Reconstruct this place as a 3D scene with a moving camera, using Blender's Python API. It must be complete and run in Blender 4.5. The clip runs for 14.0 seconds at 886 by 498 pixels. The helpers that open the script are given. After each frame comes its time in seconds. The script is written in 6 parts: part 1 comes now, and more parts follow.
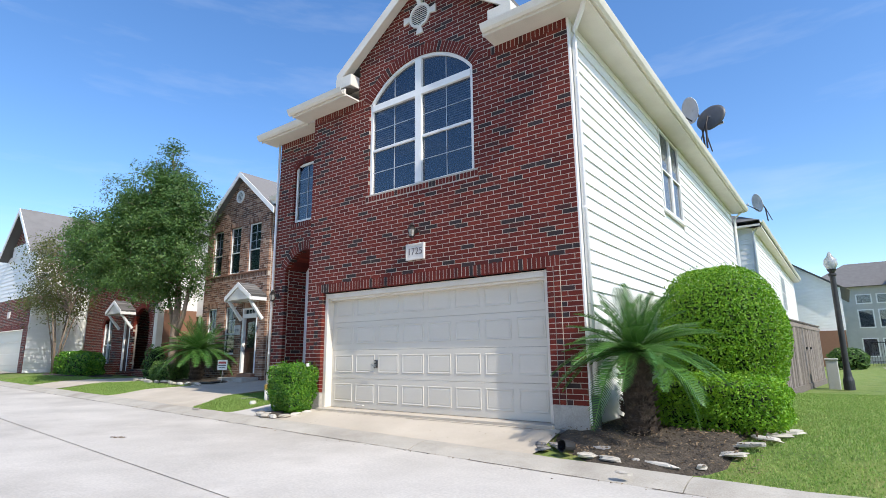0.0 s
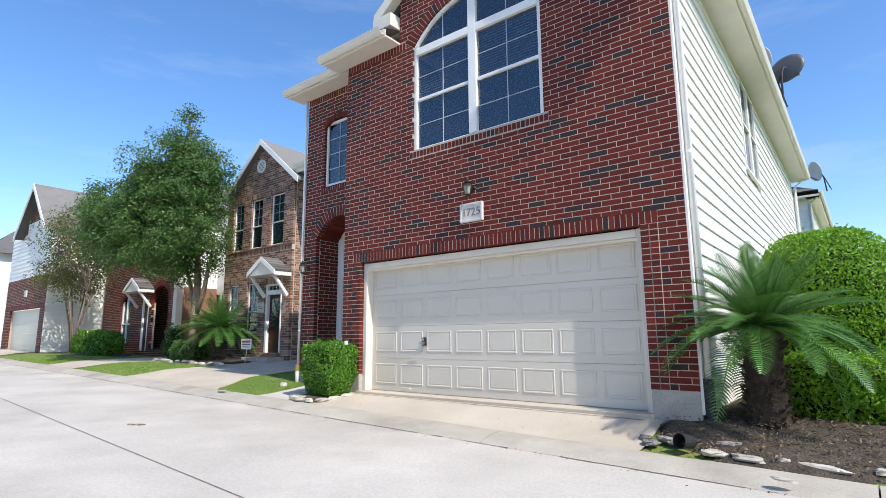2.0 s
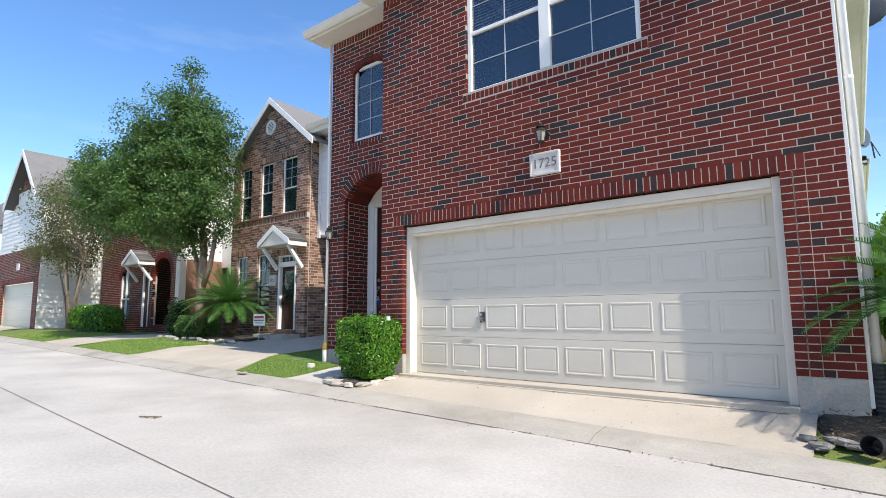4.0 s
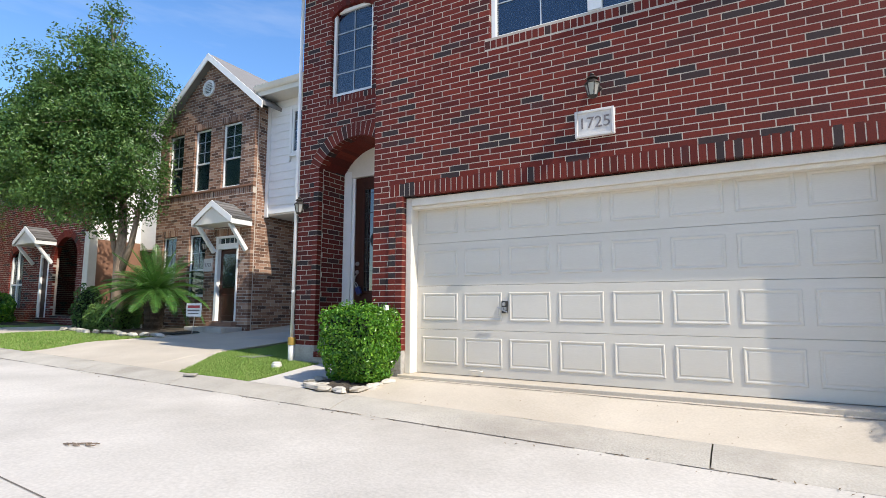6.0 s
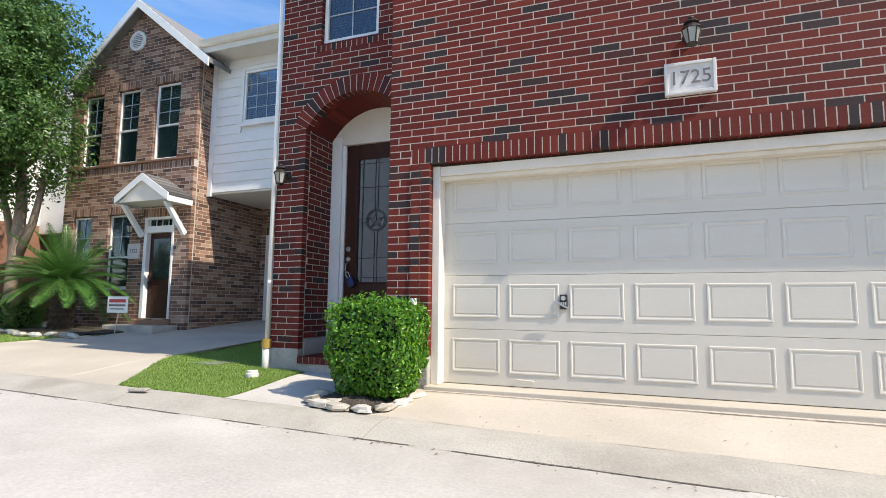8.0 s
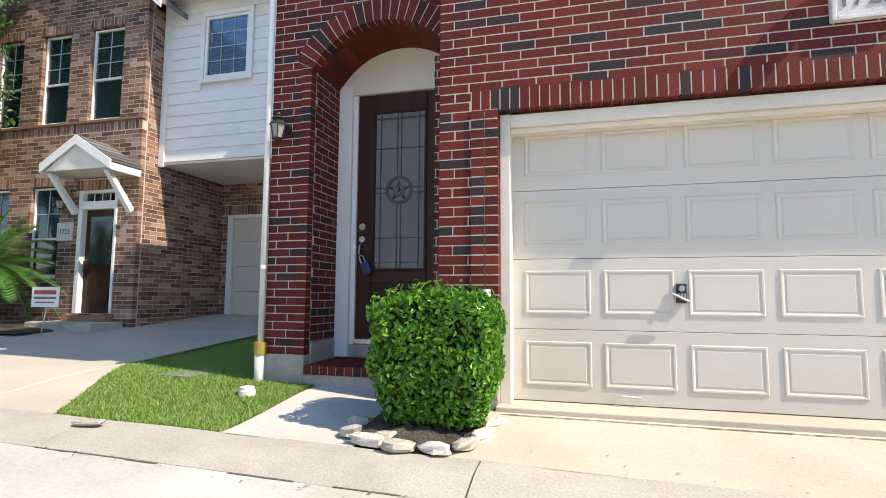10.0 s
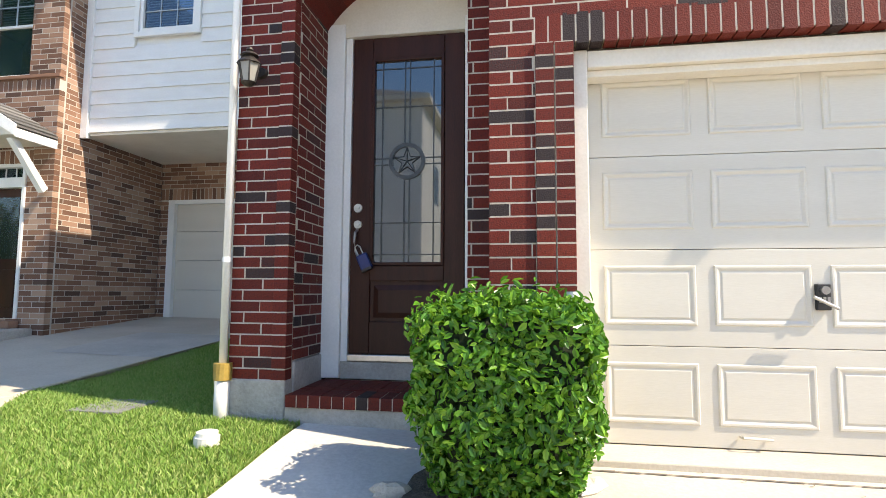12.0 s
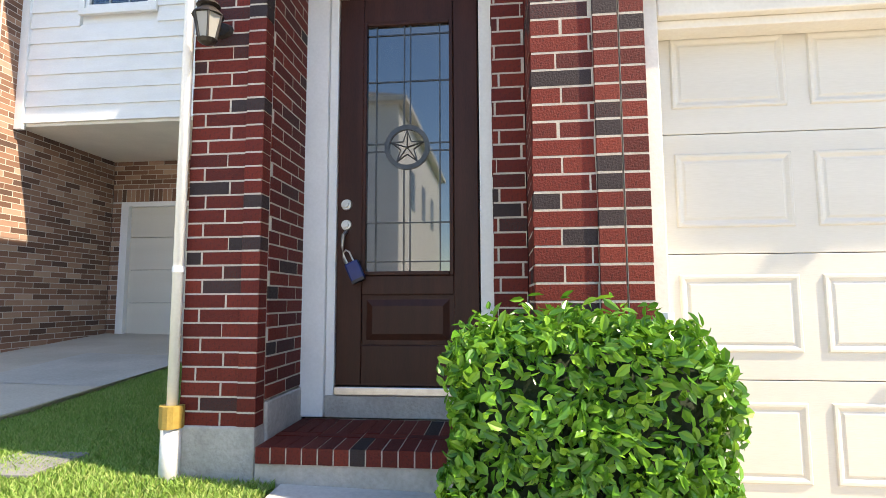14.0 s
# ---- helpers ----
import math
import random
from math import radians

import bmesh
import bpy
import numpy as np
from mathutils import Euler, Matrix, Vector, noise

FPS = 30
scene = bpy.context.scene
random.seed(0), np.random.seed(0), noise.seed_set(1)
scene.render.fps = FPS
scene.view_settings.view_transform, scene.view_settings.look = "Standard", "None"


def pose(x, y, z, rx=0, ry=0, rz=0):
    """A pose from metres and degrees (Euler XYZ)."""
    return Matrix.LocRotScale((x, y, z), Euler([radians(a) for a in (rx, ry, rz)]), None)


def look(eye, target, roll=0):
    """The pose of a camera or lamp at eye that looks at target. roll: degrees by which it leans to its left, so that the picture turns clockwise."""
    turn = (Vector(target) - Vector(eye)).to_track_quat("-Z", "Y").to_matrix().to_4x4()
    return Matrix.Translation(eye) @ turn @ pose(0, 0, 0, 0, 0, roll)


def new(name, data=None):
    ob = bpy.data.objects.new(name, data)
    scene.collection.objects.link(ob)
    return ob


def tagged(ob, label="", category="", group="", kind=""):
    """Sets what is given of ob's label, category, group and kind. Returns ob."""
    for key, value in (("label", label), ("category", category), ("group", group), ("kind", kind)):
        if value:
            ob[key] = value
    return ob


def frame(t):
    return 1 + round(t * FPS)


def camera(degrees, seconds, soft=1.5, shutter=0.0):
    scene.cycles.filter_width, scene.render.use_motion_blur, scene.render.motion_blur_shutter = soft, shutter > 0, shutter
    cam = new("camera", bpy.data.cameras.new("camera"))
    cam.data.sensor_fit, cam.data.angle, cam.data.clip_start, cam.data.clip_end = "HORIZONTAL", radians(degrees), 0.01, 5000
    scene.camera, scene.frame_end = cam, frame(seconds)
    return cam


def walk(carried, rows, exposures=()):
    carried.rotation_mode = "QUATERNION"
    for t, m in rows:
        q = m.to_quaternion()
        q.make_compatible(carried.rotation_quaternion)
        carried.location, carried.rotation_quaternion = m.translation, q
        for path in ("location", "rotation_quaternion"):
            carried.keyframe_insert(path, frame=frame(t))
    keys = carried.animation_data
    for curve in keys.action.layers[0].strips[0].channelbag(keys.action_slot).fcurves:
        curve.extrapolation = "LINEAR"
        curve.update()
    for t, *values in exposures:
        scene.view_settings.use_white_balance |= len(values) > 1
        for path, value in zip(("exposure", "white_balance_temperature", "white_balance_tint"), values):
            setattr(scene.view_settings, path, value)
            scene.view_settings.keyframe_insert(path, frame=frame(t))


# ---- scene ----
cam = camera(79.9, 14.0, soft=0.7)
PATH = [
    (0, (0.216, -0.428, 1.337), (-0.959, 1.142, 1.733), -0.5),
    (0.5, (-0.097, -0.257, 1.32), (-1.278, 1.309, 1.713), -0.5),
    (1, (-0.44, -0.114, 1.302), (-1.629, 1.447, 1.689), -0.5),
    (1.5, (-0.795, 0.041, 1.279), (-1.995, 1.599, 1.645), -0.4),
    (2, (-1.129, 0.171, 1.267), (-2.351, 1.719, 1.597), -0.4),
    (2.5, (-1.48, 0.286, 1.263), (-2.712, 1.834, 1.556), -0.4),
    (3, (-1.865, 0.447, 1.269), (-3.103, 1.995, 1.537), -0.5),
    (3.2, (-2.019, 0.489, 1.275), (-3.259, 2.036, 1.535), -0.5),
    (5.3, (-3.743, 0.919, 1.207), (-4.826, 2.585, 1.43), 0.1),
    (5.5, (-3.922, 0.973, 1.207), (-4.971, 2.661, 1.43), 0.1),
    (6, (-4.347, 1.085, 1.193), (-5.326, 2.815, 1.413), 0.2),
    (6.5, (-4.785, 1.207, 1.181), (-5.695, 2.976, 1.395), 0.3),
    (7, (-5.214, 1.363, 1.174), (-6.064, 3.161, 1.384), 0.4),
    (7.5, (-5.647, 1.509, 1.153), (-6.421, 3.341, 1.368), 0.5),
    (8, (-6.038, 1.711, 1.144), (-6.745, 3.569, 1.361), 0.6),
    (8.5, (-6.431, 1.917, 1.137), (-7.088, 3.794, 1.352), 0.6),
    (9, (-6.788, 2.156, 1.12), (-7.402, 4.049, 1.32), 0.6),
    (9.2, (-6.925, 2.251, 1.131), (-7.518, 4.151, 1.326), 0.6),
    (11.3, (-8.055, 3.349, 1.181), (-8.431, 5.307, 1.345), 0.2),
    (11.5, (-8.132, 3.439, 1.183), (-8.484, 5.401, 1.351), 0.3),
    (12, (-8.292, 3.691, 1.209), (-8.608, 5.659, 1.376), 0.3),
    (12.5, (-8.441, 3.898, 1.243), (-8.723, 5.87, 1.412), 0.2),
    (13, (-8.533, 4.097, 1.273), (-8.78, 6.075, 1.44), 0.1),
    (13.5, (-8.599, 4.282, 1.287), (-8.82, 6.263, 1.455), 0.1),
    (14, (-8.642, 4.404, 1.263), (-8.853, 6.383, 1.457), -0.2),
]
walk(cam, [(t, look(eye, target, roll)) for t, eye, target, roll in PATH], exposures=[(0, 0.09, 6600, 10), (3, 0.12, 6700, 10), (6.5, 0.24, 6850, 10), (9, 0.33, 7100, 10), (11.5, 0.68, 7550, 10), (14, 1.14, 8000, 11)])

# ---- light ----
SUN = Vector((4.4, -1.0, 4.9)).normalized()
sun_el = math.asin(SUN.z)
sun_az = math.atan2(SUN.x, SUN.y)
world = bpy.data.worlds.new("sky")
scene.world = world
world.use_nodes = True
wn, wl = world.node_tree.nodes, world.node_tree.links
sky = wn.new("ShaderNodeTexSky")
sky.sky_type, sky.sun_disc = "NISHITA", False
sky.sun_elevation, sky.sun_rotation = sun_el, sun_az
sky.air_density, sky.dust_density, sky.ozone_density = 1.0, 0.5, 3.0
SKY_STRENGTH, SUN_STRENGTH = 0.15, 5.0
# thin cirrus streaks mixed into the sky
tc = wn.new("ShaderNodeTexCoord")
mp = wn.new("ShaderNodeMapping")
mp.inputs["Scale"].default_value = (1.6, 1.6, 9.0)
mp.inputs["Rotation"].default_value = (0.25, 0.1, 0.5)
ns = wn.new("ShaderNodeTexNoise")
ns.inputs["Scale"].default_value, ns.inputs["Detail"].default_value, ns.inputs["Roughness"].default_value = 1.3, 6.0, 0.6
rp = wn.new("ShaderNodeValToRGB")
rp.color_ramp.elements[0].position, rp.color_ramp.elements[1].position = 0.55, 0.85
rp.color_ramp.elements[1].color = (0.22, 0.22, 0.22, 1)
mx = wn.new("ShaderNodeMix")
mx.data_type = "RGBA"
mx.inputs[7].default_value = (6.5, 7.0, 7.6, 1)
wl.new(tc.outputs["Generated"], mp.inputs["Vector"])
wl.new(mp.outputs["Vector"], ns.inputs["Vector"])
wl.new(ns.outputs["Fac"], rp.inputs["Fac"])
wl.new(rp.outputs["Color"], mx.inputs[0])
hs = wn.new("ShaderNodeHueSaturation")
hs.inputs["Hue"].default_value = 0.504
hs.inputs["Saturation"].default_value, hs.inputs["Value"].default_value = 1.2, 1.6
wl.new(sky.outputs["Color"], hs.inputs["Color"])
wl.new(hs.outputs["Color"], mx.inputs[6])
bg = wn["Background"]
wl.new(mx.outputs[2], bg.inputs["Color"])
bg.inputs["Strength"].default_value = SKY_STRENGTH
sun = new("sun", bpy.data.lights.new("sun", "SUN"))
sun.data.energy, sun.data.angle, sun.data.color = SUN_STRENGTH, radians(0.53), (1.0, 0.95, 0.87)
sun.matrix_world = look((30, -10, 40), Vector((30, -10, 40)) - SUN)


# ---- materials ----
def lin(c):
    return (*[(v / 12.92 if v <= 0.04045 else ((v + 0.055) / 1.055) ** 2.4) for v in c], 1)


def mat(name, colors, rough=0.7, scale=6.0, fine=60.0, bump=0.15, metal=0.0, stretch=(1, 1, 1), stain=None, stain_amount=0.3, pieces=0.0, spec=0.5, depth=0.01):
    """A surface: a ramp of linear colours over broad noise, fine grain, relief, optional stains and piece-to-piece change."""
    m = bpy.data.materials.new(name)
    m.use_nodes = True
    n, l = m.node_tree.nodes, m.node_tree.links
    p = n["Principled BSDF"]
    co = n.new("ShaderNodeTexCoord")
    ma = n.new("ShaderNodeMapping")
    ma.inputs["Scale"].default_value = stretch
    l.new(co.outputs["Object"], ma.inputs["Vector"])
    a, b = n.new("ShaderNodeTexNoise"), n.new("ShaderNodeTexNoise")
    a.inputs["Scale"].default_value, a.inputs["Detail"].default_value = scale, 5
    b.inputs["Scale"].default_value, b.inputs["Detail"].default_value = fine, 4
    l.new(ma.outputs["Vector"], a.inputs["Vector"])
    l.new(ma.outputs["Vector"], b.inputs["Vector"])
    mixv = n.new("ShaderNodeMath")
    mixv.operation = "MULTIPLY_ADD"
    mixv.inputs[1].default_value, mixv.inputs[2].default_value = 0.5, -0.075
    l.new(b.outputs["Fac"], mixv.inputs[0])
    add = n.new("ShaderNodeMath")
    add.operation = "MULTIPLY_ADD"
    add.inputs[1].default_value = 0.65
    l.new(a.outputs["Fac"], add.inputs[0])
    l.new(mixv.outputs[0], add.inputs[2])
    last = add
    if pieces:
        geo, info = n.new("ShaderNodeNewGeometry"), n.new("ShaderNodeObjectInfo")
        s = n.new("ShaderNodeMath")
        s.operation = "ADD"
        l.new(geo.outputs["Random Per Island"], s.inputs[0])
        l.new(info.outputs["Random"], s.inputs[1])
        f = n.new("ShaderNodeMath")
        f.operation = "FRACT"
        l.new(s.outputs[0], f.inputs[0])
        mixp = n.new("ShaderNodeMix")
        mixp.inputs[0].default_value = pieces
        l.new(add.outputs[0], mixp.inputs[2])
        l.new(f.outputs[0], mixp.inputs[3])
        last = mixp
    ramp = n.new("ShaderNodeValToRGB")
    lo, hi = (0.0, 1.0) if pieces > 0.5 else (0.3, 0.7)
    cs = [c if isinstance(c, tuple) and len(c) == 2 else (c, None) for c in colors]
    els = ramp.color_ramp.elements
    while len(els) < len(cs):
        els.new(0.5)
    for k, (c, pos) in enumerate(cs):
        els[k].position = pos if pos is not None else lo + (hi - lo) * k / max(1, len(cs) - 1)
        els[k].color = (*c, 1)
    l.new(last.outputs[0], ramp.inputs["Fac"])
    out = ramp.outputs["Color"]
    if stain:
        st = n.new("ShaderNodeTexNoise")
        st.inputs["Scale"].default_value, st.inputs["Detail"].default_value, st.inputs["Roughness"].default_value = scale * 0.37, 7, 0.65
        l.new(co.outputs["Object"], st.inputs["Vector"])
        sr = n.new("ShaderNodeValToRGB")
        sr.color_ramp.elements[0].position, sr.color_ramp.elements[1].position = 0.5, 0.72
        sr.color_ramp.elements[1].color = (stain_amount,) * 3 + (1,)
        l.new(st.outputs["Fac"], sr.inputs["Fac"])
        mm = n.new("ShaderNodeMix")
        mm.data_type = "RGBA"
        l.new(sr.outputs["Color"], mm.inputs[0])
        l.new(out, mm.inputs[6])
        mm.inputs[7].default_value = (*stain, 1)
        out = mm.outputs[2]
    l.new(out, p.inputs["Base Color"])
    p.inputs["Roughness"].default_value, p.inputs["Metallic"].default_value = rough, metal
    p.inputs["Specular IOR Level"].default_value = spec
    if bump:
        bu = n.new("ShaderNodeBump")
        bu.inputs["Strength"].default_value, bu.inputs["Distance"].default_value = bump, depth
        l.new(b.outputs["Fac"], bu.inputs["Height"])
        l.new(bu.outputs["Normal"], p.inputs["Normal"])
    return m


def leaf_mat(name, colors, rough=0.4, through_light=0.35):
    m = mat(name, colors, rough, 1.2, 30, 0.05, pieces=0.6, spec=0.4)
    n, l = m.node_tree.nodes, m.node_tree.links
    p, o = n["Principled BSDF"], n["Material Output"]
    tr = n.new("ShaderNodeBsdfTranslucent")
    ms = n.new("ShaderNodeMixShader")
    ms.inputs[0].default_value = through_light
    src = p.inputs["Base Color"].links[0].from_socket
    l.new(src, tr.inputs["Color"])
    l.new(p.outputs[0], ms.inputs[1])
    l.new(tr.outputs[0], ms.inputs[2])
    l.new(ms.outputs[0], o.inputs["Surface"])
    return m


def glass_mat(name, tint, rough=0.02, back=0.0, ior=1.9):
    """Dark window glass: a glossy dielectric sheet that lets part of the room's dark through."""
    m = bpy.data.materials.new(name)
    m.use_nodes = True
    n, l = m.node_tree.nodes, m.node_tree.links
    p, o = n["Principled BSDF"], n["Material Output"]
    p.inputs["Base Color"].default_value = (*tint, 1)
    p.inputs["Roughness"].default_value = rough
    p.inputs["IOR"].default_value = ior
    if back:
        t = n.new("ShaderNodeBsdfTransparent")
        t.inputs["Color"].default_value = (0.84, 0.89, 0.92, 1)
        ms = n.new("ShaderNodeMixShader")
        ms.inputs[0].default_value = back
        l.new(p.outputs[0], ms.inputs[1])
        l.new(t.outputs[0], ms.inputs[2])
        l.new(ms.outputs[0], o.inputs["Surface"])
    return m


M_BRICK = mat("red_brick", [((0.02, 0.016, 0.017), 0.0), ((0.04, 0.027, 0.026), 0.15), ((0.085, 0.012, 0.008), 0.19), ((0.155, 0.02, 0.011), 0.5), ((0.11, 0.014, 0.009), 0.75), ((0.22, 0.034, 0.018), 1.0)], 0.7, 230, 120, 0.6, pieces=0.84, depth=0.006, spec=0.25, stain=(0.025, 0.009, 0.008), stain_amount=0.75)
M_BRICK_NB = mat("brown_brick", [((0.05, 0.03, 0.024), 0.0), ((0.16, 0.078, 0.048), 0.3), ((0.27, 0.14, 0.088), 0.65), ((0.48, 0.33, 0.24), 1.0)], 0.85, 9, 80, 0.5, pieces=0.8, depth=0.006)
M_MORTAR = mat("mortar", [(0.36, 0.31, 0.25), (0.54, 0.48, 0.4)], 0.95, 5, 120, 0.5, depth=0.004)
M_MORTAR_NB = mat("mortar_grey", [(0.4, 0.355, 0.3), (0.56, 0.5, 0.43)], 0.95, 5, 120, 0.4, depth=0.004)
M_SIDING = mat("white_siding", [(0.72, 0.71, 0.68), (0.82, 0.81, 0.78)], 0.55, 2.0, 40, 0.12, stretch=(1, 0.3, 4), stain=(0.6, 0.58, 0.53), stain_amount=0.25)
M_TRIM = mat("cream_trim", [(0.66, 0.61, 0.52), (0.76, 0.71, 0.62)], 0.5, 3, 60, 0.1, stain=(0.5, 0.45, 0.37), stain_amount=0.2)
M_WHITE = mat("white_paint", [(0.74, 0.73, 0.7), (0.84, 0.83, 0.8)], 0.45, 3, 60, 0.08)
M_GARAGE = mat("garage_door_paint", [(0.58, 0.54, 0.46), (0.65, 0.61, 0.53)], 0.42, 1.5, 90, 0.06, stretch=(0.3, 1, 3), stain=(0.52, 0.48, 0.41), stain_amount=0.25)
M_CONCRETE = mat("road_concrete", [(0.41, 0.38, 0.335), (0.59, 0.55, 0.49)], 0.9, 0.9, 40, 0.3, stain=(0.27, 0.24, 0.2), stain_amount=0.55)
M_DRIVE = mat("drive_concrete", [(0.42, 0.365, 0.29), (0.55, 0.485, 0.395)], 0.9, 1.2, 50, 0.25, stain=(0.33, 0.27, 0.2), stain_amount=0.5)
M_KERB = mat("kerb_concrete", [(0.34, 0.31, 0.26), (0.5, 0.46, 0.39)], 0.92, 2, 60, 0.6, stain=(0.24, 0.205, 0.165), stain_amount=0.6)
M_PLINTH = mat("plinth_concrete", [(0.33, 0.31, 0.275), (0.5, 0.47, 0.42)], 0.92, 5, 45, 0.9, stain=(0.22, 0.2, 0.17), stain_amount=0.5)
M_SOIL = mat("soil", [(0.03, 0.022, 0.015), (0.12, 0.095, 0.068)], 1.0, 7, 40, 1.0, depth=0.04)
M_LAWN = mat("lawn_ground", [(0.08, 0.13, 0.02), (0.15, 0.22, 0.04), (0.22, 0.22, 0.07)], 1.0, 2.2, 50, 0.8, depth=0.03)
M_GRASS = leaf_mat("grass_blade", [((0.11, 0.25, 0.035), 0.0), ((0.25, 0.39, 0.08), 0.5), ((0.52, 0.52, 0.22), 1.0)], 0.6, 0.35)
M_BOX = leaf_mat("hedge_leaf", [((0.022, 0.08, 0.013), 0.0), ((0.085, 0.24, 0.024), 0.5), ((0.29, 0.5, 0.05), 1.0)], 0.25, 0.3)
M_BALL = leaf_mat("shrub_leaf", [((0.06, 0.17, 0.01), 0.0), ((0.15, 0.34, 0.018), 0.5), ((0.32, 0.5, 0.03), 1.0)], 0.4, 0.35)
M_TREE = leaf_mat("tree_leaf", [((0.028, 0.08, 0.02), 0.0), ((0.08, 0.165, 0.036), 0.55), ((0.2, 0.3, 0.075), 1.0)], 0.4, 0.3)
M_MYRTLE = leaf_mat("thin_tree_leaf", [((0.07, 0.1, 0.025), 0.0), ((0.13, 0.15, 0.045), 0.6), ((0.24, 0.17, 0.07), 1.0)], 0.5, 0.35)
M_PALM = leaf_mat("sago_leaf", [((0.025, 0.09, 0.02), 0.0), ((0.07, 0.18, 0.035), 0.5), ((0.16, 0.3, 0.06), 1.0)], 0.32, 0.2)
# near-black: the shade deep among the leaves is put into this colour
M_CORE = mat("shrub_inner_shade", [(0.006, 0.012, 0.003), (0.016, 0.028, 0.007)], 1.0, 20, 60, 0.5)
M_BARK = mat("bark", [(0.13, 0.09, 0.06), (0.3, 0.23, 0.17)], 0.9, 9, 50, 0.7, stretch=(1, 1, 0.3), depth=0.02)
M_PALMTRUNK = mat("palm_trunk", [(0.02, 0.014, 0.01), (0.08, 0.055, 0.035)], 0.95, 20, 70, 1.0, depth=0.03)
M_ROOF = mat("shingle", [(0.1, 0.095, 0.09), (0.2, 0.19, 0.18)], 0.95, 3, 60, 0.6, pieces=0.5, depth=0.01)
M_GLASS = glass_mat("window_glass", (0.012, 0.018, 0.035), 0.02, 0.5, 2.6)
M_GREENGLASS = glass_mat("screened_glass", (0.02, 0.045, 0.046), 0.06, 0.45)
M_DOORGLASS = glass_mat("leaded_glass", (0.022, 0.026, 0.026), 0.03, 0.0, 2.15)
M_BLIND = mat("blind_slat", [(0.68, 0.69, 0.7), (0.78, 0.79, 0.8)], 0.6, 3, 30, 0.05)
# dark grey carries the dimness of the unlit rooms behind the glass
M_ROOM = mat("unlit_room", [(0.05, 0.05, 0.055), (0.08, 0.08, 0.085)], 0.9, 2, 30, 0.1)
M_WOOD = mat("dark_door_wood", [(0.03, 0.009, 0.005), (0.06, 0.018, 0.01)], 0.45, 3, 60, 0.2, stretch=(6, 6, 0.5), depth=0.003, spec=0.25)
M_CAME = mat("lead_came", [(0.05, 0.05, 0.05), (0.1, 0.1, 0.1)], 0.4, 20, 80, 0.1, metal=0.8)
M_METAL = mat("brushed_metal", [(0.45, 0.44, 0.42), (0.6, 0.59, 0.57)], 0.3, 20, 200, 0.1, metal=1.0)
M_BRONZE = mat("dark_lantern_metal", [(0.025, 0.02, 0.017), (0.06, 0.05, 0.042)], 0.5, 20, 90, 0.2, metal=0.5)
M_LAMPGLASS = glass_mat("lantern_glass", (0.45, 0.43, 0.38), 0.12, 0.3)
M_FENCE = mat("weathered_fence", [(0.11, 0.09, 0.075), (0.24, 0.2, 0.17)], 0.9, 4, 50, 0.5, stretch=(5, 5, 0.4), pieces=0.5)
M_BLACK = mat("black_plastic", [(0.012, 0.012, 0.013), (0.028, 0.028, 0.03)], 0.5, 10, 90, 0.1)
M_STONE = mat("edging_stone", [(0.36, 0.32, 0.26), (0.58, 0.54, 0.47)], 0.9, 6, 60, 0.6, stain=(0.2, 0.17, 0.14), stain_amount=0.5, pieces=0.3)
M_SLATE = mat("grey_stone", [(0.12, 0.12, 0.12), (0.35, 0.33, 0.31)], 0.85, 8, 60, 0.5, pieces=0.4)
M_PVC = mat("white_pvc", [(0.6, 0.58, 0.53), (0.72, 0.7, 0.65)], 0.45, 6, 60, 0.1)
M_YELLOW = mat("old_yellow_coupling", [(0.3, 0.19, 0.035), (0.42, 0.28, 0.06)], 0.6, 12, 60, 0.2)
M_PLAQUE = mat("cast_stone_plaque", [(0.55, 0.52, 0.49), (0.68, 0.65, 0.61)], 0.8, 8, 80, 0.3)
M_INK = mat("engraved_grey", [(0.14, 0.12, 0.12), (0.2, 0.18, 0.18)], 0.8, 20, 80, 0.1)
M_RED = mat("sign_red", [(0.4, 0.03, 0.04), (0.5, 0.05, 0.06)], 0.5, 8, 50, 0.05)
M_BLUE = mat("blue_plastic", [(0.008, 0.02, 0.11), (0.013, 0.03, 0.16)], 0.4, 10, 50, 0.05)
M_GRILLE = mat("grey_grille", [(0.36, 0.4, 0.45), (0.44, 0.48, 0.53)], 0.5, 10, 60, 0.05)
# grey darkened to hold the shade on the dish's visible face
M_DISH = mat("dish_shaded_grey", [(0.05, 0.052, 0.056), (0.09, 0.092, 0.096)], 0.5, 5, 50, 0.05)
M_STUCCO = mat("grey_stucco", [(0.42, 0.41, 0.37), (0.52, 0.51, 0.46)], 0.9, 2, 40, 0.2)


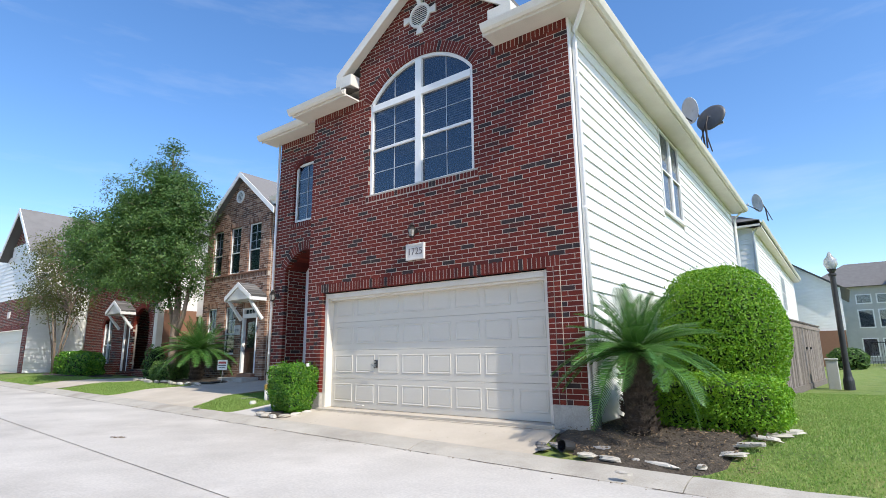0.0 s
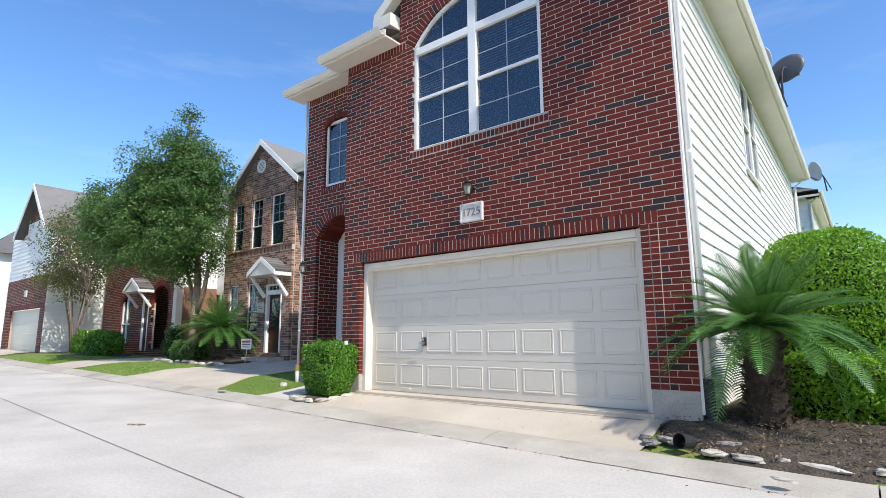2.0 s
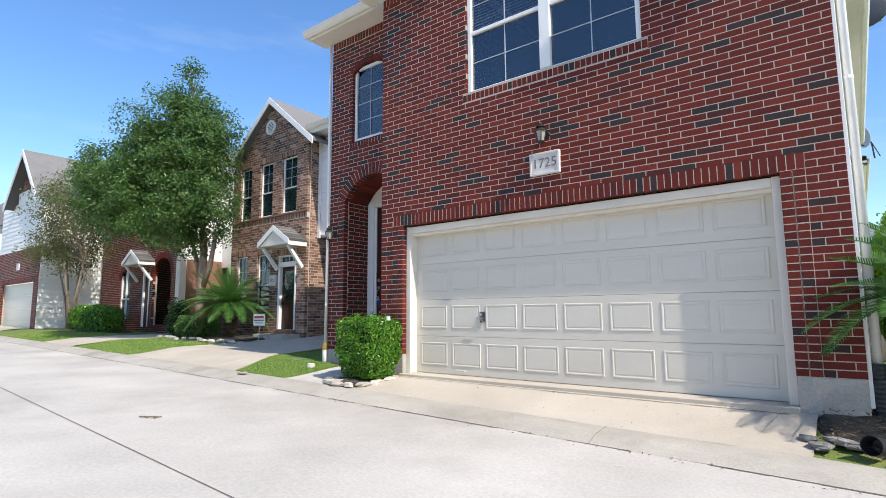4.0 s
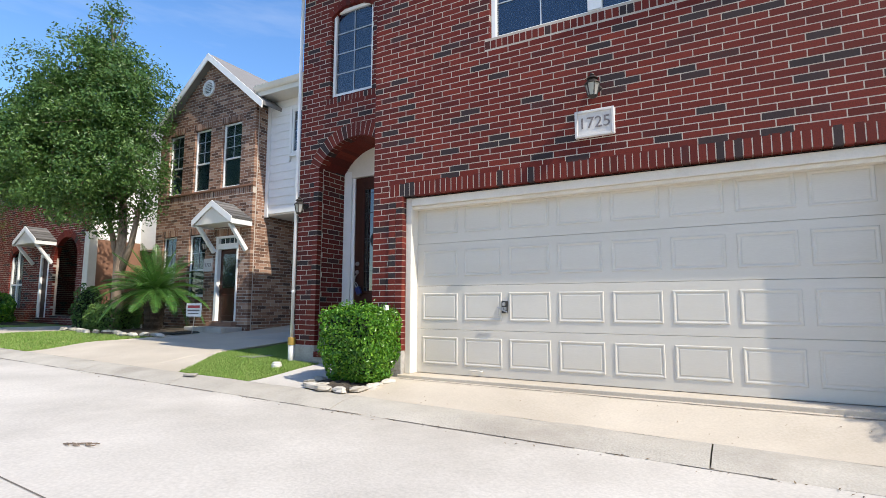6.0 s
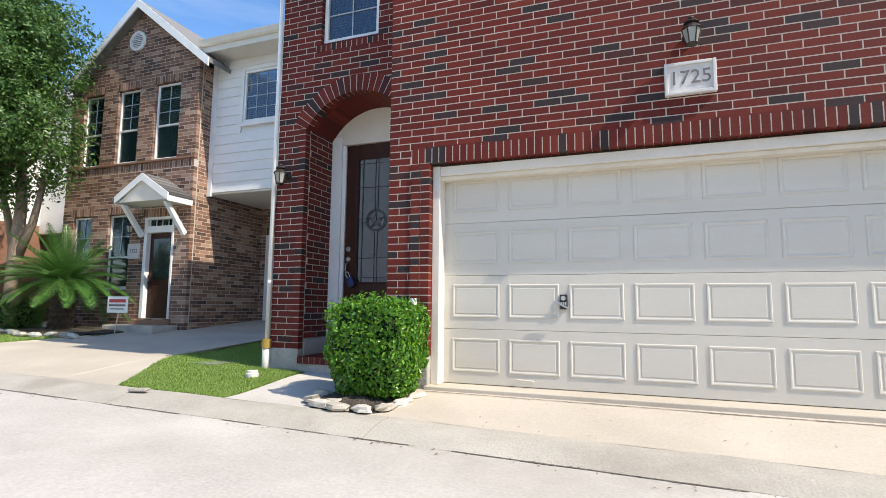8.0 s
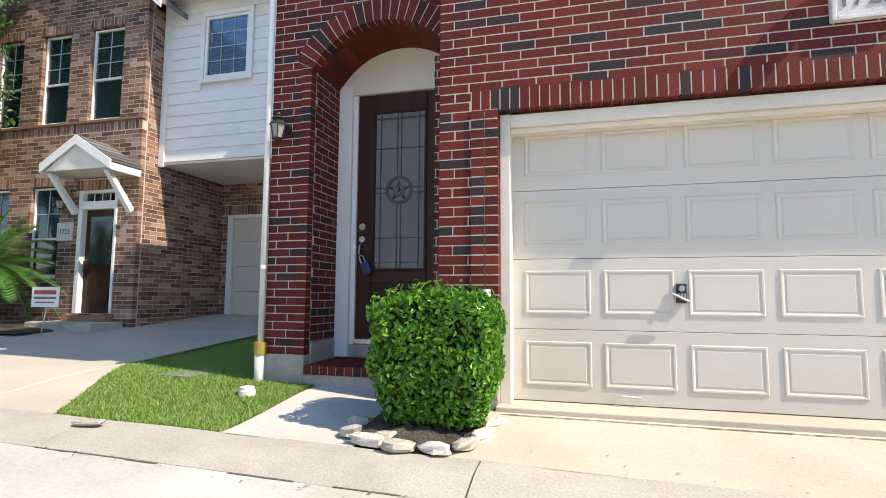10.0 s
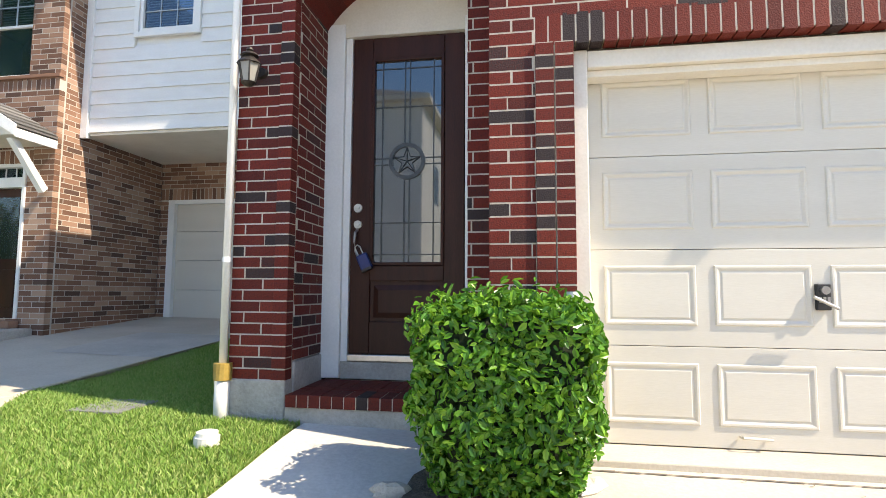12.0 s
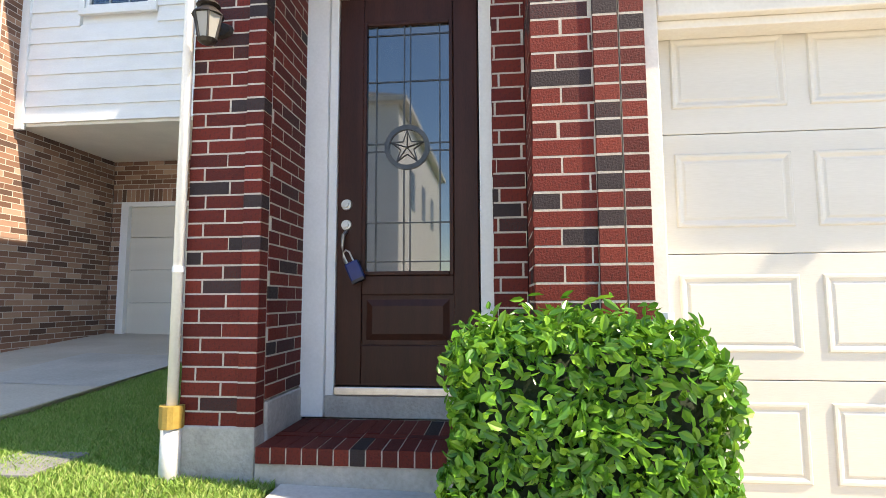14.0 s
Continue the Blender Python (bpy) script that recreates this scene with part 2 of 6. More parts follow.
# ---- building helpers ----
class Geo:
    """Gathers boxes, tubes and sheets into one mesh."""

    def __init__(self):
        self.v, self.f = [], []

    def add(self, verts, faces):
        k = len(self.v)
        self.v += [tuple(p) for p in verts]
        self.f += [tuple(i + k for i in f) for f in faces]
        return self

    def box(self, x0, x1, y0, y1, z0, z1):
        return self.add([(x0, y0, z0), (x1, y0, z0), (x1, y1, z0), (x0, y1, z0), (x0, y0, z1), (x1, y0, z1), (x1, y1, z1), (x0, y1, z1)],
                        [(0, 3, 2, 1), (4, 5, 6, 7), (0, 1, 5, 4), (1, 2, 6, 5), (2, 3, 7, 6), (3, 0, 4, 7)])

    def hexa(self, lower, upper):
        return self.add(list(lower) + list(upper), [(0, 3, 2, 1), (4, 5, 6, 7), (0, 1, 5, 4), (1, 2, 6, 5), (2, 3, 7, 6), (3, 0, 4, 7)])

    def prism(self, outline, d):
        """A flat outline of 3D points pushed along d."""
        n, d = len(outline), Vector(d)
        a = [Vector(p) for p in outline]
        return self.add(a + [p + d for p in a], [tuple(range(n))[::-1], tuple(range(n, 2 * n))] + [(i, (i + 1) % n, n + (i + 1) % n, n + i) for i in range(n)])

    def tube(self, pts, radii, n=10, cap=True):
        pts = [Vector(p) for p in pts]
        if not isinstance(radii, (list, tuple)):
            radii = [radii] * len(pts)
        vs, fs = [], []
        for i, p in enumerate(pts):
            d = (pts[min(i + 1, len(pts) - 1)] - pts[max(i - 1, 0)]).normalized()
            u = d.orthogonal().normalized() if abs(d.z) < 0.99 else Vector((1, 0, 0))
            u = (Vector((0, 0, 1)).cross(d)).normalized() if abs(d.z) < 0.99 else u
            w = d.cross(u)
            vs += [p + radii[i] * (math.cos(2 * math.pi * k / n) * u + math.sin(2 * math.pi * k / n) * w) for k in range(n)]
        for i in range(len(pts) - 1):
            fs += [(i * n + k, i * n + (k + 1) % n, (i + 1) * n + (k + 1) % n, (i + 1) * n + k) for k in range(n)]
        if cap:
            fs += [tuple(range(n))[::-1], tuple(range((len(pts) - 1) * n, len(pts) * n))]
        return self.add(vs, fs)

    def lathe(self, c, prof, n=16):
        """Rings of (radius, height) round the upright through c."""
        vs, fs = [], []
        for r, h in prof:
            vs += [(c[0] + r * math.cos(2 * math.pi * k / n), c[1] + r * math.sin(2 * math.pi * k / n), c[2] + h) for k in range(n)]
        for i in range(len(prof) - 1):
            fs += [(i * n + k, i * n + (k + 1) % n, (i + 1) * n + (k + 1) % n, (i + 1) * n + k) for k in range(n)]
        fs += [tuple(range(n))[::-1], tuple(range((len(prof) - 1) * n, len(prof) * n))]
        return self.add(vs, fs)

    def sheet(self, fn, us, vs_):
        nu, nv = len(us), len(vs_)
        return self.add([fn(u, v) for u in us for v in vs_], [(i * nv + j, (i + 1) * nv + j, (i + 1) * nv + j + 1, i * nv + j + 1) for i in range(nu - 1) for j in range(nv - 1)])

    def make(self, name, material, parent=None, label="", bevel=0.0, smooth=False, category="", group="", kind=""):
        me = bpy.data.meshes.new(name)
        me.from_pydata(self.v, [], self.f)
        me.materials.append(material)
        if smooth:
            me.shade_smooth()
        ob = new(name, me)
        if parent:
            ob.parent = parent
        if bevel:
            b = ob.modifiers.new("bevel", "BEVEL")
            b.width, b.segments, b.limit_method = bevel, 2, "ANGLE"
        return tagged(ob, label, category, group, kind)


def thing(name, label, category, group="", kind=""):
    return tagged(new(name), label, category, group, kind)


def frange(a, b, step):
    n = max(1, round((b - a) / step))
    return [a + (b - a) * i / n for i in range(n + 1)]


def smoothstep(a, b, x):
    t = min(1, max(0, (x - a) / (b - a)))
    return t * t * (3 - 2 * t)


# ---- ground ----
def road_z(x):
    return 0.0335 - 0.0177 * max(-60, min(x, 1.5))


def kerb_y(x):
    return 5.22 - 0.014 * x + (0.07 * max(0, x + 1.0) ** 2 if x < 4 else 1.75 + 0.42 * (x - 4))


def yard_z(x):
    if x > -8.5:
        return 0.34
    return 0.34 + 0.0235 * min(-x - 8.5, 6) + 0.0177 * max(0, -x - 14.5)


def ground_z(x, y):
    """Height of the ground behind the kerb."""
    k = kerb_y(x) + 0.36
    rise = 0.075 * max(0.0, min(y, 13.0) - 8.0) * smoothstep(10.7, 12.0, -x) * (1 - smoothstep(16.5, 18.5, -x))
    return road_z(x) + 0.07 + (yard_z(x) - road_z(x) - 0.07) * smoothstep(k, k + 1.25, y) + rise


XS = frange(-70, 30, 1.0)
road = Geo().sheet(lambda x, v: (x, -14 + (kerb_y(x) + 0.02 + 14) * v, road_z(x)), XS, [0, 0.3, 0.6, 0.8, 0.9, 1]).make("road", M_CONCRETE, kind="structure", label="pale sunlit concrete lane with joints and stains")
# one wide ground sheet to the horizon
Geo().sheet(lambda x, y: (x, y, -0.25 if -75 < x < 40 and -20 < y < 70 else -0.1), [-1500, -300, -75, -74, 39, 40, 300, 1500], [-1500, -300, -20, -19, 69, 70, 300, 1500]).make("ground", M_LAWN, kind="structure", label="flat grass ground reaching to the horizon")
yard = Geo().sheet(lambda x, v: (x, kerb_y(x) + 0.34 + (72 - kerb_y(x)) * v ** 2.2, ground_z(x, kerb_y(x) + 0.34 + (72 - kerb_y(x)) * v ** 2.2) - 0.02), frange(-70, 30, 0.5), frange(0, 1, 0.033)).make("lawn", M_LAWN, kind="structure", label="mown green lawn between drives and houses")
Geo().sheet(lambda x, y: (x, y, road_z(x) + 0.02), frange(-70, 30, 5), [-60, -14]).make("lawn_opposite", M_LAWN, kind="structure", label="plain lawn across the lane")

# kerb: rolled concrete, cast in lengths with joints
PROFILE = [(-0.09, -0.05), (-0.09, 0.003), (-0.06, 0.012), (0.04, 0.042), (0.13, 0.063), (0.22, 0.072), (0.36, 0.074), (0.36, -0.05)]
kerb = thing("kerb", "worn rolled concrete kerb along the lane", "kerb", kind="structure")
joints = [-70, -60, -50, -42, -36, -30, -25, -20, -16, -12.8, -10.7, -8.0, -4.6, -1.18, 1.2, 4, 8, 14, 22, 30]
for a, b in zip(joints, joints[1:]):
    us = frange(a + 0.006, b - 0.006, 0.5)
    g = Geo().sheet(lambda x, k: (x, kerb_y(x) + PROFILE[k][0] + 0.006 * math.sin(x * 3.1), road_z(x) + PROFILE[k][1] + 0.004 * math.sin(x * 5.3 + k)), us, list(range(8)))
    n = len(PROFILE)
    g.f += [tuple(range(n)), tuple(range((len(us) - 1) * n, len(us) * n))[::-1]]
    g.make("kerb_stone", M_KERB, kerb)

# road joints and marks
rj = Geo()
for x0 in frange(-60, 20, 1.0):
    rj.add([(x, 2.47 - 0.046 * (x + 4.5) + d, road_z(x) + 0.004) for x in (x0, x0 + 1.0) for d in (-0.005, 0.005)], [(0, 2, 3, 1)])
for x0 in (-40, -31, -22.5, 5):
    rj.add([(x0, -14, road_z(x0) + 0.004), (x0 + 0.016, -14, road_z(x0) + 0.004), (x0 + 0.016, 5.28, road_z(x0) + 0.004), (x0, 5.28, road_z(x0) + 0.004)], [(0, 1, 2, 3)])
rj.make("road_joint", mat("joint_dirt", [(0.1, 0.085, 0.07), (0.2, 0.17, 0.14)], 0.95, 20, 80, 0.3), road)
gd_rng = random.Random(17)
gx = -30.0
gutter_dirt = Geo()
while gx < 1.0:
    gl_ = gd_rng.uniform(0.1, 0.5)
    w0, w1 = gd_rng.uniform(0.004, 0.02), gd_rng.uniform(0.004, 0.02)
    gutter_dirt.add([(gx, kerb_y(gx) - 0.086, road_z(gx) + 0.005), (gx, kerb_y(gx) - 0.092 - w0, road_z(gx) + 0.005), (gx + gl_, kerb_y(gx + gl_) - 0.092 - w1, road_z(gx + gl_) + 0.005), (gx + gl_, kerb_y(gx + gl_) - 0.086, road_z(gx + gl_) + 0.005)], [(0, 1, 2, 3)])
    gx += gl_ + (gd_rng.uniform(0.1, 0.6) if gd_rng.random() < 0.5 else 0.0)
gutter_dirt.make("gutter_dirt", bpy.data.materials["joint_dirt"], road)
twigs = thing("dry_twigs", "small heap of dry twigs on the lane", "debris")
for k in range(12):
    x, y = -8.74 + 0.02 * k + random.uniform(-0.03, 0.03), 3.2 + 0.008 * k + random.uniform(-0.04, 0.04)
    Geo().tube([(x, y, road_z(x) + 0.008), (x + random.uniform(0.03, 0.1), y + random.uniform(-0.03, 0.04), road_z(x) + 0.014)], 0.005, 5).make("twig", M_BARK, twigs)


def slab(name, poly_fn, xs, material, label, lift=0.004, nv=8):
    """A concrete slab that follows the ground between two edges: poly_fn(x) gives its front and back."""
    us = frange(*xs)

    def fn(x, v):
        a, b = poly_fn(x)
        y = a + (b - a) * v
        return (x, y, ground_z(x, y) + lift)
    return Geo().sheet(fn, us, frange(0, 1, 1 / nv)).make(name, material, kind="structure", label=label)


def drive_z(x, y):
    """Top of the garage drive, which climbs to the door's sill."""
    return ground_z(x, y) + 0.004 + 0.034 * smoothstep(kerb_y(x) + 0.35, 6.45, y)


Geo().sheet(lambda x, v: (x, kerb_y(x) + 0.35 + (6.17 - kerb_y(x)) * v, drive_z(x, kerb_y(x) + 0.35 + (6.17 - kerb_y(x)) * v)), frange(-8.25, -3.0, 0.25), frange(0, 1, 0.1)).make("drive_main", M_DRIVE, kind="structure", label="tan concrete garage drive sloping to the lane")
Geo().box(-8.05, -3.13, 6.5, 6.95, 0.2, 0.385).make("garage_sill", M_DRIVE, kind="structure", label="worn concrete sill under the garage door", bevel=0.008)
slab("walk_entry", lambda x: (kerb_y(x) + 0.35, 7.0), (-9.72, -8.78, 0.1), M_CONCRETE, "short pale concrete walk to the front step", 0.005)


def nb_drive_edges(x):
    front = kerb_y(x) + 0.35
    back = 12.05 if x > -15.6 else 9.0
    if x > -12.13:
        back = front + max(0.03, 1.6 * (-11.15 - x))
    return front, back


slab("drive_neighbour", nb_drive_edges, (-15.6, -11.15, 0.05), M_DRIVE, "tan concrete drive running back under the neighbour's carport", 0.005, 16)
slab("carport_floor", lambda x: (10.2, 12.05), (-12.25, -10.45, 0.3), M_DRIVE, "shaded concrete floor of the neighbour's carport", 0.008, 4)
slab("walk_neighbour", lambda x: (8.75 - 0.25 * (x + 16.0), 9.35), (-16.2, -14.9, 0.1), M_DRIVE, "concrete walk before the neighbour's step", 0.012, 3)
slab("drive_third", lambda x: (kerb_y(x) + 0.35, 13.0), (-21.8, -19.4, 0.3), M_DRIVE, "tan concrete drive between houses", 0.005)
slab("drive_far", lambda x: (kerb_y(x) + 0.35, 7.6), (-34.5, -29.6, 0.4), M_DRIVE, "concrete garage drive of the far house", 0.005)


def bed(name, cx, cy, rx, ry, label, lift=0.03):
    g = Geo()
    ring = 28
    vs = [(cx, cy, ground_z(cx, cy) + lift + 0.05)]
    for r in (0.35, 0.7, 0.92, 1.0):
        for k in range(ring):
            a = 2 * math.pi * k / ring
            w = 1 + 0.06 * math.sin(3 * a + cx) + 0.03 * math.sin(7 * a)
            x = cx + rx * r * w * math.copysign(abs(math.cos(a)) ** 0.7, math.cos(a))
            y = cy + ry * r * w * math.copysign(abs(math.sin(a)) ** 0.7, math.sin(a))
            vs.append((x, y, ground_z(x, y) + (lift + 0.05 * (1 - r) + random.uniform(-0.012, 0.018) if r < 1 else -0.02)))
    fs = [(0, 1 + k, 1 + (k + 1) % ring) for k in range(ring)]
    for i in range(3):
        fs += [(1 + i * ring + k, 1 + (i + 1) * ring + k, 1 + (i + 1) * ring + (k + 1) % ring, 1 + i * ring + (k + 1) % ring) for k in range(ring)]
    return g.add(vs, fs).make(name, M_SOIL, kind="structure", label=label, smooth=True)


bed("bed_palm", -1.95, 7.55, 1.12, 2.0, "dark bare soil bed with debris under palm and hedge")
bed("bed_bush", -8.45, 6.15, 0.42, 0.42, "small soil bed under the clipped bush")
bed("bed_neighbour", -17.4, 8.95, 1.9, 0.85, "dark mulched bed along the neighbour's wall")
bed("bed_far", -26.0, 8.6, 2.3, 0.9, "soil bed under a far hedge")

# ---- brickwork ----
COURSE, LONG, JOINT = 0.0745, 0.258, 0.0085


def cut(intervals, a, b):
    out = []
    for p, q in intervals:
        if b <= p or a >= q:
            out.append((p, q))
            continue
        if a > p:
            out.append((p, a))
        if b < q:
            out.append((b, q))
    return [(p, q) for p, q in out if q - p > 0.02]


def arch_half(z, spring, half, rise):
    """Half width of a segmental arch's opening at height z; None above its crown."""
    if z <= spring:
        return half
    if z >= spring + rise:
        return None
    r = (half * half + rise * rise) / (2 * rise)
    c = spring + rise - r
    return math.sqrt(max(0, r * r - (z - c) ** 2))


def arch_gap(z, spring, half, rise):
    """The opening left in the coursed bricks, a little higher than the arch that its ring closes."""
    return arch_half(z - 0.055 if z > spring + 0.01 else z, spring, half, rise)


def brick_box(u0, u1, w0, w1, depth=0.09, e=0.0016):
    """A brick's front part with eased edges: u along the wall, w up, front at 0."""
    v = [(u0 + e, 0, w0 + e), (u1 - e, 0, w0 + e), (u1 - e, 0, w1 - e), (u0 + e, 0, w1 - e), (u0, e, w0), (u1, e, w0), (u1, e, w1), (u0, e, w1), (u0, depth, w0), (u1, depth, w0), (u1, depth, w1), (u0, depth, w1)]
    f = [(0, 1, 2, 3)]
    for k in range(4):
        a, b = k, (k + 1) % 4
        f += [(b, a, a + 4, b + 4), (b + 4, a + 4, a + 8, b + 8)]
    return v, f


SHARED = {}


def shared_brick(width, height, material):
    key = (round(width, 3), round(height, 3), material.name)
    if key not in SHARED:
        me = bpy.data.meshes.new("brick")
        v, f = brick_box(-width / 2, width / 2, -height / 2, height / 2)
        me.from_pydata(v, [], f)
        me.materials.append(material)
        SHARED[key] = me
    return SHARED[key]


def brick_wall(name, place, spans, z0, z1, material, mortar, label, thick=0.16, loose=None, soldiers=(), stacks=(), kind="structure", parent=None):
    """A running-bond brick wall. place: pose whose x runs along the wall, y into it. spans(z): free intervals along it at that height.
    soldiers: (z0, z1, u0, u1) bands of upright bricks; stacks: (u0, u1, z0, z1) columns of headers. loose(u, z): bricks built as objects of their own."""
    back, rest, singles = Geo(), Geo(), []

    def lay(u0, u1, w0, w1, proud=0.0):
        j = random.uniform(-0.0006, 0.0002) - proud
        if loose and len(singles) < 300 and loose((u0 + u1) / 2, (w0 + w1) / 2):
            singles.append((u0, u1, w0, w1, j))
            return
        v, f = brick_box(u0, u1, w0, w1)
        rest.add([(a, b + j, c) for a, b, c in v], f)
    n = int(math.ceil((z1 - z0) / COURSE))
    for i in range(n):
        a, b = z0 + i * COURSE, min(z1, z0 + (i + 1) * COURSE)
        zc = (a + b) / 2
        full = spans(zc)
        for p, q in full:
            back.box(p + 0.004, q - 0.004, 0.0008, thick, a, b)
        free = full
        for s0, s1, p, q in soldiers:
            if s0 <= zc <= s1:
                free = cut(free, p, q)
        for p, q, s0, s1 in stacks:
            if s0 <= zc <= s1:
                free = cut(free, p, q)
                for u0, u1 in full:
                    if u0 - 0.02 <= p and q <= u1 + 0.02:
                        lay(p if abs(p - u0) < 0.02 else p + JOINT / 2, q if abs(q - u1) < 0.02 else q - JOINT / 2, a + JOINT / 2, b - JOINT / 2, 0.014)
                        back.box(p + 0.004, q - 0.004, -0.0134, 0.0006, a, b)
        if b - a < COURSE * 0.6:
            continue
        for p, q in free:
            k = math.floor(p / LONG) - 1
            while k * LONG < q + LONG:
                s = k * LONG + (LONG / 2 if i % 2 else 0) + 0.012 * math.sin(i * 1.7)
                u0, u1 = max(p, s), min(q, s + LONG)
                if u1 - u0 > 0.014:
                    lay(u0 + (JOINT / 2 if u0 > p else 0.0), u1 - (JOINT / 2 if u1 < q else 0.0), a + JOINT / 2, b - JOINT / 2)
                k += 1
    for s0, s1, p, q in soldiers:
        m = max(1, round((q - p) / COURSE))
        for k in range(m):
            u0, u1 = p + (q - p) * k / m, p + (q - p) * (k + 1) / m
            v, f = brick_box(u0 + JOINT / 2, u1 - JOINT / 2, s0 + JOINT / 2, s1 - JOINT / 2)
            rest.add([(x, y - random.uniform(0, 0.0008), z) for x, y, z in v], f)
    wall = back.make(name, mortar, label=label, kind=kind)
    if parent:
        wall.parent = parent
    wall.matrix_world = place
    r = rest.make("brickwork", material, wall, kind="stuff")
    for u0, u1, w0, w1, j in singles:
        w = LONG - JOINT if abs(u1 - u0 - LONG + JOINT) < 0.004 else round(u1 - u0, 2)
        ob = new("brick", shared_brick(w, w1 - w0, material))
        ob.parent = wall
        ob.location = ((u0 + u1) / 2, j, (w0 + w1) / 2)
    return wall


def arch_bricks(name, place, parent, cu, spring, half, rise, ring, material, proud=0.003, depth=0.166):
    """A ring of bricks on edge over a segmental arch."""
    r = (half * half + rise * rise) / (2 * rise)
    cz = spring + rise - r
    a1 = math.asin(min(1, half / r)) if rise <= half else math.pi / 2
    m = max(5, round(2 * a1 * r / COURSE))
    for k in range(m):
        a, b = -a1 + 2 * a1 * k / m + 0.004 / r, -a1 + 2 * a1 * (k + 1) / m - 0.004 / r
        q = [(cu + rr * math.sin(t), 0, cz + rr * math.cos(t)) for rr, t in ((r, a), (r, b), (r + ring, b), (r + ring, a))]
        g = Geo().add([(x, -proud, z) for x, _, z in q] + [(x, depth, z) for x, _, z in q], [(0, 1, 2, 3), (1, 0, 4, 5), (2, 1, 5, 6), (3, 2, 6, 7), (0, 3, 7, 4), (7, 6, 5, 4)])
        g.make(name, material, parent)


def arch_mortar(parent, cu, spring, half, rise, ring, material, depth=0.164):
    r = (half * half + rise * rise) / (2 * rise)
    cz = spring + rise - r
    a1 = math.asin(min(1, half / r))
    ts = frange(-a1, a1, 0.06)
    g = Geo()
    for a, b in zip(ts, ts[1:]):
        q = [(cu + rr * math.sin(t), 0, cz + rr * math.cos(t)) for rr, t in ((r + 0.003, a), (r + 0.003, b), (r + ring, b), (r + ring, a))]
        g.add([(x, -0.0025, z) for x, _, z in q] + [(x, depth, z) for x, _, z in q], [(0, 1, 2, 3), (1, 0, 4, 5), (3, 2, 6, 7)])
    g.make("arch_bed", material, parent)


# ---- main house ----
FY, EY, XR, XM, XL = 6.575, 7.02, -2.62, -8.5, -10.28
WIN = (-5.59, 1.225, 4.36, 6.28, 0.62)      # centre, half width, sill, springing, rise
GC, GW, GZ, GS = -5.52, 1.62, 7.27, 0.71    # gable: centre, half width, height of its feet, slope


def front_spans(z):
    if z < 6.45:
        s = [(XM, XR)]
    elif z < GZ:
        s = [(GC - GW, GC + GW)]
    else:
        h = GW - (z - GZ) / GS
        s = [(GC - h, GC + h)] if h > 0.05 else []
    if z < 2.58:
        s = cut(s, -8.035, -3.14)
    if z > WIN[2]:
        h = arch_gap(z, WIN[3], WIN[1] + 0.005, WIN[4])
        if h:
            s = cut(s, WIN[0] - h, WIN[0] + h)
    return s


P_FRONT = pose(0, FY, 0)
wall_front = brick_wall("wall_front", P_FRONT, front_spans, 0.66, 9.1, M_BRICK, M_MORTAR, "red brick front with scattered charcoal bricks and pale mortar",
                        loose=lambda u, z: u < -6.6 and z < 2.9, soldiers=((2.58, 2.77, -8.245, -2.93), (6.3, 6.45, XM, -7.0), (6.3, 6.45, -4.05, XR), (4.25, 4.36, WIN[0] - 1.3, WIN[0] + 1.3)),
                        stacks=((-8.14, -8.035, 0.66, 2.58), (-8.245, -8.14, 0.66, 2.58), (-3.14, -3.035, 0.66, 2.58), (-3.035, -2.93, 0.66, 2.58)))
arch_mortar(wall_front, WIN[0], WIN[3], WIN[1] + 0.005, WIN[4], 0.2, M_MORTAR)
arch_bricks("arch_brick", P_FRONT, wall_front, WIN[0], WIN[3], WIN[1] + 0.005, WIN[4], 0.2, M_BRICK)
Geo().box(-8.67, XM - 0.002, EY - 0.01, 7.6, 0.1, 0.63).make("plinth_porch", M_PLINTH, kind="structure", bevel=0.01)
Geo().box(XM, -8.035, FY - 0.005, EY + 0.17, 0.1, 0.66).make("plinth_left", M_PLINTH, kind="structure", bevel=0.012, label="grey rendered concrete plinth")
Geo().box(-3.14, XR, FY - 0.012, FY + 0.2, 0.1, 0.66).make("plinth_right", M_PLINTH, kind="structure", bevel=0.012, label="grey rendered concrete plinth")

# entry bay, set back, with an arched porch
ARCH = (-9.185, 0.685, 3.3, 0.4)


def entry_spans(z):
    s = [(XL, XM)]
    h = arch_gap(z, ARCH[2], ARCH[1], ARCH[3])
    if h:
        s = cut(s, ARCH[0] - h, ARCH[0] + h)
    if z > 4.38:
        h = arch_gap(z, 5.68, 0.4, 0.13)
        if h:
            s = cut(s, -9.31 - h, -9.31 + h)
    return s


P_ENTRY = pose(0, EY, 0)
wall_entry = brick_wall("wall_entry", P_ENTRY, entry_spans, 0.63, 6.5, M_BRICK, M_MORTAR, "red brick entry bay with an arched porch",
                        loose=lambda u, z: z < 3.6, soldiers=((6.3, 6.45, XL, XM), (4.27, 4.38, -9.78, -8.84)), stacks=((-9.97, ARCH[0] - ARCH[1], 0.63, 3.3),))
arch_mortar(wall_entry, ARCH[0], ARCH[2], ARCH[1], ARCH[3], 0.21, M_MORTAR)
arch_bricks("arch_brick", P_ENTRY, wall_entry, ARCH[0], ARCH[2], ARCH[1], ARCH[3], 0.21, M_BRICK)
arch_bricks("arch_brick", P_ENTRY, wall_entry, -9.31, 5.68, 0.4, 0.13, 0.12, M_BRICK)
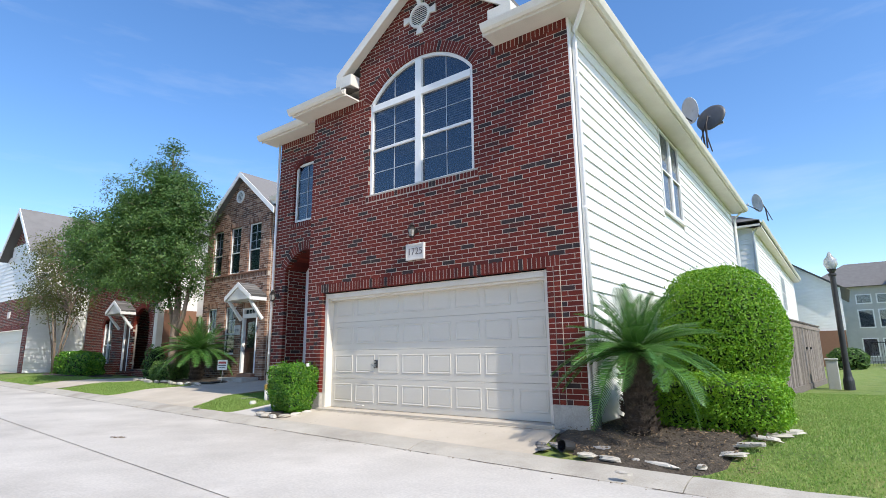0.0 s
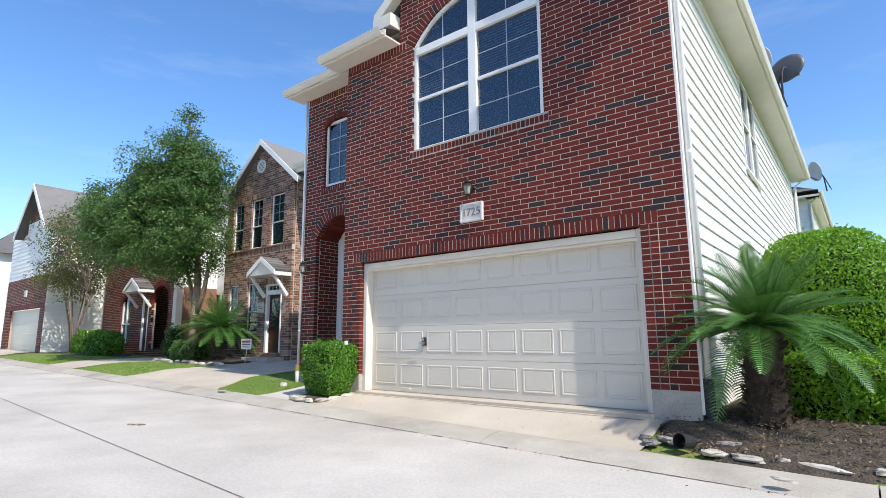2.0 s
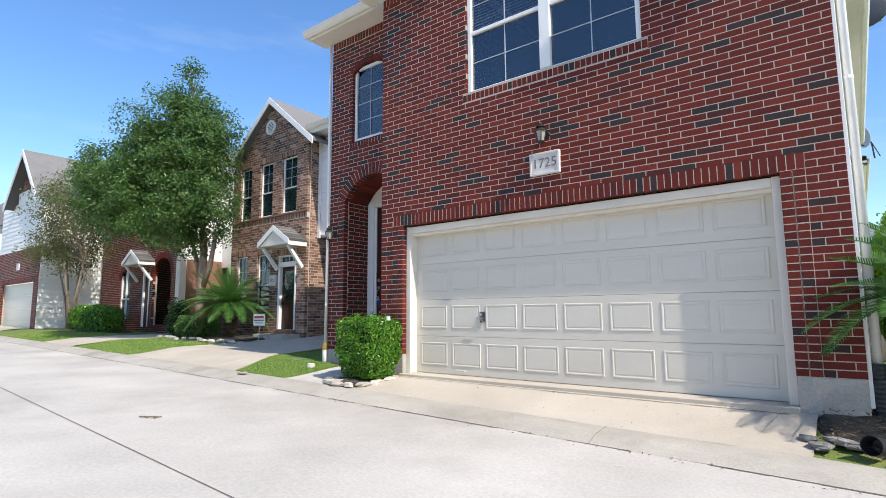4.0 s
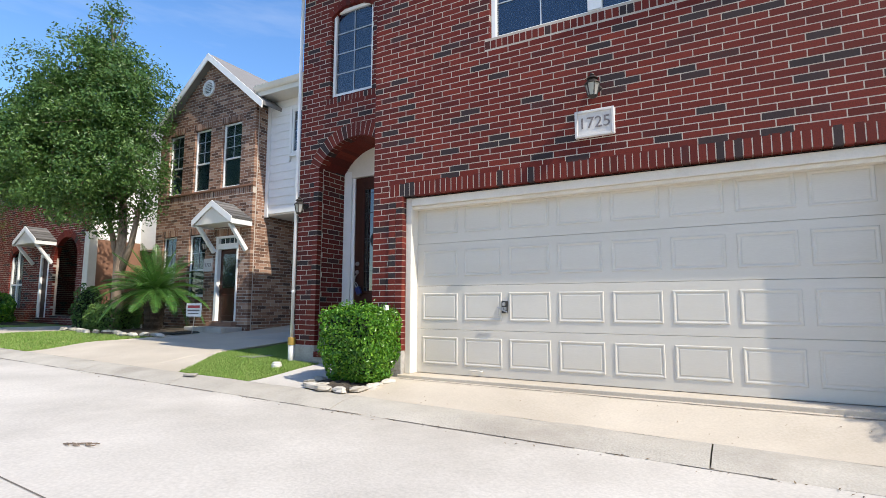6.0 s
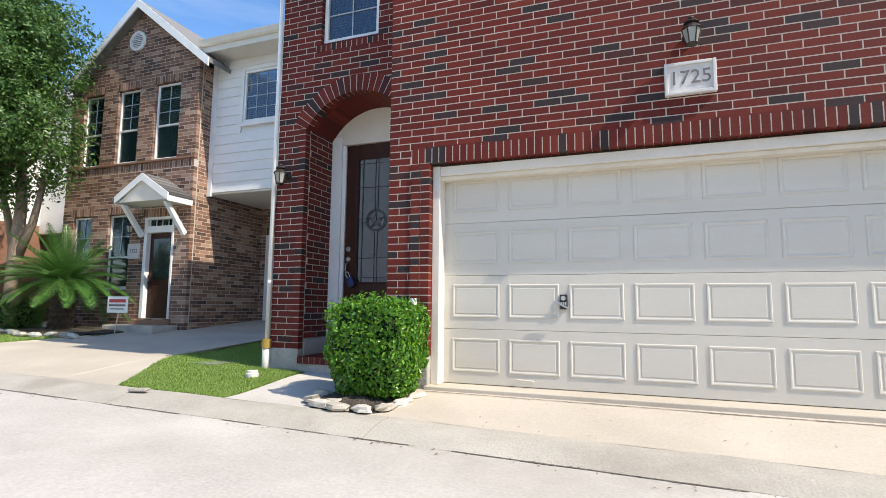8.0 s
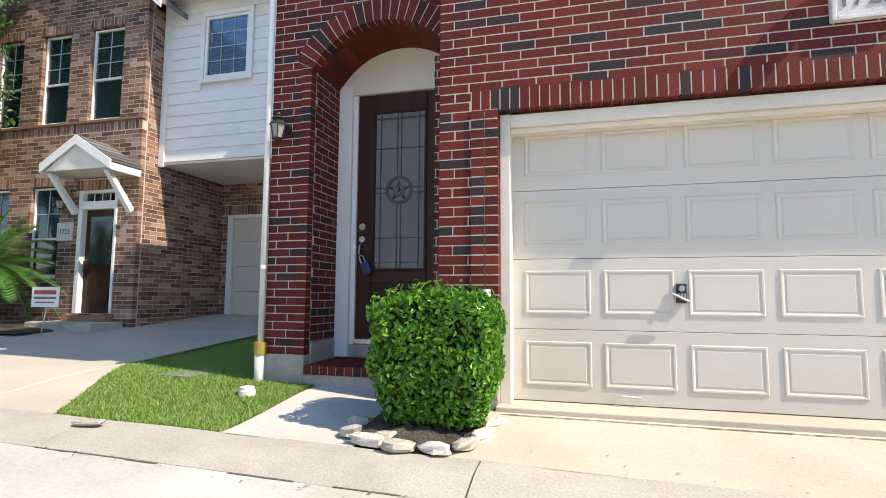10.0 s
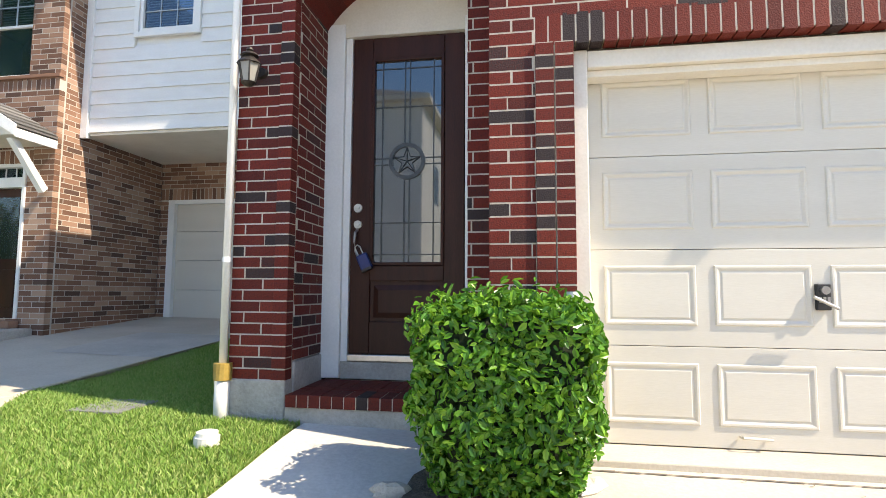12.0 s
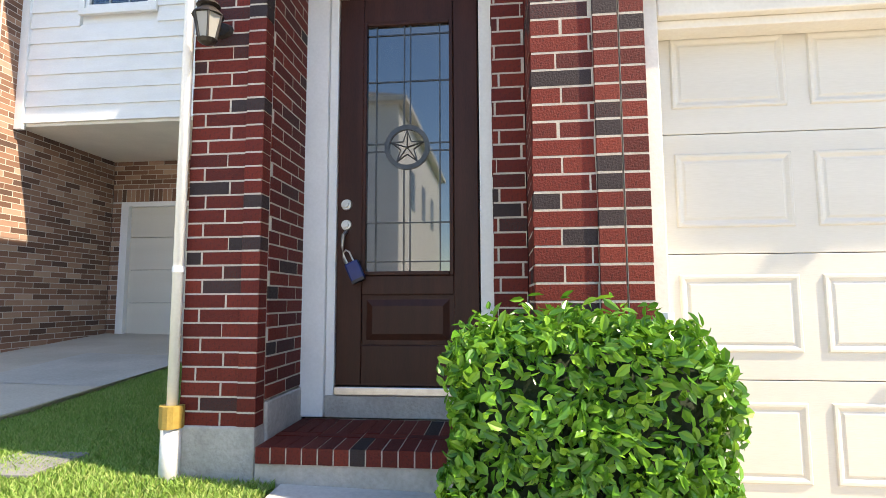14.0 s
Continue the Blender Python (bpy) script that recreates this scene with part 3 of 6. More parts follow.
# porch reveals and soffit
P_REVEAL = pose(ARCH[0] - ARCH[1] + 0.004, EY + 0.095, 0, 0, 0, 90)
brick_wall("wall_porch_left", P_REVEAL, lambda z: [(0.0, 0.53)], 0.75, 3.45, M_BRICK, M_MORTAR, "red brick porch reveal", loose=lambda u, z: True)
Geo().box(-10.03, ARCH[0] - ARCH[1] + 0.012, EY + 0.1, 7.62, 0.3, 0.74).make("plinth_reveal", M_PLINTH, kind="structure", bevel=0.01)
brick_wall("wall_porch_right", pose(0, EY + 0.004, 0), lambda z: [(-8.67, -8.5)], 0.63, 3.3, M_BRICK, M_MORTAR, "red brick porch pier", thick=0.6, loose=lambda u, z: True)
g = Geo()
R = (ARCH[1] ** 2 + ARCH[3] ** 2) / (2 * ARCH[3])
a1 = math.asin(ARCH[1] / R)
ts = frange(-a1, a1, 0.08)
for a, b in zip(ts, ts[1:]):
    q = [(ARCH[0] + rr * math.sin(t), EY + 0.1, ARCH[2] + ARCH[3] - R + rr * math.cos(t)) for rr, t in ((R + 0.002, a), (R + 0.002, b), (R + 0.1, b), (R + 0.1, a))]
    g.prism(q, (0, 0.55, 0))
g.make("porch_vault", M_BRICK, wall_entry).parent = None
bpy.data.objects["porch_vault"]["kind"] = "structure"
Geo().box(XL, -9.87, EY - 0.012, EY + 0.16, 0.15, 0.635).make("plinth_pier", M_PLINTH, kind="structure", bevel=0.012, label="chipped grey concrete plinth of the porch pier")
# reveal face between the two front planes
brick_wall("wall_return", pose(XM + 0.001, EY, 0, 0, 0, -90), lambda z: [(0.0, EY - FY - 0.092)], 0.66, 6.45, M_BRICK, M_MORTAR, "red brick return between entry bay and front")
# brick step on a concrete base
step = thing("porch_step", "dark red brick porch step on a concrete base", "step", kind="structure")
Geo().box(-9.86, -8.66, EY - 0.03, 7.7, 0.15, 0.47).make("step_base", M_PLINTH, step, bevel=0.01)
Geo().box(-9.848, -8.66, EY - 0.047, 7.7, 0.474, 0.546).make("step_mortar", M_MORTAR, step)
for y0, y1, z, w in ((EY - 0.05, EY + 0.17, 0.55, 0.0795), (EY + 0.178, EY + 0.248, 0.551, 0.238), (EY + 0.256, 7.6, 0.552, 0.0795)):
    for k in range(math.ceil(1.19 / w)):
        u = -9.85 + k * w
        Geo().box(u + 0.004, min(-8.66, u + w - 0.004), y0, y1, 0.472, z + random.uniform(-0.002, 0.002)).make("brick", M_BRICK, step)

# back, side and inner walls, close the house
Geo().box(XR - 0.15, XR - 0.025, FY + 0.165, 21.2, 0.3, 6.6).make("wall_side", M_SIDING, kind="structure", label="inner sheathing of the side wall")
Geo().box(XL, XL + 0.15, EY + 0.165, 21.2, 0.3, 6.6).make("wall_west", M_SIDING, kind="structure", label="plain white side wall")
Geo().box(XL, XR - 0.15, 21.05, 21.2, 0.3, 6.6).make("wall_back", M_SIDING, kind="structure")
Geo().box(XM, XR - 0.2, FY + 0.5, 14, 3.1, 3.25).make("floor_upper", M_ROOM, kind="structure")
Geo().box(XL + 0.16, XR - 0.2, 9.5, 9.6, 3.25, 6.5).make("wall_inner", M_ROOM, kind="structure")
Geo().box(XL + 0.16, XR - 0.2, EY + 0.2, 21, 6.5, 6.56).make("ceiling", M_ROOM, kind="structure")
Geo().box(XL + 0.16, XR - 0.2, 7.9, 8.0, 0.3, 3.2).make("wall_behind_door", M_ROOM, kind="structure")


def siding(name, axis, a, b, z0, z1, at, face, holes=(), label="", expose=0.205):
    """Lapped boards. axis 'y': boards run along y at x=at facing +x; axis 'x': run along x at y=at facing -y."""
    th = thing(name, label, "siding", kind="structure")
    n = int(round((z1 - z0) / expose))
    for i in range(n):
        lo, hi = z0 + i * (z1 - z0) / n, z0 + (i + 1) * (z1 - z0) / n + 0.02
        zc = (lo + hi) / 2
        spans = [(a, b)]
        for p, q, r, s in holes:
            if lo < s - 0.02 and hi - 0.02 > r + 0.02:
                spans = cut(spans, p, q)
        for p, q in spans:
            t0, t1 = 0.026 + random.uniform(0, 0.003), 0.001
            if axis == "y":
                Geo().hexa([(at - 0.03, p, lo), (at + t0, p, lo), (at + t0, q, lo), (at - 0.03, q, lo)], [(at - 0.03, p, hi), (at + t1, p, hi), (at + t1, q, hi), (at - 0.03, q, hi)]).make("siding_board", M_SIDING, th)
            else:
                Geo().hexa([(p, at - t0, lo), (q, at - t0, lo), (q, at + 0.03, lo), (p, at + 0.03, lo)], [(p, at - t1, hi), (q, at - t1, hi), (q, at + 0.03, hi), (p, at + 0.03, hi)]).make("siding_board", M_SIDING, th)
    return th


siding("siding_side", "y", FY + 0.18, 21.2, 0.42, 6.5, XR, 1, holes=((11.45, 13.25, 4.4, 6.42),), label="white lapped siding boards on the side wall")
Geo().box(XR - 0.02, XR + 0.03, FY + 0.012, FY + 0.13, 0.42, 6.5).make("corner_board", M_WHITE, kind="structure", bevel=0.004)
Geo().box(XR - 0.1, XR + 0.01, FY + 0.2, 21.2, 0.1, 0.42).make("plinth_side", M_PLINTH, kind="structure")


def window(name, x0, x1, z0, z1, y, cols, rows, label, rail=None, glass=None, blind=None, trim=0.05, group="", sill=True, frame_mat=None, depth=0.06, low_bars=True):
    """A sash window facing -y, with bars, panes and an optional blind behind the glass."""
    fm = frame_mat or M_WHITE
    w = thing(name, label, "window", group=group)
    g = Geo()
    g.box(x0, x0 + trim, y, y + depth, z0, z1).box(x1 - trim, x1, y, y + depth, z0, z1).box(x0 + trim, x1 - trim, y, y + depth, z0, z0 + trim).box(x0 + trim, x1 - trim, y, y + depth, z1 - trim, z1)
    g.make("window_frame", fm, w, bevel=0.005)
    parts = [(z0 + trim, z1 - trim)]
    if rail:
        Geo().box(x0 + trim, x1 - trim, y + 0.005, y + depth - 0.005, rail - 0.02, rail + 0.02).make("meeting_rail", fm, w, bevel=0.004)
        parts = [(z0 + trim, rail - 0.02), (rail + 0.02, z1 - trim)]
    for lo, hi in parts:
        Geo().box(x0 + trim, x1 - trim, y + 0.035, y + 0.041, lo, hi).make("pane", glass or M_GLASS, w).visible_shadow = False
        if rail and lo < rail - 0.1 and not low_bars:
            continue
        for k in range(1, cols):
            x = x0 + trim + (x1 - x0 - 2 * trim) * k / cols
            Geo().box(x - 0.006, x + 0.006, y + 0.022, y + 0.034, lo, hi).make("glazing_bar", M_GRILLE, w)
        for k in range(1, rows):
            z = lo + (hi - lo) * k / rows
            Geo().box(x0 + trim, x1 - trim, y + 0.0235, y + 0.0335, z - 0.007, z + 0.007).make("glazing_bar", M_GRILLE, w)
    if blind:
        z = blind[0]
        g = Geo()
        while z < blind[1]:
            g.hexa([(x0 + trim, y + 0.09, z), (x1 - trim, y + 0.09, z), (x1 - trim, y + 0.094, z), (x0 + trim, y + 0.094, z)], [(x0 + trim, y + 0.115, z + 0.03), (x1 - trim, y + 0.115, z + 0.03), (x1 - trim, y + 0.119, z + 0.03), (x0 + trim, y + 0.119, z + 0.03)])
            z += 0.04
        g.make("blind", M_BLIND, w, "grey slatted blind")
    if sill:
        Geo().box(x0 - 0.03, x1 + 0.03, y - 0.03, y + depth, z0 - 0.035, z0 - 0.002).make("window_sill", fm, w, bevel=0.006)
    return w


# the large arched window
wy = FY + 0.028
cx, hw, zs, zsp, rise = WIN
big = thing("arched_window", "large white-framed arched window with blinds half down", "window")
r_o = (hw * hw + rise * rise) / (2 * rise)
cz = zsp + rise - r_o
Geo().box(cx - hw, cx - hw + 0.06, wy, wy + 0.07, zs, zsp).box(cx + hw - 0.06, cx + hw, wy, wy + 0.07, zs, zsp).box(cx - hw + 0.06, cx + hw - 0.06, wy, wy + 0.07, zs, zs + 0.05).make("window_frame", M_WHITE, big, bevel=0.005)
a1 = math.asin(hw / r_o)
ts = frange(-a1, a1, 0.07)
g = Geo()
for a, b in zip(ts, ts[1:]):
    g.prism([(cx + rr * math.sin(t), wy, cz + rr * math.cos(t)) for rr, t in ((r_o - 0.055, a), (r_o - 0.055, b), (r_o, b), (r_o, a))], (0, 0.07, 0))
g.make("arch_frame", M_WHITE, big)
Geo().box(cx - 0.075, cx + 0.075, wy - 0.012, wy + 0.07, zs + 0.05, zsp + rise - 0.05).make("mullion", M_WHITE, big, bevel=0.006)
Geo().box(cx - hw + 0.05, cx - 0.076, wy - 0.01, wy + 0.07, 6.11, 6.24).box(cx + 0.076, cx + hw - 0.05, wy - 0.01, wy + 0.07, 6.11, 6.24).make("transom", M_WHITE, big, bevel=0.006)
for s in (-1, 1):
    xa, xb = (cx - hw + 0.06, cx - 0.076) if s < 0 else (cx + 0.076, cx + hw - 0.06)
    Geo().box(xa, xb, wy + 0.01, wy + 0.06, 5.26, 5.31).make("meeting_rail", M_WHITE, big, bevel=0.004)
    for lo, hi in ((zs + 0.05, 5.26), (5.31, 6.11)):
        Geo().box(xa, xb, wy + 0.045, wy + 0.05, lo, hi).make("pane", M_GLASS, big).visible_shadow = False
        xm = (xa + xb) / 2
        Geo().box(xm - 0.006, xm + 0.006, wy + 0.034, wy + 0.044, lo, hi).make("glazing_bar", M_GRILLE, big)
        Geo().box(xa, xb, wy + 0.0355, wy + 0.0435, (lo + hi) / 2 - 0.006, (lo + hi) / 2 + 0.006).make("glazing_bar", M_GRILLE, big)
    pts = [(xa, 6.24), (xb, 6.24)]
    n = 14
    for k in range(n + 1):
        x = xb + (xa - xb) * k / n
        pts.append((x, cz + math.sqrt(max(0, (r_o - 0.05) ** 2 - (x - cx) ** 2))))
    Geo().prism([(x, wy + 0.045, z) for x, z in pts if z >= 6.24 - 1e-6], (0, 0.005, 0)).make("pane", M_GLASS, big).visible_shadow = False
    xm = (xa + xb) / 2
    Geo().box(xm - 0.006, xm + 0.006, wy + 0.034, wy + 0.044, 6.24, cz + math.sqrt((r_o - 0.05) ** 2 - (xm - cx) ** 2)).make("glazing_bar", M_GRILLE, big)
    g, z = Geo(), 5.29
    while z < 6.09:
        g.hexa([(xa, wy + 0.1, z), (xb, wy + 0.1, z), (xb, wy + 0.104, z), (xa, wy + 0.104, z)], [(xa, wy + 0.125, z + 0.034), (xb, wy + 0.125, z + 0.034), (xb, wy + 0.129, z + 0.034), (xa, wy + 0.129, z + 0.034)])
        z += 0.046
    g.make("blind", M_BLIND, big, "grey slatted blind")
# small arched window over the porch
window("small_window", -9.7, -8.92, 4.39, 5.79, EY + 0.05, 2, 4, "narrow white-framed window with closed blind under a brick arch", blind=(4.45, 5.7), sill=False)

# side window
sw = thing("side_window", "white double sash window in the siding", "window")
for y0, y1 in ((11.5, 12.34), (12.38, 13.2)):
    Geo().box(XR - 0.02, XR + 0.035, y0, y0 + 0.05, 4.45, 6.38).box(XR - 0.02, XR + 0.035, y1 - 0.05, y1, 4.45, 6.38).box(XR - 0.02, XR + 0.035, y0 + 0.05, y1 - 0.05, 4.45, 4.5).box(XR - 0.02, XR + 0.035, y0 + 0.05, y1 - 0.05, 6.33, 6.38).box(XR - 0.02, XR + 0.03, y0 + 0.05, y1 - 0.05, 5.4, 5.44).make("window_frame", M_WHITE, sw, bevel=0.004)
    Geo().box(XR - 0.012, XR - 0.006, y0 + 0.05, y1 - 0.05, 4.5, 6.33).make("pane", M_GLASS, sw).visible_shadow = False
Geo().box(XR, XR + 0.06, 11.42, 13.28, 4.4, 4.448).make("window_sill", M_WHITE, sw, bevel=0.005)

# eaves, gutters and roof
GUT = [(0, 0), (0, -0.11), (-0.05, -0.125), (-0.09, -0.09), (-0.12, -0.02), (-0.125, 0.0), (-0.118, 0.0), (-0.112, -0.02), (-0.085, -0.08), (-0.05, -0.11), (-0.01, -0.1), (-0.008, 0)]


def gutter_x(name, x0, x1, y, z):
    """A gutter along x, hanging on a fascia that faces -y."""
    g = Geo().prism([(x0, y + a, z + b) for a, b in GUT], (x1 - x0, 0, 0))
    return g.make(name, M_TRIM, label="cream metal gutter under the front eave", category="gutter")


def gutter_y(name, y0, y1, x, z):
    g = Geo().prism([(x - a, y0, z + b) for a, b in GUT], (0, y1 - y0, 0))
    return g.make(name, M_TRIM, label="cream metal gutter along the side eave", category="gutter")


OV, OF, OL = 0.42, 0.36, 0.24
Geo().box(XM - 0.3, GC - GW, FY - OF, FY + 0.02, 6.45, 6.48).make("soffit_left", M_TRIM, kind="structure", label="cream soffit")
Geo().box(GC + GW, XR + OV, FY - OF, FY + 0.02, 6.45, 6.48).make("soffit_right", M_TRIM, kind="structure", label="cream soffit")
Geo().box(XL - OL, XM - 0.0, EY - OF - 0.02, EY + 0.02, 6.452, 6.482).make("soffit_entry", M_TRIM, kind="structure", label="cream soffit")
Geo().box(XR, XR + OV, FY + 0.02, 21.5, 6.45, 6.48).make("soffit_side", M_TRIM, kind="structure", label="cream soffit")
Geo().box(XM - 0.3, GC - GW, FY - OF - 0.02, FY - OF, 6.43, 6.58).make("fascia_left", M_TRIM, kind="structure")
Geo().box(GC + GW, XR + OV, FY - OF - 0.02, FY - OF, 6.43, 6.58).make("fascia_right", M_TRIM, kind="structure")
Geo().box(XL - OL, XM - 0.3, EY - OF - 0.04, EY - OF - 0.02, 6.43, 6.58).make("fascia_entry", M_TRIM, kind="structure")
Geo().box(XR + OV, XR + OV + 0.02, FY - OF - 0.02, 21.5, 6.43, 6.58).make("fascia_side", M_TRIM, kind="structure")
gutter_x("gutter", XM - 0.35, GC - GW - 0.02, FY - OF - 0.02, 6.59)
gutter_x("gutter", GC + GW + 0.02, XR + OV + 0.14, FY - OF - 0.02, 6.59)
gutter_x("gutter", XL - OL - 0.05, XM - 0.32, EY - OF - 0.04, 6.59)
gutter_y("gutter", FY - OF - 0.02, 21.5, XR + OV + 0.02, 6.59)

roof = thing("roof_main", "grey shingled hip roof with a steep front gable", "roof", kind="structure")
zr0, ridge = 6.6, 9.3
for xa, xb in ((XM - 0.3, GC - GW), (GC + GW, XR + OV)):
    Geo().add([(xa, FY - OF - 0.03, zr0), (xb, FY - OF - 0.03, zr0), (xb, FY + 0.25, zr0 + 0.2), (xa, FY + 0.25, zr0 + 0.2)], [(0, 1, 2, 3)]).make("eave_slope", M_ROOF, roof)
Geo().add([(XL - OL, FY + 0.2, zr0), (XR + OV, FY + 0.2, zr0), (XR + OV, 21.6, zr0), (XL - OL, 21.6, zr0), ((XL + XR) / 2, FY + 4.2, ridge), ((XL + XR) / 2, 17.6, ridge)], [(0, 1, 4), (1, 2, 5, 4), (2, 3, 5), (3, 0, 4, 5), (3, 2, 1, 0)]).make("hip_roof", M_ROOF, roof)
ov, yr = 0.44, FY - 0.2
ft = (GW + ov)
apex = GZ + 0.04 + GW * GS
foot = apex - ft * GS
for s in (-1, 1):
    Geo().hexa([(GC, yr, apex), (GC + s * ft, yr, foot), (GC + s * ft, FY + 4.0, foot), (GC, FY + 4.0, apex)], [(GC, yr, apex + 0.09), (GC + s * ft, yr, foot + 0.09), (GC + s * ft, FY + 4.0, foot + 0.09), (GC, FY + 4.0, apex + 0.09)]).make("gable_roof", M_ROOF, roof)
    # barge board and its soffit
    Geo().hexa([(GC, yr - 0.03, apex - 0.13), (GC + s * ft, yr - 0.03, foot - 0.13), (GC + s * ft, yr, foot - 0.13), (GC, yr, apex - 0.13)], [(GC, yr - 0.03, apex + 0.085), (GC + s * ft, yr - 0.03, foot + 0.085), (GC + s * ft, yr, foot + 0.085), (GC, yr, apex + 0.085)]).make("barge_board", M_TRIM, roof)
    Geo().hexa([(GC, yr, apex - 0.06), (GC + s * ft, yr, foot - 0.06), (GC + s * ft, FY - 0.01, foot - 0.06), (GC, FY - 0.01, apex - 0.06)], [(GC, yr, apex - 0.03), (GC + s * ft, yr, foot - 0.03), (GC + s * ft, FY - 0.01, foot - 0.03), (GC, FY - 0.01, apex - 0.03)]).make("rake_soffit", M_TRIM, roof)
    # boxed return at the gable's foot
    xa, xb = sorted((GC + s * (GW + 0.01), GC + s * (ft + 0.02)))
    Geo().box(xa, xb, yr - 0.032, FY + 0.6, foot - 0.26, foot - 0.01).make("eave_return", M_TRIM, roof, bevel=0.01)
    xc, xd = sorted((GC + s * (GW - 0.01), GC + s * (GW - 0.1)))
    Geo().box(xc, xd, FY + 0.17, FY + 3, 6.4, 7.27).make("gable_cheek", M_SIDING, roof)

# round gable vent with four keystones
vent = thing("gable_vent", "round white louvred gable vent with four keystones", "vent")
vz = 7.72
g = Geo()
for k in range(32):
    a, b = 2 * math.pi * k / 32, 2 * math.pi * (k + 1) / 32
    g.prism([(GC + r * math.cos(t), FY - 0.035, vz + r * math.sin(t)) for r, t in ((0.2, a), (0.2, b), (0.25, b), (0.25, a))], (0, 0.05, 0))
g.make("vent_ring", M_TRIM, vent)
Geo().prism([(GC + 0.2 * math.cos(2 * math.pi * k / 28), FY - 0.008, vz + 0.2 * math.sin(2 * math.pi * k / 28)) for k in range(28)], (0, 0.006, 0)).make("backing", M_BLACK, vent)
for k in range(-4, 5):
    z = vz + k * 0.042
    h = math.sqrt(max(0.0, 0.2 ** 2 - (z - vz) ** 2))
    if h > 0.03:
        Geo().hexa([(GC - h, FY - 0.032, z - 0.014), (GC + h, FY - 0.032, z - 0.014), (GC + h, FY - 0.026, z - 0.014), (GC - h, FY - 0.026, z - 0.014)], [(GC - h, FY - 0.016, z + 0.016), (GC + h, FY - 0.016, z + 0.016), (GC + h, FY - 0.01, z + 0.016), (GC - h, FY - 0.01, z + 0.016)]).make("slat", M_TRIM, vent)
for a in (0, 90, 180, 270):
    m = Matrix.Rotation(radians(a), 3, "Y")
    q = [m @ Vector(p) for p in ((-0.045, 0, 0.25), (0.045, 0, 0.25), (0.085, 0, 0.39), (-0.085, 0, 0.39))]
    Geo().prism([(GC + p.x, FY - 0.04, vz + p.z) for p in q], (0, 0.045, 0)).make("keystone", M_TRIM, vent, bevel=0.005)

# ---- garage door ----
DY = 6.8
gd = thing("garage_door", "cream sectional garage door with raised panels, closed", "garage door")
DX0, DX1, DZ0, DZ1 = -7.965, -3.21, 0.39, 2.53
sec = (DZ1 - DZ0) / 4
for i in range(4):
    z0 = DZ0 + i * sec
    s = Geo().box(DX0, DX1, DY, DY + 0.045, z0 + 0.001, z0 + sec - 0.002).make("door_section", M_GARAGE, gd, bevel=0.003)
    for k in range(8):
        u0 = DX0 + 0.1 + k * (DX1 - DX0 - 0.1) / 8
        u1, w0, w1 = u0 + 0.49, z0 + 0.115, z0 + 0.445
        g = Geo()
        prof = [(0.0, -0.0005), (0.006, -0.008), (0.016, -0.008), (0.03, -0.001), (0.036, -0.001), (0.044, -0.005)]
        vs = []
        for d, h in prof:
            vs += [(u0 + d, DY + h, w0 + d), (u1 - d, DY + h, w0 + d), (u1 - d, DY + h, w1 - d), (u0 + d, DY + h, w1 - d)]
        fs = [(4 * r + c, 4 * r + (c + 1) % 4, 4 * r + 4 + (c + 1) % 4, 4 * r + 4 + c) for r in range(len(prof) - 1) for c in range(4)] + [tuple(4 * (len(prof) - 1) + c for c in range(4))]
        g.add(vs, fs).make("panel", M_GARAGE, s)
handle = Geo().box(-6.785, -6.715, DY - 0.03, DY, 1.13, 1.27).make("lock_plate", M_BLACK, gd, "black lock plate with a lever", bevel=0.006)
Geo().tube([(-6.75, DY - 0.03, 1.235), (-6.75, DY - 0.05, 1.235)], 0.022, 12).make("lock_barrel", M_METAL, handle)
Geo().tube([(-6.70, DY - 0.06, 1.14), (-6.82, DY - 0.07, 1.2)], 0.009, 8).make("lever", M_METAL, handle)
for k in range(3):
    Geo().box(-6.777 + k * 0.02, -6.763 + k * 0.02, DY - 0.033, DY - 0.03, 1.17, 1.2).make("lettering_bar", M_METAL, handle)
Geo().tube([(-7.18, DY - 0.006, 0.455), (-7.18, DY - 0.05, 0.46), (-7.04, DY - 0.05, 0.455), (-7.04, DY - 0.006, 0.45)], 0.008, 8).make("lift_handle", M_GARAGE, gd)
# frame round the door
Geo().box(-8.034, -7.955, FY + 0.07, 6.9, 0.385, 2.575).make("garage_jamb_left", M_TRIM, kind="structure", bevel=0.006, label="white timber garage door jamb")
Geo().box(-3.22, -3.141, FY + 0.07, 6.9, 0.385, 2.575).make("garage_jamb_right", M_TRIM, kind="structure", bevel=0.006)
Geo().box(-7.954, -3.221, FY + 0.07, 6.9, 2.47, 2.568).make("garage_head", M_TRIM, kind="structure", bevel=0.006, label="cream garage door head")
Geo().box(-7.954, -3.221, FY + 0.11, 6.79, 2.43, 2.469).make("garage_stop", M_TRIM, kind="structure", bevel=0.004)
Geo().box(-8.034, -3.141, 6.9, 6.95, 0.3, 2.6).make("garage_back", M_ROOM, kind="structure")

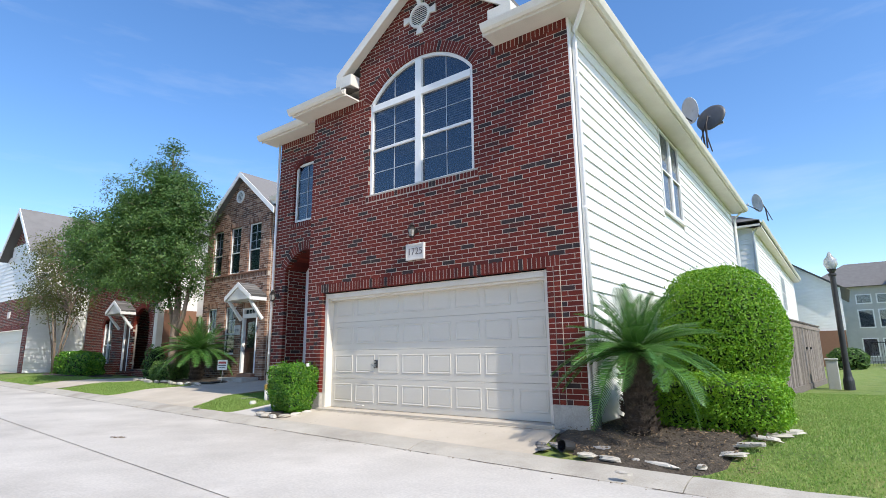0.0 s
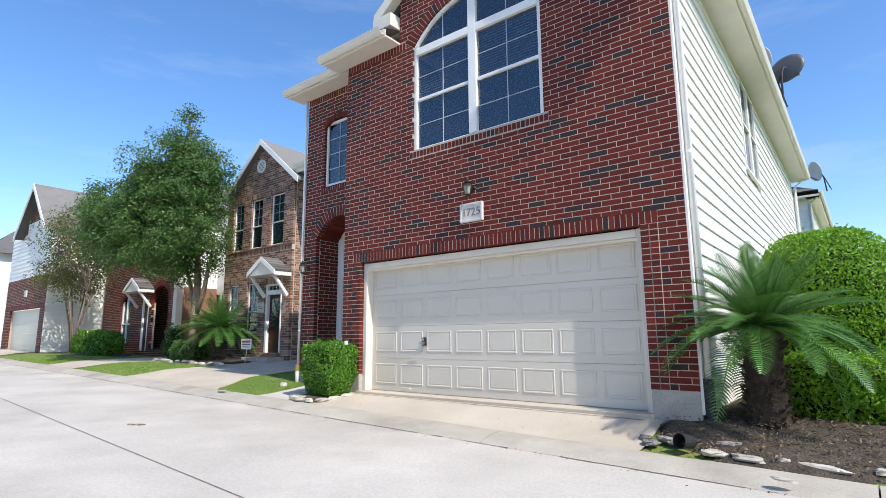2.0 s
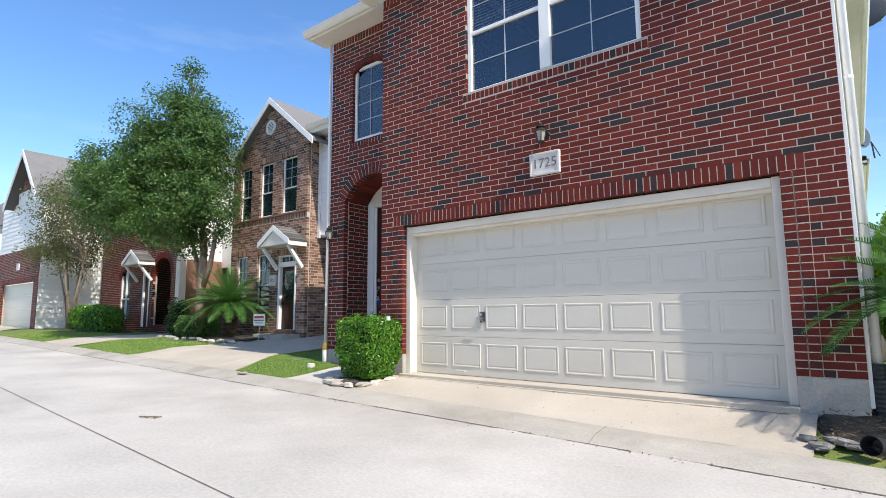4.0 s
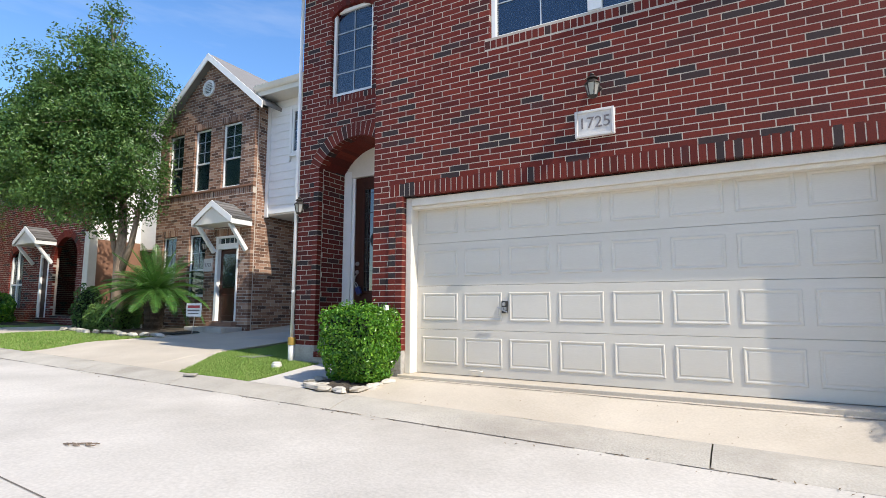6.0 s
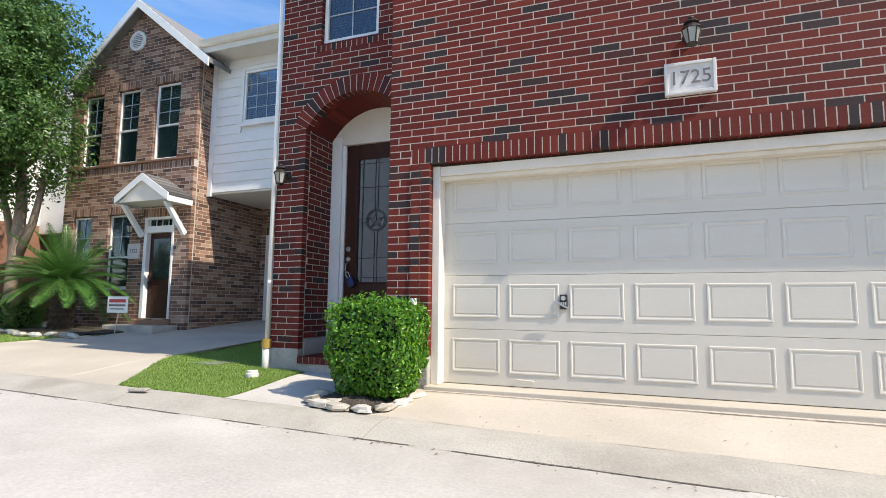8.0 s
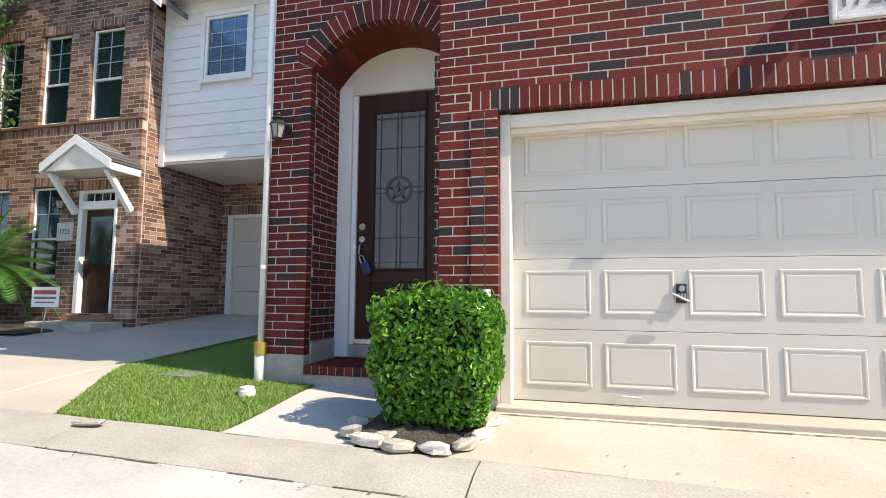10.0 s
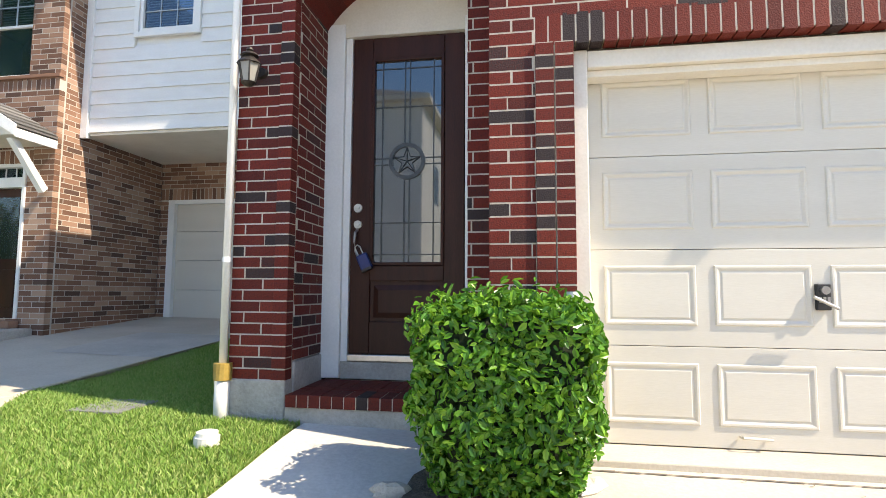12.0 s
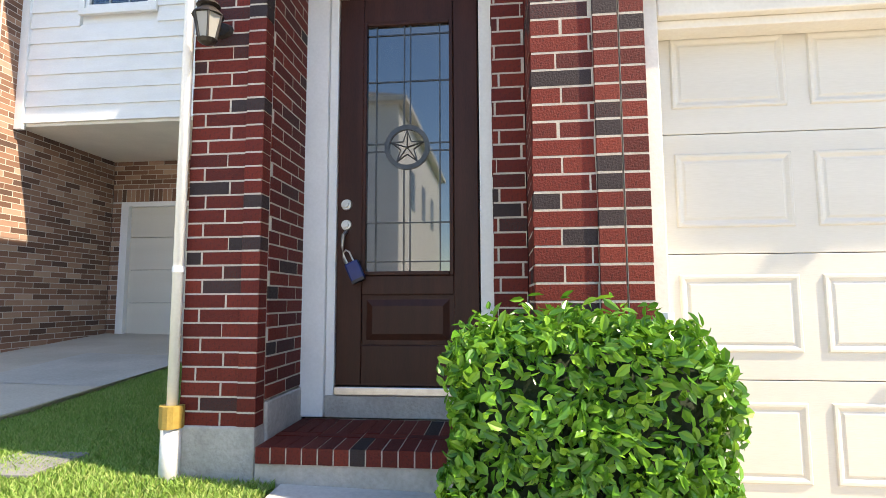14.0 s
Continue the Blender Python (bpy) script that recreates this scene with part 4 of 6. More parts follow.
# ---- front door ----
door = thing("front_door", "dark brown wooden front door with a leaded glass light and star", "door")
TY = 7.64
Geo().box(-9.66, -9.5, TY, TY + 0.05, 0.745, 3.245).box(-8.92, -8.765, TY, TY + 0.05, 0.745, 3.245).box(-9.5, -8.92, TY, TY + 0.05, 0.745, 0.99).box(-9.5, -8.92, TY, TY + 0.05, 1.3, 1.42).box(-9.5, -8.92, TY, TY + 0.05, 3.07, 3.245).make("door_frame", M_WOOD, door, bevel=0.006)
Geo().box(-9.5, -8.92, TY + 0.02, TY + 0.045, 0.99, 1.3).make("lower_panel", M_WOOD, door)
Geo().hexa([(-9.47, TY + 0.019, 1.02), (-8.95, TY + 0.019, 1.02), (-8.95, TY + 0.019, 1.27), (-9.47, TY + 0.019, 1.27)], [(-9.43, TY + 0.004, 1.06), (-8.99, TY + 0.004, 1.06), (-8.99, TY + 0.004, 1.23), (-9.43, TY + 0.004, 1.23)]).make("raised_panel", M_WOOD, door)
Geo().box(-9.5, -9.475, TY - 0.012, TY + 0.02, 1.42, 3.07).box(-8.945, -8.92, TY - 0.012, TY + 0.02, 1.42, 3.07).box(-9.475, -8.945, TY - 0.012, TY + 0.02, 1.42, 1.445).box(-9.475, -8.945, TY - 0.012, TY + 0.02, 3.045, 3.07).make("light_moulding", M_WOOD, door, bevel=0.005)
gl = Geo().box(-9.475, -8.945, TY + 0.012, TY + 0.018, 1.445, 3.045).make("glass_light", M_DOORGLASS, door, "leaded frosted glass")
came = lambda *a: Geo().box(*a).make("came", M_CAME, gl)
sx, sz = -9.215, 2.235
for x in (-9.415, -9.235, -9.195, -9.005):
    for z0, z1 in (((1.445, 2.09), (2.38, 3.045)) if abs(x - sx) < 0.1 else ((1.445, 3.045),)):
        came(x - 0.004, x + 0.004, TY + 0.004, TY + 0.011, z0, z1)
for z in (1.505, 1.75, 2.67, 2.985):
    came(-9.475, -8.945, TY + 0.0055, TY + 0.0105, z - 0.004, z + 0.004)
for z in (2.21, 2.26):
    came(-9.475, -9.36, TY + 0.0055, TY + 0.0105, z - 0.004, z + 0.004)
    came(-9.07, -8.945, TY + 0.0055, TY + 0.0105, z - 0.004, z + 0.004)
g = Geo()
for k in range(28):
    a, b = 2 * math.pi * k / 28, 2 * math.pi * (k + 1) / 28
    g.prism([(sx + r * math.cos(t), TY + 0.0, sz + r * math.sin(t)) for r, t in ((0.115, a), (0.115, b), (0.145, b), (0.145, a))], (0, 0.012, 0))
g.make("star_ring", M_CAME, gl, "dark ring round a star")
g = Geo()
tips = [(sx + (0.112 if k % 2 == 0 else 0.045) * math.sin(k * math.pi / 5), TY + 0.01, sz + (0.112 if k % 2 == 0 else 0.045) * math.cos(k * math.pi / 5)) for k in range(10)]
for k in range(10):
    p, q = tips[k], tips[(k + 1) % 10]
    g.tube([p, q], 0.0045, 5)
    if k % 2 == 0:
        g.tube([p, (sx, TY + 0.004, sz)], 0.0035, 5)
g.make("star", M_CAME, gl)
for z, r in ((1.87, 0.036), (1.74, 0.034)):
    k = Geo().tube([(-9.6, TY, z), (-9.6, TY - 0.014, z)], [r, r * 0.92], 18).make("lock_rose", M_METAL, door)
    Geo().tube([(-9.6, TY - 0.014, z), (-9.6, TY - 0.03, z)], 0.017, 14).make("lock_barrel", M_METAL, k)
Geo().tube([(-9.6, TY - 0.01, 1.7), (-9.605, TY - 0.05, 1.67), (-9.61, TY - 0.055, 1.6), (-9.605, TY - 0.04, 1.53), (-9.6, TY - 0.005, 1.5)], [0.012, 0.011, 0.009, 0.009, 0.012], 10).make("pull_handle", M_METAL, door)
lb = thing("lock_box", "blue key box hanging on the door handle", "lock box")
Geo().box(-9.63, -9.54, TY - 0.075, TY - 0.03, 1.36, 1.49).make("box_body", M_BLUE, lb, bevel=0.012)
Geo().tube([(-9.61, TY - 0.05, 1.49), (-9.61, TY - 0.055, 1.56), (-9.585, TY - 0.055, 1.57), (-9.57, TY - 0.055, 1.55), (-9.57, TY - 0.05, 1.49)], 0.006, 8).make("shackle", M_METAL, lb)
for z0, z1 in ((1.355, 1.375),):
    Geo().box(-9.625, -9.545, TY - 0.078, TY - 0.032, z0, z1).make("box_foot", M_BLACK, lb)
pv = Matrix.Translation((-9.6, TY - 0.05, 1.57))
lb.matrix_world = pv @ Matrix.Rotation(radians(-24), 4, "Y") @ pv.inverted()
# casing, arched head board, threshold
Geo().box(-9.878, -9.72, TY - 0.045, TY + 0.1, 0.56, 3.36).make("door_casing_left", M_WHITE, kind="structure", bevel=0.008, label="white door casing")
Geo().box(-9.719, -9.665, TY - 0.015, TY + 0.1, 0.56, 3.25).make("door_stop_left", M_WHITE, kind="structure", bevel=0.006)
Geo().box(-8.755, -8.672, TY - 0.045, TY + 0.1, 0.56, 3.36).make("door_casing_right", M_WHITE, kind="structure", bevel=0.008)
pts = [(-9.878, 3.25), (-8.672, 3.25)]
for k in range(17):
    x = -8.672 + (-9.878 + 8.672) * k / 16
    pts.append((x, ARCH[2] + ARCH[3] - R + math.sqrt(max(0.01, (R + 0.03) ** 2 - (x - ARCH[0]) ** 2))))
Geo().prism([(x, TY - 0.035, z) for x, z in pts], (0, 0.1, 0)).make("door_head", M_TRIM, kind="structure", label="cream arched board over the door")
Geo().box(-9.66, -8.76, TY - 0.03, TY + 0.1, 0.69, 0.742).make("threshold", M_METAL, kind="structure", bevel=0.006)
Geo().box(-9.719, -8.756, TY - 0.02, TY + 0.1, 0.556, 0.688).make("threshold_board", M_PLINTH, kind="structure", bevel=0.006, label="worn painted board under the threshold")


# ---- wall lanterns ----
def lantern(x, y, z, label):
    """A wall lantern; z at the bracket's centre, the lantern hangs in front of the wall that faces -y."""
    L = thing("wall_lantern", label, "lantern", group="wall lanterns")
    L.location, L.scale = (x, y, z), (1.25, 1.15, 0.8)
    Geo().tube([(0, 0.0, 0), (0, -0.02, 0)], [0.055, 0.045], 16).make("back_plate", M_BRONZE, L)
    Geo().tube([(0, -0.02, 0), (0, -0.06, 0.03), (0, -0.11, 0.04)], 0.011, 8).make("arm", M_BRONZE, L)
    Geo().lathe((0, -0.12, 0.02), [(0.015, 0.13), (0.02, 0.11), (0.012, 0.1), (0.04, 0.08), (0.05, 0.06), (0.03, 0.05), (0.062, 0.0), (0.066, -0.01)][::-1], 12).make("cap", M_BRONZE, L)
    Geo().lathe((0, -0.12, 0.01), [(0.035, -0.16), (0.058, -0.002)], 6).make("glass", M_LAMPGLASS, L)
    for k in range(6):
        a = 2 * math.pi * k / 6
        Geo().tube([(0.06 * math.cos(a), -0.12 + 0.06 * math.sin(a), 0.01), (0.037 * math.cos(a), -0.12 + 0.037 * math.sin(a), -0.15)], 0.005, 5).make("rib", M_BRONZE, L)
    Geo().lathe((0, -0.12, -0.15), [(0.01, -0.035), (0.03, -0.02), (0.042, 0.0)], 12).make("base", M_BRONZE, L)
    return L


lantern(-5.6, FY - 0.002, 3.5, "dark metal wall lantern above the number plaque")
lantern(-10.13, EY - 0.002, 2.73, "dark metal wall lantern on the porch pier")


def plaque(x0, x1, z0, z1, y, text, size, label):
    P = thing("number_plaque", label, "plaque")
    Geo().box(x0, x1, y - 0.03, y + 0.01, z0, z1).make("plate", M_PLAQUE, P, bevel=0.008)
    b = 0.03
    Geo().box(x0, x0 + b, y - 0.045, y - 0.03, z0, z1).box(x1 - b, x1, y - 0.045, y - 0.03, z0, z1).box(x0 + b, x1 - b, y - 0.045, y - 0.03, z0, z0 + b).box(x0 + b, x1 - b, y - 0.045, y - 0.03, z1 - b, z1).make("border", M_PLAQUE, P, bevel=0.006)
    cu = bpy.data.curves.new("digits", "FONT")
    cu.body, cu.size, cu.extrude, cu.align_x, cu.align_y = text, size, 0.003, "CENTER", "CENTER"
    cu.materials.append(M_INK)
    t = new("digits", cu)
    t.parent = P
    t.matrix_local = pose((x0 + x1) / 2, y - 0.033, (z0 + z1) / 2, 90, 0, 0)
    return P


plaque(-5.82, -5.41, 2.985, 3.275, FY, "1725", 0.17, "pale cast stone plaque with the number 1725")


def downspout(name, pts, label, r=0.04):
    D = thing(name, label, "downspout")
    Geo().tube(pts, r, 12).make("pipe", M_WHITE, D, smooth=True)
    x, y, top = pts[-2]
    low = pts[-1][2]
    for k in range(3):
        z = low + (top - low) * (0.12 + 0.38 * k)
        Geo().tube([(x, y, z), (x, y, z + 0.03)], r + 0.004, 12).make("strap", M_WHITE, D)
    return D


downspout("downspout", [(XL - 0.022, EY - 0.03, 6.5), (XL - 0.022, EY - 0.03, 0.72)], "white downspout beside the porch pier", 0.027)
dp = thing("drain_pipe", "cream drain pipe with a yellow coupling at the wall's foot", "pipe")
Geo().tube([(XL - 0.022, EY - 0.03, 0.25), (XL - 0.022, EY - 0.03, 0.66)], 0.05, 14).make("pipe", M_PVC, dp, smooth=True)
Geo().tube([(XL - 0.022, EY - 0.03, 0.63), (XL - 0.022, EY - 0.03, 0.74)], 0.06, 14).make("coupling", M_YELLOW, dp)
downspout("downspout", [(XR + 0.42, FY - 0.25, 6.52), (XR + 0.3, FY - 0.1, 6.4), (XR + 0.09, FY + 0.1, 6.25), (XR + 0.075, FY + 0.1, 6.1), (XR + 0.075, FY + 0.1, 0.7)], "white downspout at the house corner", 0.038)
bp = thing("black_drain", "black corrugated drain pipe at the house corner", "pipe")
Geo().lathe((XR + 0.075, FY + 0.06, 0.3), [(0.055 + 0.006 * (k % 2), 0.02 * k) for k in range(26)], 14).make("corrugated_pipe", M_BLACK, bp)
downspout("downspout", [(XR + 0.4, 21.3, 6.5), (XR + 0.1, 21.25, 6.2), (XR + 0.06, 21.25, 0.4)], "white downspout at the rear corner", 0.045)
capm = thing("cleanout_cap", "small white cleanout cap standing in the lawn", "cap")
Geo().lathe((-10.09, 6.51, ground_z(-10.09, 6.51)), [(0.07, 0.0), (0.07, 0.05), (0.06, 0.052), (0.06, 0.075), (0.045, 0.08)], 18).make("cap_body", M_PVC, capm)
Geo().tube([(-8.08, 6.3, 1.16), (-8.08, 6.3, 1.22)], [0.035, 0.03], 12).make("ball_finial", M_PVC, label="small white ball peeping over the bush", category="marker")


def dish(x, y, z, aim, size, material, name_label, drop=0.55):
    """A satellite dish on a bent mast; aim: degrees round z."""
    D = thing("satellite_dish", name_label, "satellite dish", group="satellite dishes")
    D.matrix_world = pose(x, y, z, 0, 0, aim)
    Geo().tube([(0, 0.25, -drop), (0, 0.2, -0.25), (0, 0.08, 0.0)], 0.025, 8).make("mast", M_BRONZE, D)
    Geo().tube([(0.22, 0.3, -drop), (0.02, 0.2, -0.25)], 0.016, 6).make("strut", M_BRONZE, D)
    g, n, rings = Geo(), 24, 6
    vs, fs = [], []
    for i in range(rings + 1):
        r = size * i / rings
        vs += [(r * math.cos(2 * math.pi * k / n) * 1.1, -0.22 * (r / size) ** 2 * size - 0.25 * r * math.sin(2 * math.pi * k / n), r * math.sin(2 * math.pi * k / n)) for k in range(n)]
    for i in range(rings):
        fs += [(i * n + k, i * n + (k + 1) % n, (i + 1) * n + (k + 1) % n, (i + 1) * n + k) for k in range(n)]
    ob = g.add(vs, fs).make("reflector", material, D, smooth=True)
    so = ob.modifiers.new("thick", "SOLIDIFY")
    so.thickness = 0.015
    Geo().tube([(0, -0.05, -size * 0.9), (0, -size * 1.3, -size * 0.2)], 0.018, 8).make("feed_arm", M_BRONZE, D)
    Geo().box(-0.12, 0.12, -size * 1.4, -size * 1.25, -size * 0.28, -size * 0.08).make("feed_horn", M_METAL, D, bevel=0.01)


dish(-2.0, 14.7, 7.66, 160, 0.37, M_DISH, "round satellite dish on the roof edge, its shade put into dark grey", 0.95)
dish(-2.42, 14.9, 8.05, -50, 0.36, M_PVC, "pale satellite dish tilted over the roof edge", 1.3)
dish(-1.95, 24.6, 7.5, -60, 0.38, M_PVC, "pale satellite dish on the rear house", 0.8)

# ---- neighbour's brick house ----
NY, NL, NR = 9.82, -18.45, -14.62
NAP = (-16.3, 7.74, 0.8)                  # gable apex x, z, slope
NWIN = [(-18.04, -17.42, 4.2, 5.88), (-16.95, -16.3, 4.2, 5.88), (-15.83, -15.12, 4.2, 5.88), (-18.1, -17.5, 1.46, 3.06), (-16.97, -16.3, 1.46, 3.06)]
NDOOR = (-15.86, -15.04, 0.84, 2.95)


def nb_spans(z):
    s = [(NL, NR)]
    top = NAP[1] - 0.05
    lo, hi = NAP[0] - (top - z) / NAP[2], NAP[0] + (top - z) / NAP[2]
    if z > 5.9:
        s = [(max(NL, lo), min(NR, hi))] if hi > lo + 0.05 else []
    for a, b, c, d in NWIN + [NDOOR]:
        if c <= z <= d:
            s = cut(s, a, b)
    return s


bands = [(3.98, 4.15, NL, NR)] + [(d, d + 0.18, a - 0.05, b + 0.05) for a, b, c, d in NWIN] + [(2.95, 3.14, -15.95, -14.95)]
nbw = brick_wall("wall_neighbour", pose(0, NY, 0), nb_spans, 0.62, 7.75, M_BRICK_NB, M_MORTAR_NB, "mottled brown brick gable front", soldiers=bands, loose=lambda u, z: u > -15.2 and z < 3.3)
Geo().box(NL, NR + 0.02, NY - 0.03, NY + 0.05, 4.15, 4.2).make("brick_band", M_BRICK_NB, kind="structure", bevel=0.008)
brick_wall("wall_carport_side", pose(NR, NY + 0.17, 0, 0, 0, 90), lambda z: [(-0.05, 1.96)] if z < 3.45 else [(-0.05, 0.5)], 0.62, 6.2, M_BRICK_NB, M_MORTAR_NB, "brown brick side of the carport", loose=lambda u, z: z < 3.4)
brick_wall("wall_carport_back", pose(0, 11.95, 0), lambda z: [(NR, NR + 0.16)] if z < 2.8 else [(NR, -9.6)], 0.62, 3.5, M_BRICK_NB, M_MORTAR_NB, "brown brick wall at the carport's back", soldiers=((2.8, 3.0, NR, -10.5),))
Geo().box(NL - 0.02, NR + 0.025, NY - 0.025, 12, 0.2, 0.625).make("plinth_neighbour", M_PLINTH, kind="structure", bevel=0.01, label="grey concrete plinth of the neighbour's house")
Geo().box(NL, NL + 0.15, NY + 0.17, 20, 0.3, 6.2).make("wall_neighbour_west", M_SIDING, kind="structure")
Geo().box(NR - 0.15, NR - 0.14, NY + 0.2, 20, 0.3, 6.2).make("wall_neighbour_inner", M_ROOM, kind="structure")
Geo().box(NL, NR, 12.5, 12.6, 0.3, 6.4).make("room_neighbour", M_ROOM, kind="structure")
for a, b, c, d in NWIN:
    up = c > 4
    window("neighbour_window", a + 0.01, b - 0.01, c + 0.01, d - 0.01, NY + 0.05, 2, 3 if up else 2, "white sash window with green-tinted screens and blinds in brown brick", rail=c + (d - c) * (0.45 if up else 0.42), glass=M_GREENGLASS, blind=(c + (0.8 if up else 0.7), d - 0.08), group="neighbour windows", trim=0.034, low_bars=False)
nd = thing("neighbour_door", "dark brown half-glazed front door with a transom", "door")
a, b, c, d = NDOOR
Geo().box(a, a + 0.09, NY - 0.02, NY + 0.1, c, d).box(b - 0.05, b, NY - 0.02, NY + 0.1, c, d).box(a + 0.09, b - 0.05, NY - 0.02, NY + 0.1, d - 0.05, d).box(a + 0.09, b - 0.05, NY - 0.02, NY + 0.1, 2.62, 2.76).make("door_frame", M_WHITE, nd, bevel=0.006)
Geo().box(a + 0.09, b - 0.05, NY + 0.08, NY + 0.12, c, 2.62).make("door_leaf", M_WOOD, nd)
Geo().box(a + 0.2, b - 0.16, NY + 0.07, NY + 0.085, 1.65, 2.5).make("door_glass", M_GREENGLASS, nd)
Geo().box(a + 0.2, b - 0.16, NY + 0.065, NY + 0.082, 0.98, 1.5).make("door_panel", M_WOOD, nd, bevel=0.012)
Geo().box(a + 0.09, b - 0.05, NY + 0.06, NY + 0.066, 2.76, d - 0.05).make("transom_pane", M_GREENGLASS, nd)
for k in range(1, 4):
    x = a + 0.09 + (b - a - 0.14) * k / 4
    Geo().box(x - 0.006, x + 0.006, NY + 0.045, NY + 0.058, 2.76, d - 0.05).make("glazing_bar", M_WHITE, nd)
Geo().tube([(a + 0.15, NY + 0.07, 1.75), (a + 0.15, NY + 0.02, 1.72), (a + 0.15, NY + 0.02, 1.55), (a + 0.15, NY + 0.07, 1.5)], 0.012, 8).make("door_handle", M_BRONZE, nd)
Geo().box(-16.1, -14.75, 9.2, NY - 0.03, 0.3, 0.72).make("neighbour_step", M_PLINTH, kind="structure", bevel=0.015, label="concrete step before the neighbour's door")
Geo().box(a - 0.05, b + 0.05, NY - 0.16, NY - 0.02, 0.72, 0.82).make("brick_sill", M_BRICK_NB, kind="structure", bevel=0.008)
Geo().box(-16.05, -15.35, 8.55, 9.1, ground_z(-15.7, 8.8) + 0.02, ground_z(-15.7, 8.8) + 0.045).make("door_mat", M_BLACK, label="dark mat lying before the step", category="mat", bevel=0.005)

can = thing("door_canopy", "small shingled gable canopy on white brackets over a door", "canopy")


def canopy(parent, cx, y0, y1, ze, za, hw):
    for s in (-1, 1):
        Geo().hexa([(cx, y0, za - 0.03), (cx + s * hw, y0, ze - 0.03), (cx + s * hw, y1, ze - 0.03), (cx, y1, za - 0.03)], [(cx, y0, za + 0.02), (cx + s * hw, y0, ze + 0.02), (cx + s * hw, y1, ze + 0.02), (cx, y1, za + 0.02)]).make("roof_slope", M_ROOF, parent)
        for k in range(5):
            t0, t1 = k / 5, (k + 1) / 5
            q = [(cx + s * hw * t0, za + (ze - za) * t0), (cx + s * hw * t1, za + (ze - za) * t1)]
            Geo().hexa([(q[0][0], y0 - 0.01, q[0][1] + 0.021), (q[1][0], y0 - 0.01, q[1][1] + 0.032), (q[1][0], y1, q[1][1] + 0.032), (q[0][0], y1, q[0][1] + 0.021)], [(q[0][0], y0 - 0.01, q[0][1] + 0.026), (q[1][0], y0 - 0.01, q[1][1] + 0.042), (q[1][0], y1, q[1][1] + 0.042), (q[0][0], y1, q[0][1] + 0.026)]).make("shingle_course", M_ROOF, parent)
        Geo().hexa([(cx, y0 - 0.03, za - 0.13), (cx + s * hw, y0 - 0.03, ze - 0.13), (cx + s * hw, y0 - 0.001, ze - 0.13), (cx, y0 - 0.001, za - 0.13)], [(cx, y0 - 0.03, za + 0.02), (cx + s * hw, y0 - 0.03, ze + 0.02), (cx + s * hw, y0 - 0.001, ze + 0.02), (cx, y0 - 0.001, za + 0.02)]).make("barge_board", M_WHITE, parent)
        Geo().box(min(cx + s * hw, cx + s * (hw - 0.03)), max(cx + s * hw, cx + s * (hw - 0.03)), y0, y1, ze - 0.14, ze - 0.01).make("fascia", M_WHITE, parent)
        xb = cx + s * (hw - 0.14)
        Geo().hexa([(xb - 0.045, y1 - 0.07, ze - 0.75), (xb + 0.045, y1 - 0.07, ze - 0.75), (xb + 0.045, y1, ze - 0.68), (xb - 0.045, y1, ze - 0.68)], [(xb - 0.045, y0 + 0.03, ze - 0.14), (xb + 0.045, y0 + 0.03, ze - 0.14), (xb + 0.045, y0 + 0.13, ze - 0.14), (xb - 0.045, y0 + 0.13, ze - 0.14)]).make("bracket", M_WHITE, parent, bevel=0.006)
    Geo().prism([(cx - hw + 0.06, y0 + 0.02, ze - 0.1), (cx + hw - 0.06, y0 + 0.02, ze - 0.1), (cx, y0 + 0.02, za - 0.08)], (0, y1 - y0 - 0.04, 0)).make("ceiling_panel", M_TRIM, parent)


canopy(can, -15.3, 9.22, NY - 0.012, 3.27, 3.71, 0.72)

# neighbour's upper siding over the carport
siding("siding_neighbour", "x", NR + 0.1, -10.45, 3.48, 6.35, 10.24, -1, holes=((-13.84, -12.8, 4.84, 6.12),), label="white lapped siding over the carport", expose=0.205)
Geo().box(NR, -10.45, 10.27, 10.39, 3.48, 4.9).make("wall_over_carport", M_SIDING, kind="structure")
Geo().box(NR, -13.78, 10.27, 10.39, 4.9, 6.4).make("wall_over_carport_left", M_SIDING, kind="structure")
Geo().box(-12.86, -10.45, 10.27, 10.39, 4.9, 6.4).make("wall_over_carport_right", M_SIDING, kind="structure")
Geo().box(NR + 0.0, NR + 0.11, 10.19, 10.25, 3.4, 6.35).make("corner_board_neighbour", M_WHITE, kind="structure", bevel=0.004)
Geo().box(NR, -9.6, 10.25, 12.1, 3.44, 3.478).make("carport_ceiling", M_TRIM, kind="structure", label="cream carport ceiling")
Geo().box(-10.44, -10.3, 10.19, 12.1, 0.3, 6.4).make("wall_carport_east", M_SIDING, kind="structure")
w = window("carport_window", -13.76, -12.88, 4.92, 6.03, 10.2, 3, 4, "white-framed window with blue-grey blinds in white siding", blind=(5.0, 5.95), sill=False)
Geo().box(-13.84, -13.765, 10.18, 10.23, 4.84, 6.12).box(-12.875, -12.8, 10.18, 10.23, 4.84, 6.12).box(-13.765, -12.875, 10.18, 10.23, 4.84, 4.915).box(-13.765, -12.875, 10.18, 10.23, 6.035, 6.12).make("window_trim", M_WHITE, w, bevel=0.004)
Geo().tube([(-12.5, 10.95, 3.44), (-12.5, 10.95, 3.425)], 0.07, 16).make("ceiling_downlight", M_METAL, label="round downlight flush in the carport ceiling", category="lamp")
ng = thing("neighbour_garage_door", "white garage door under the carport, closed", "garage door")
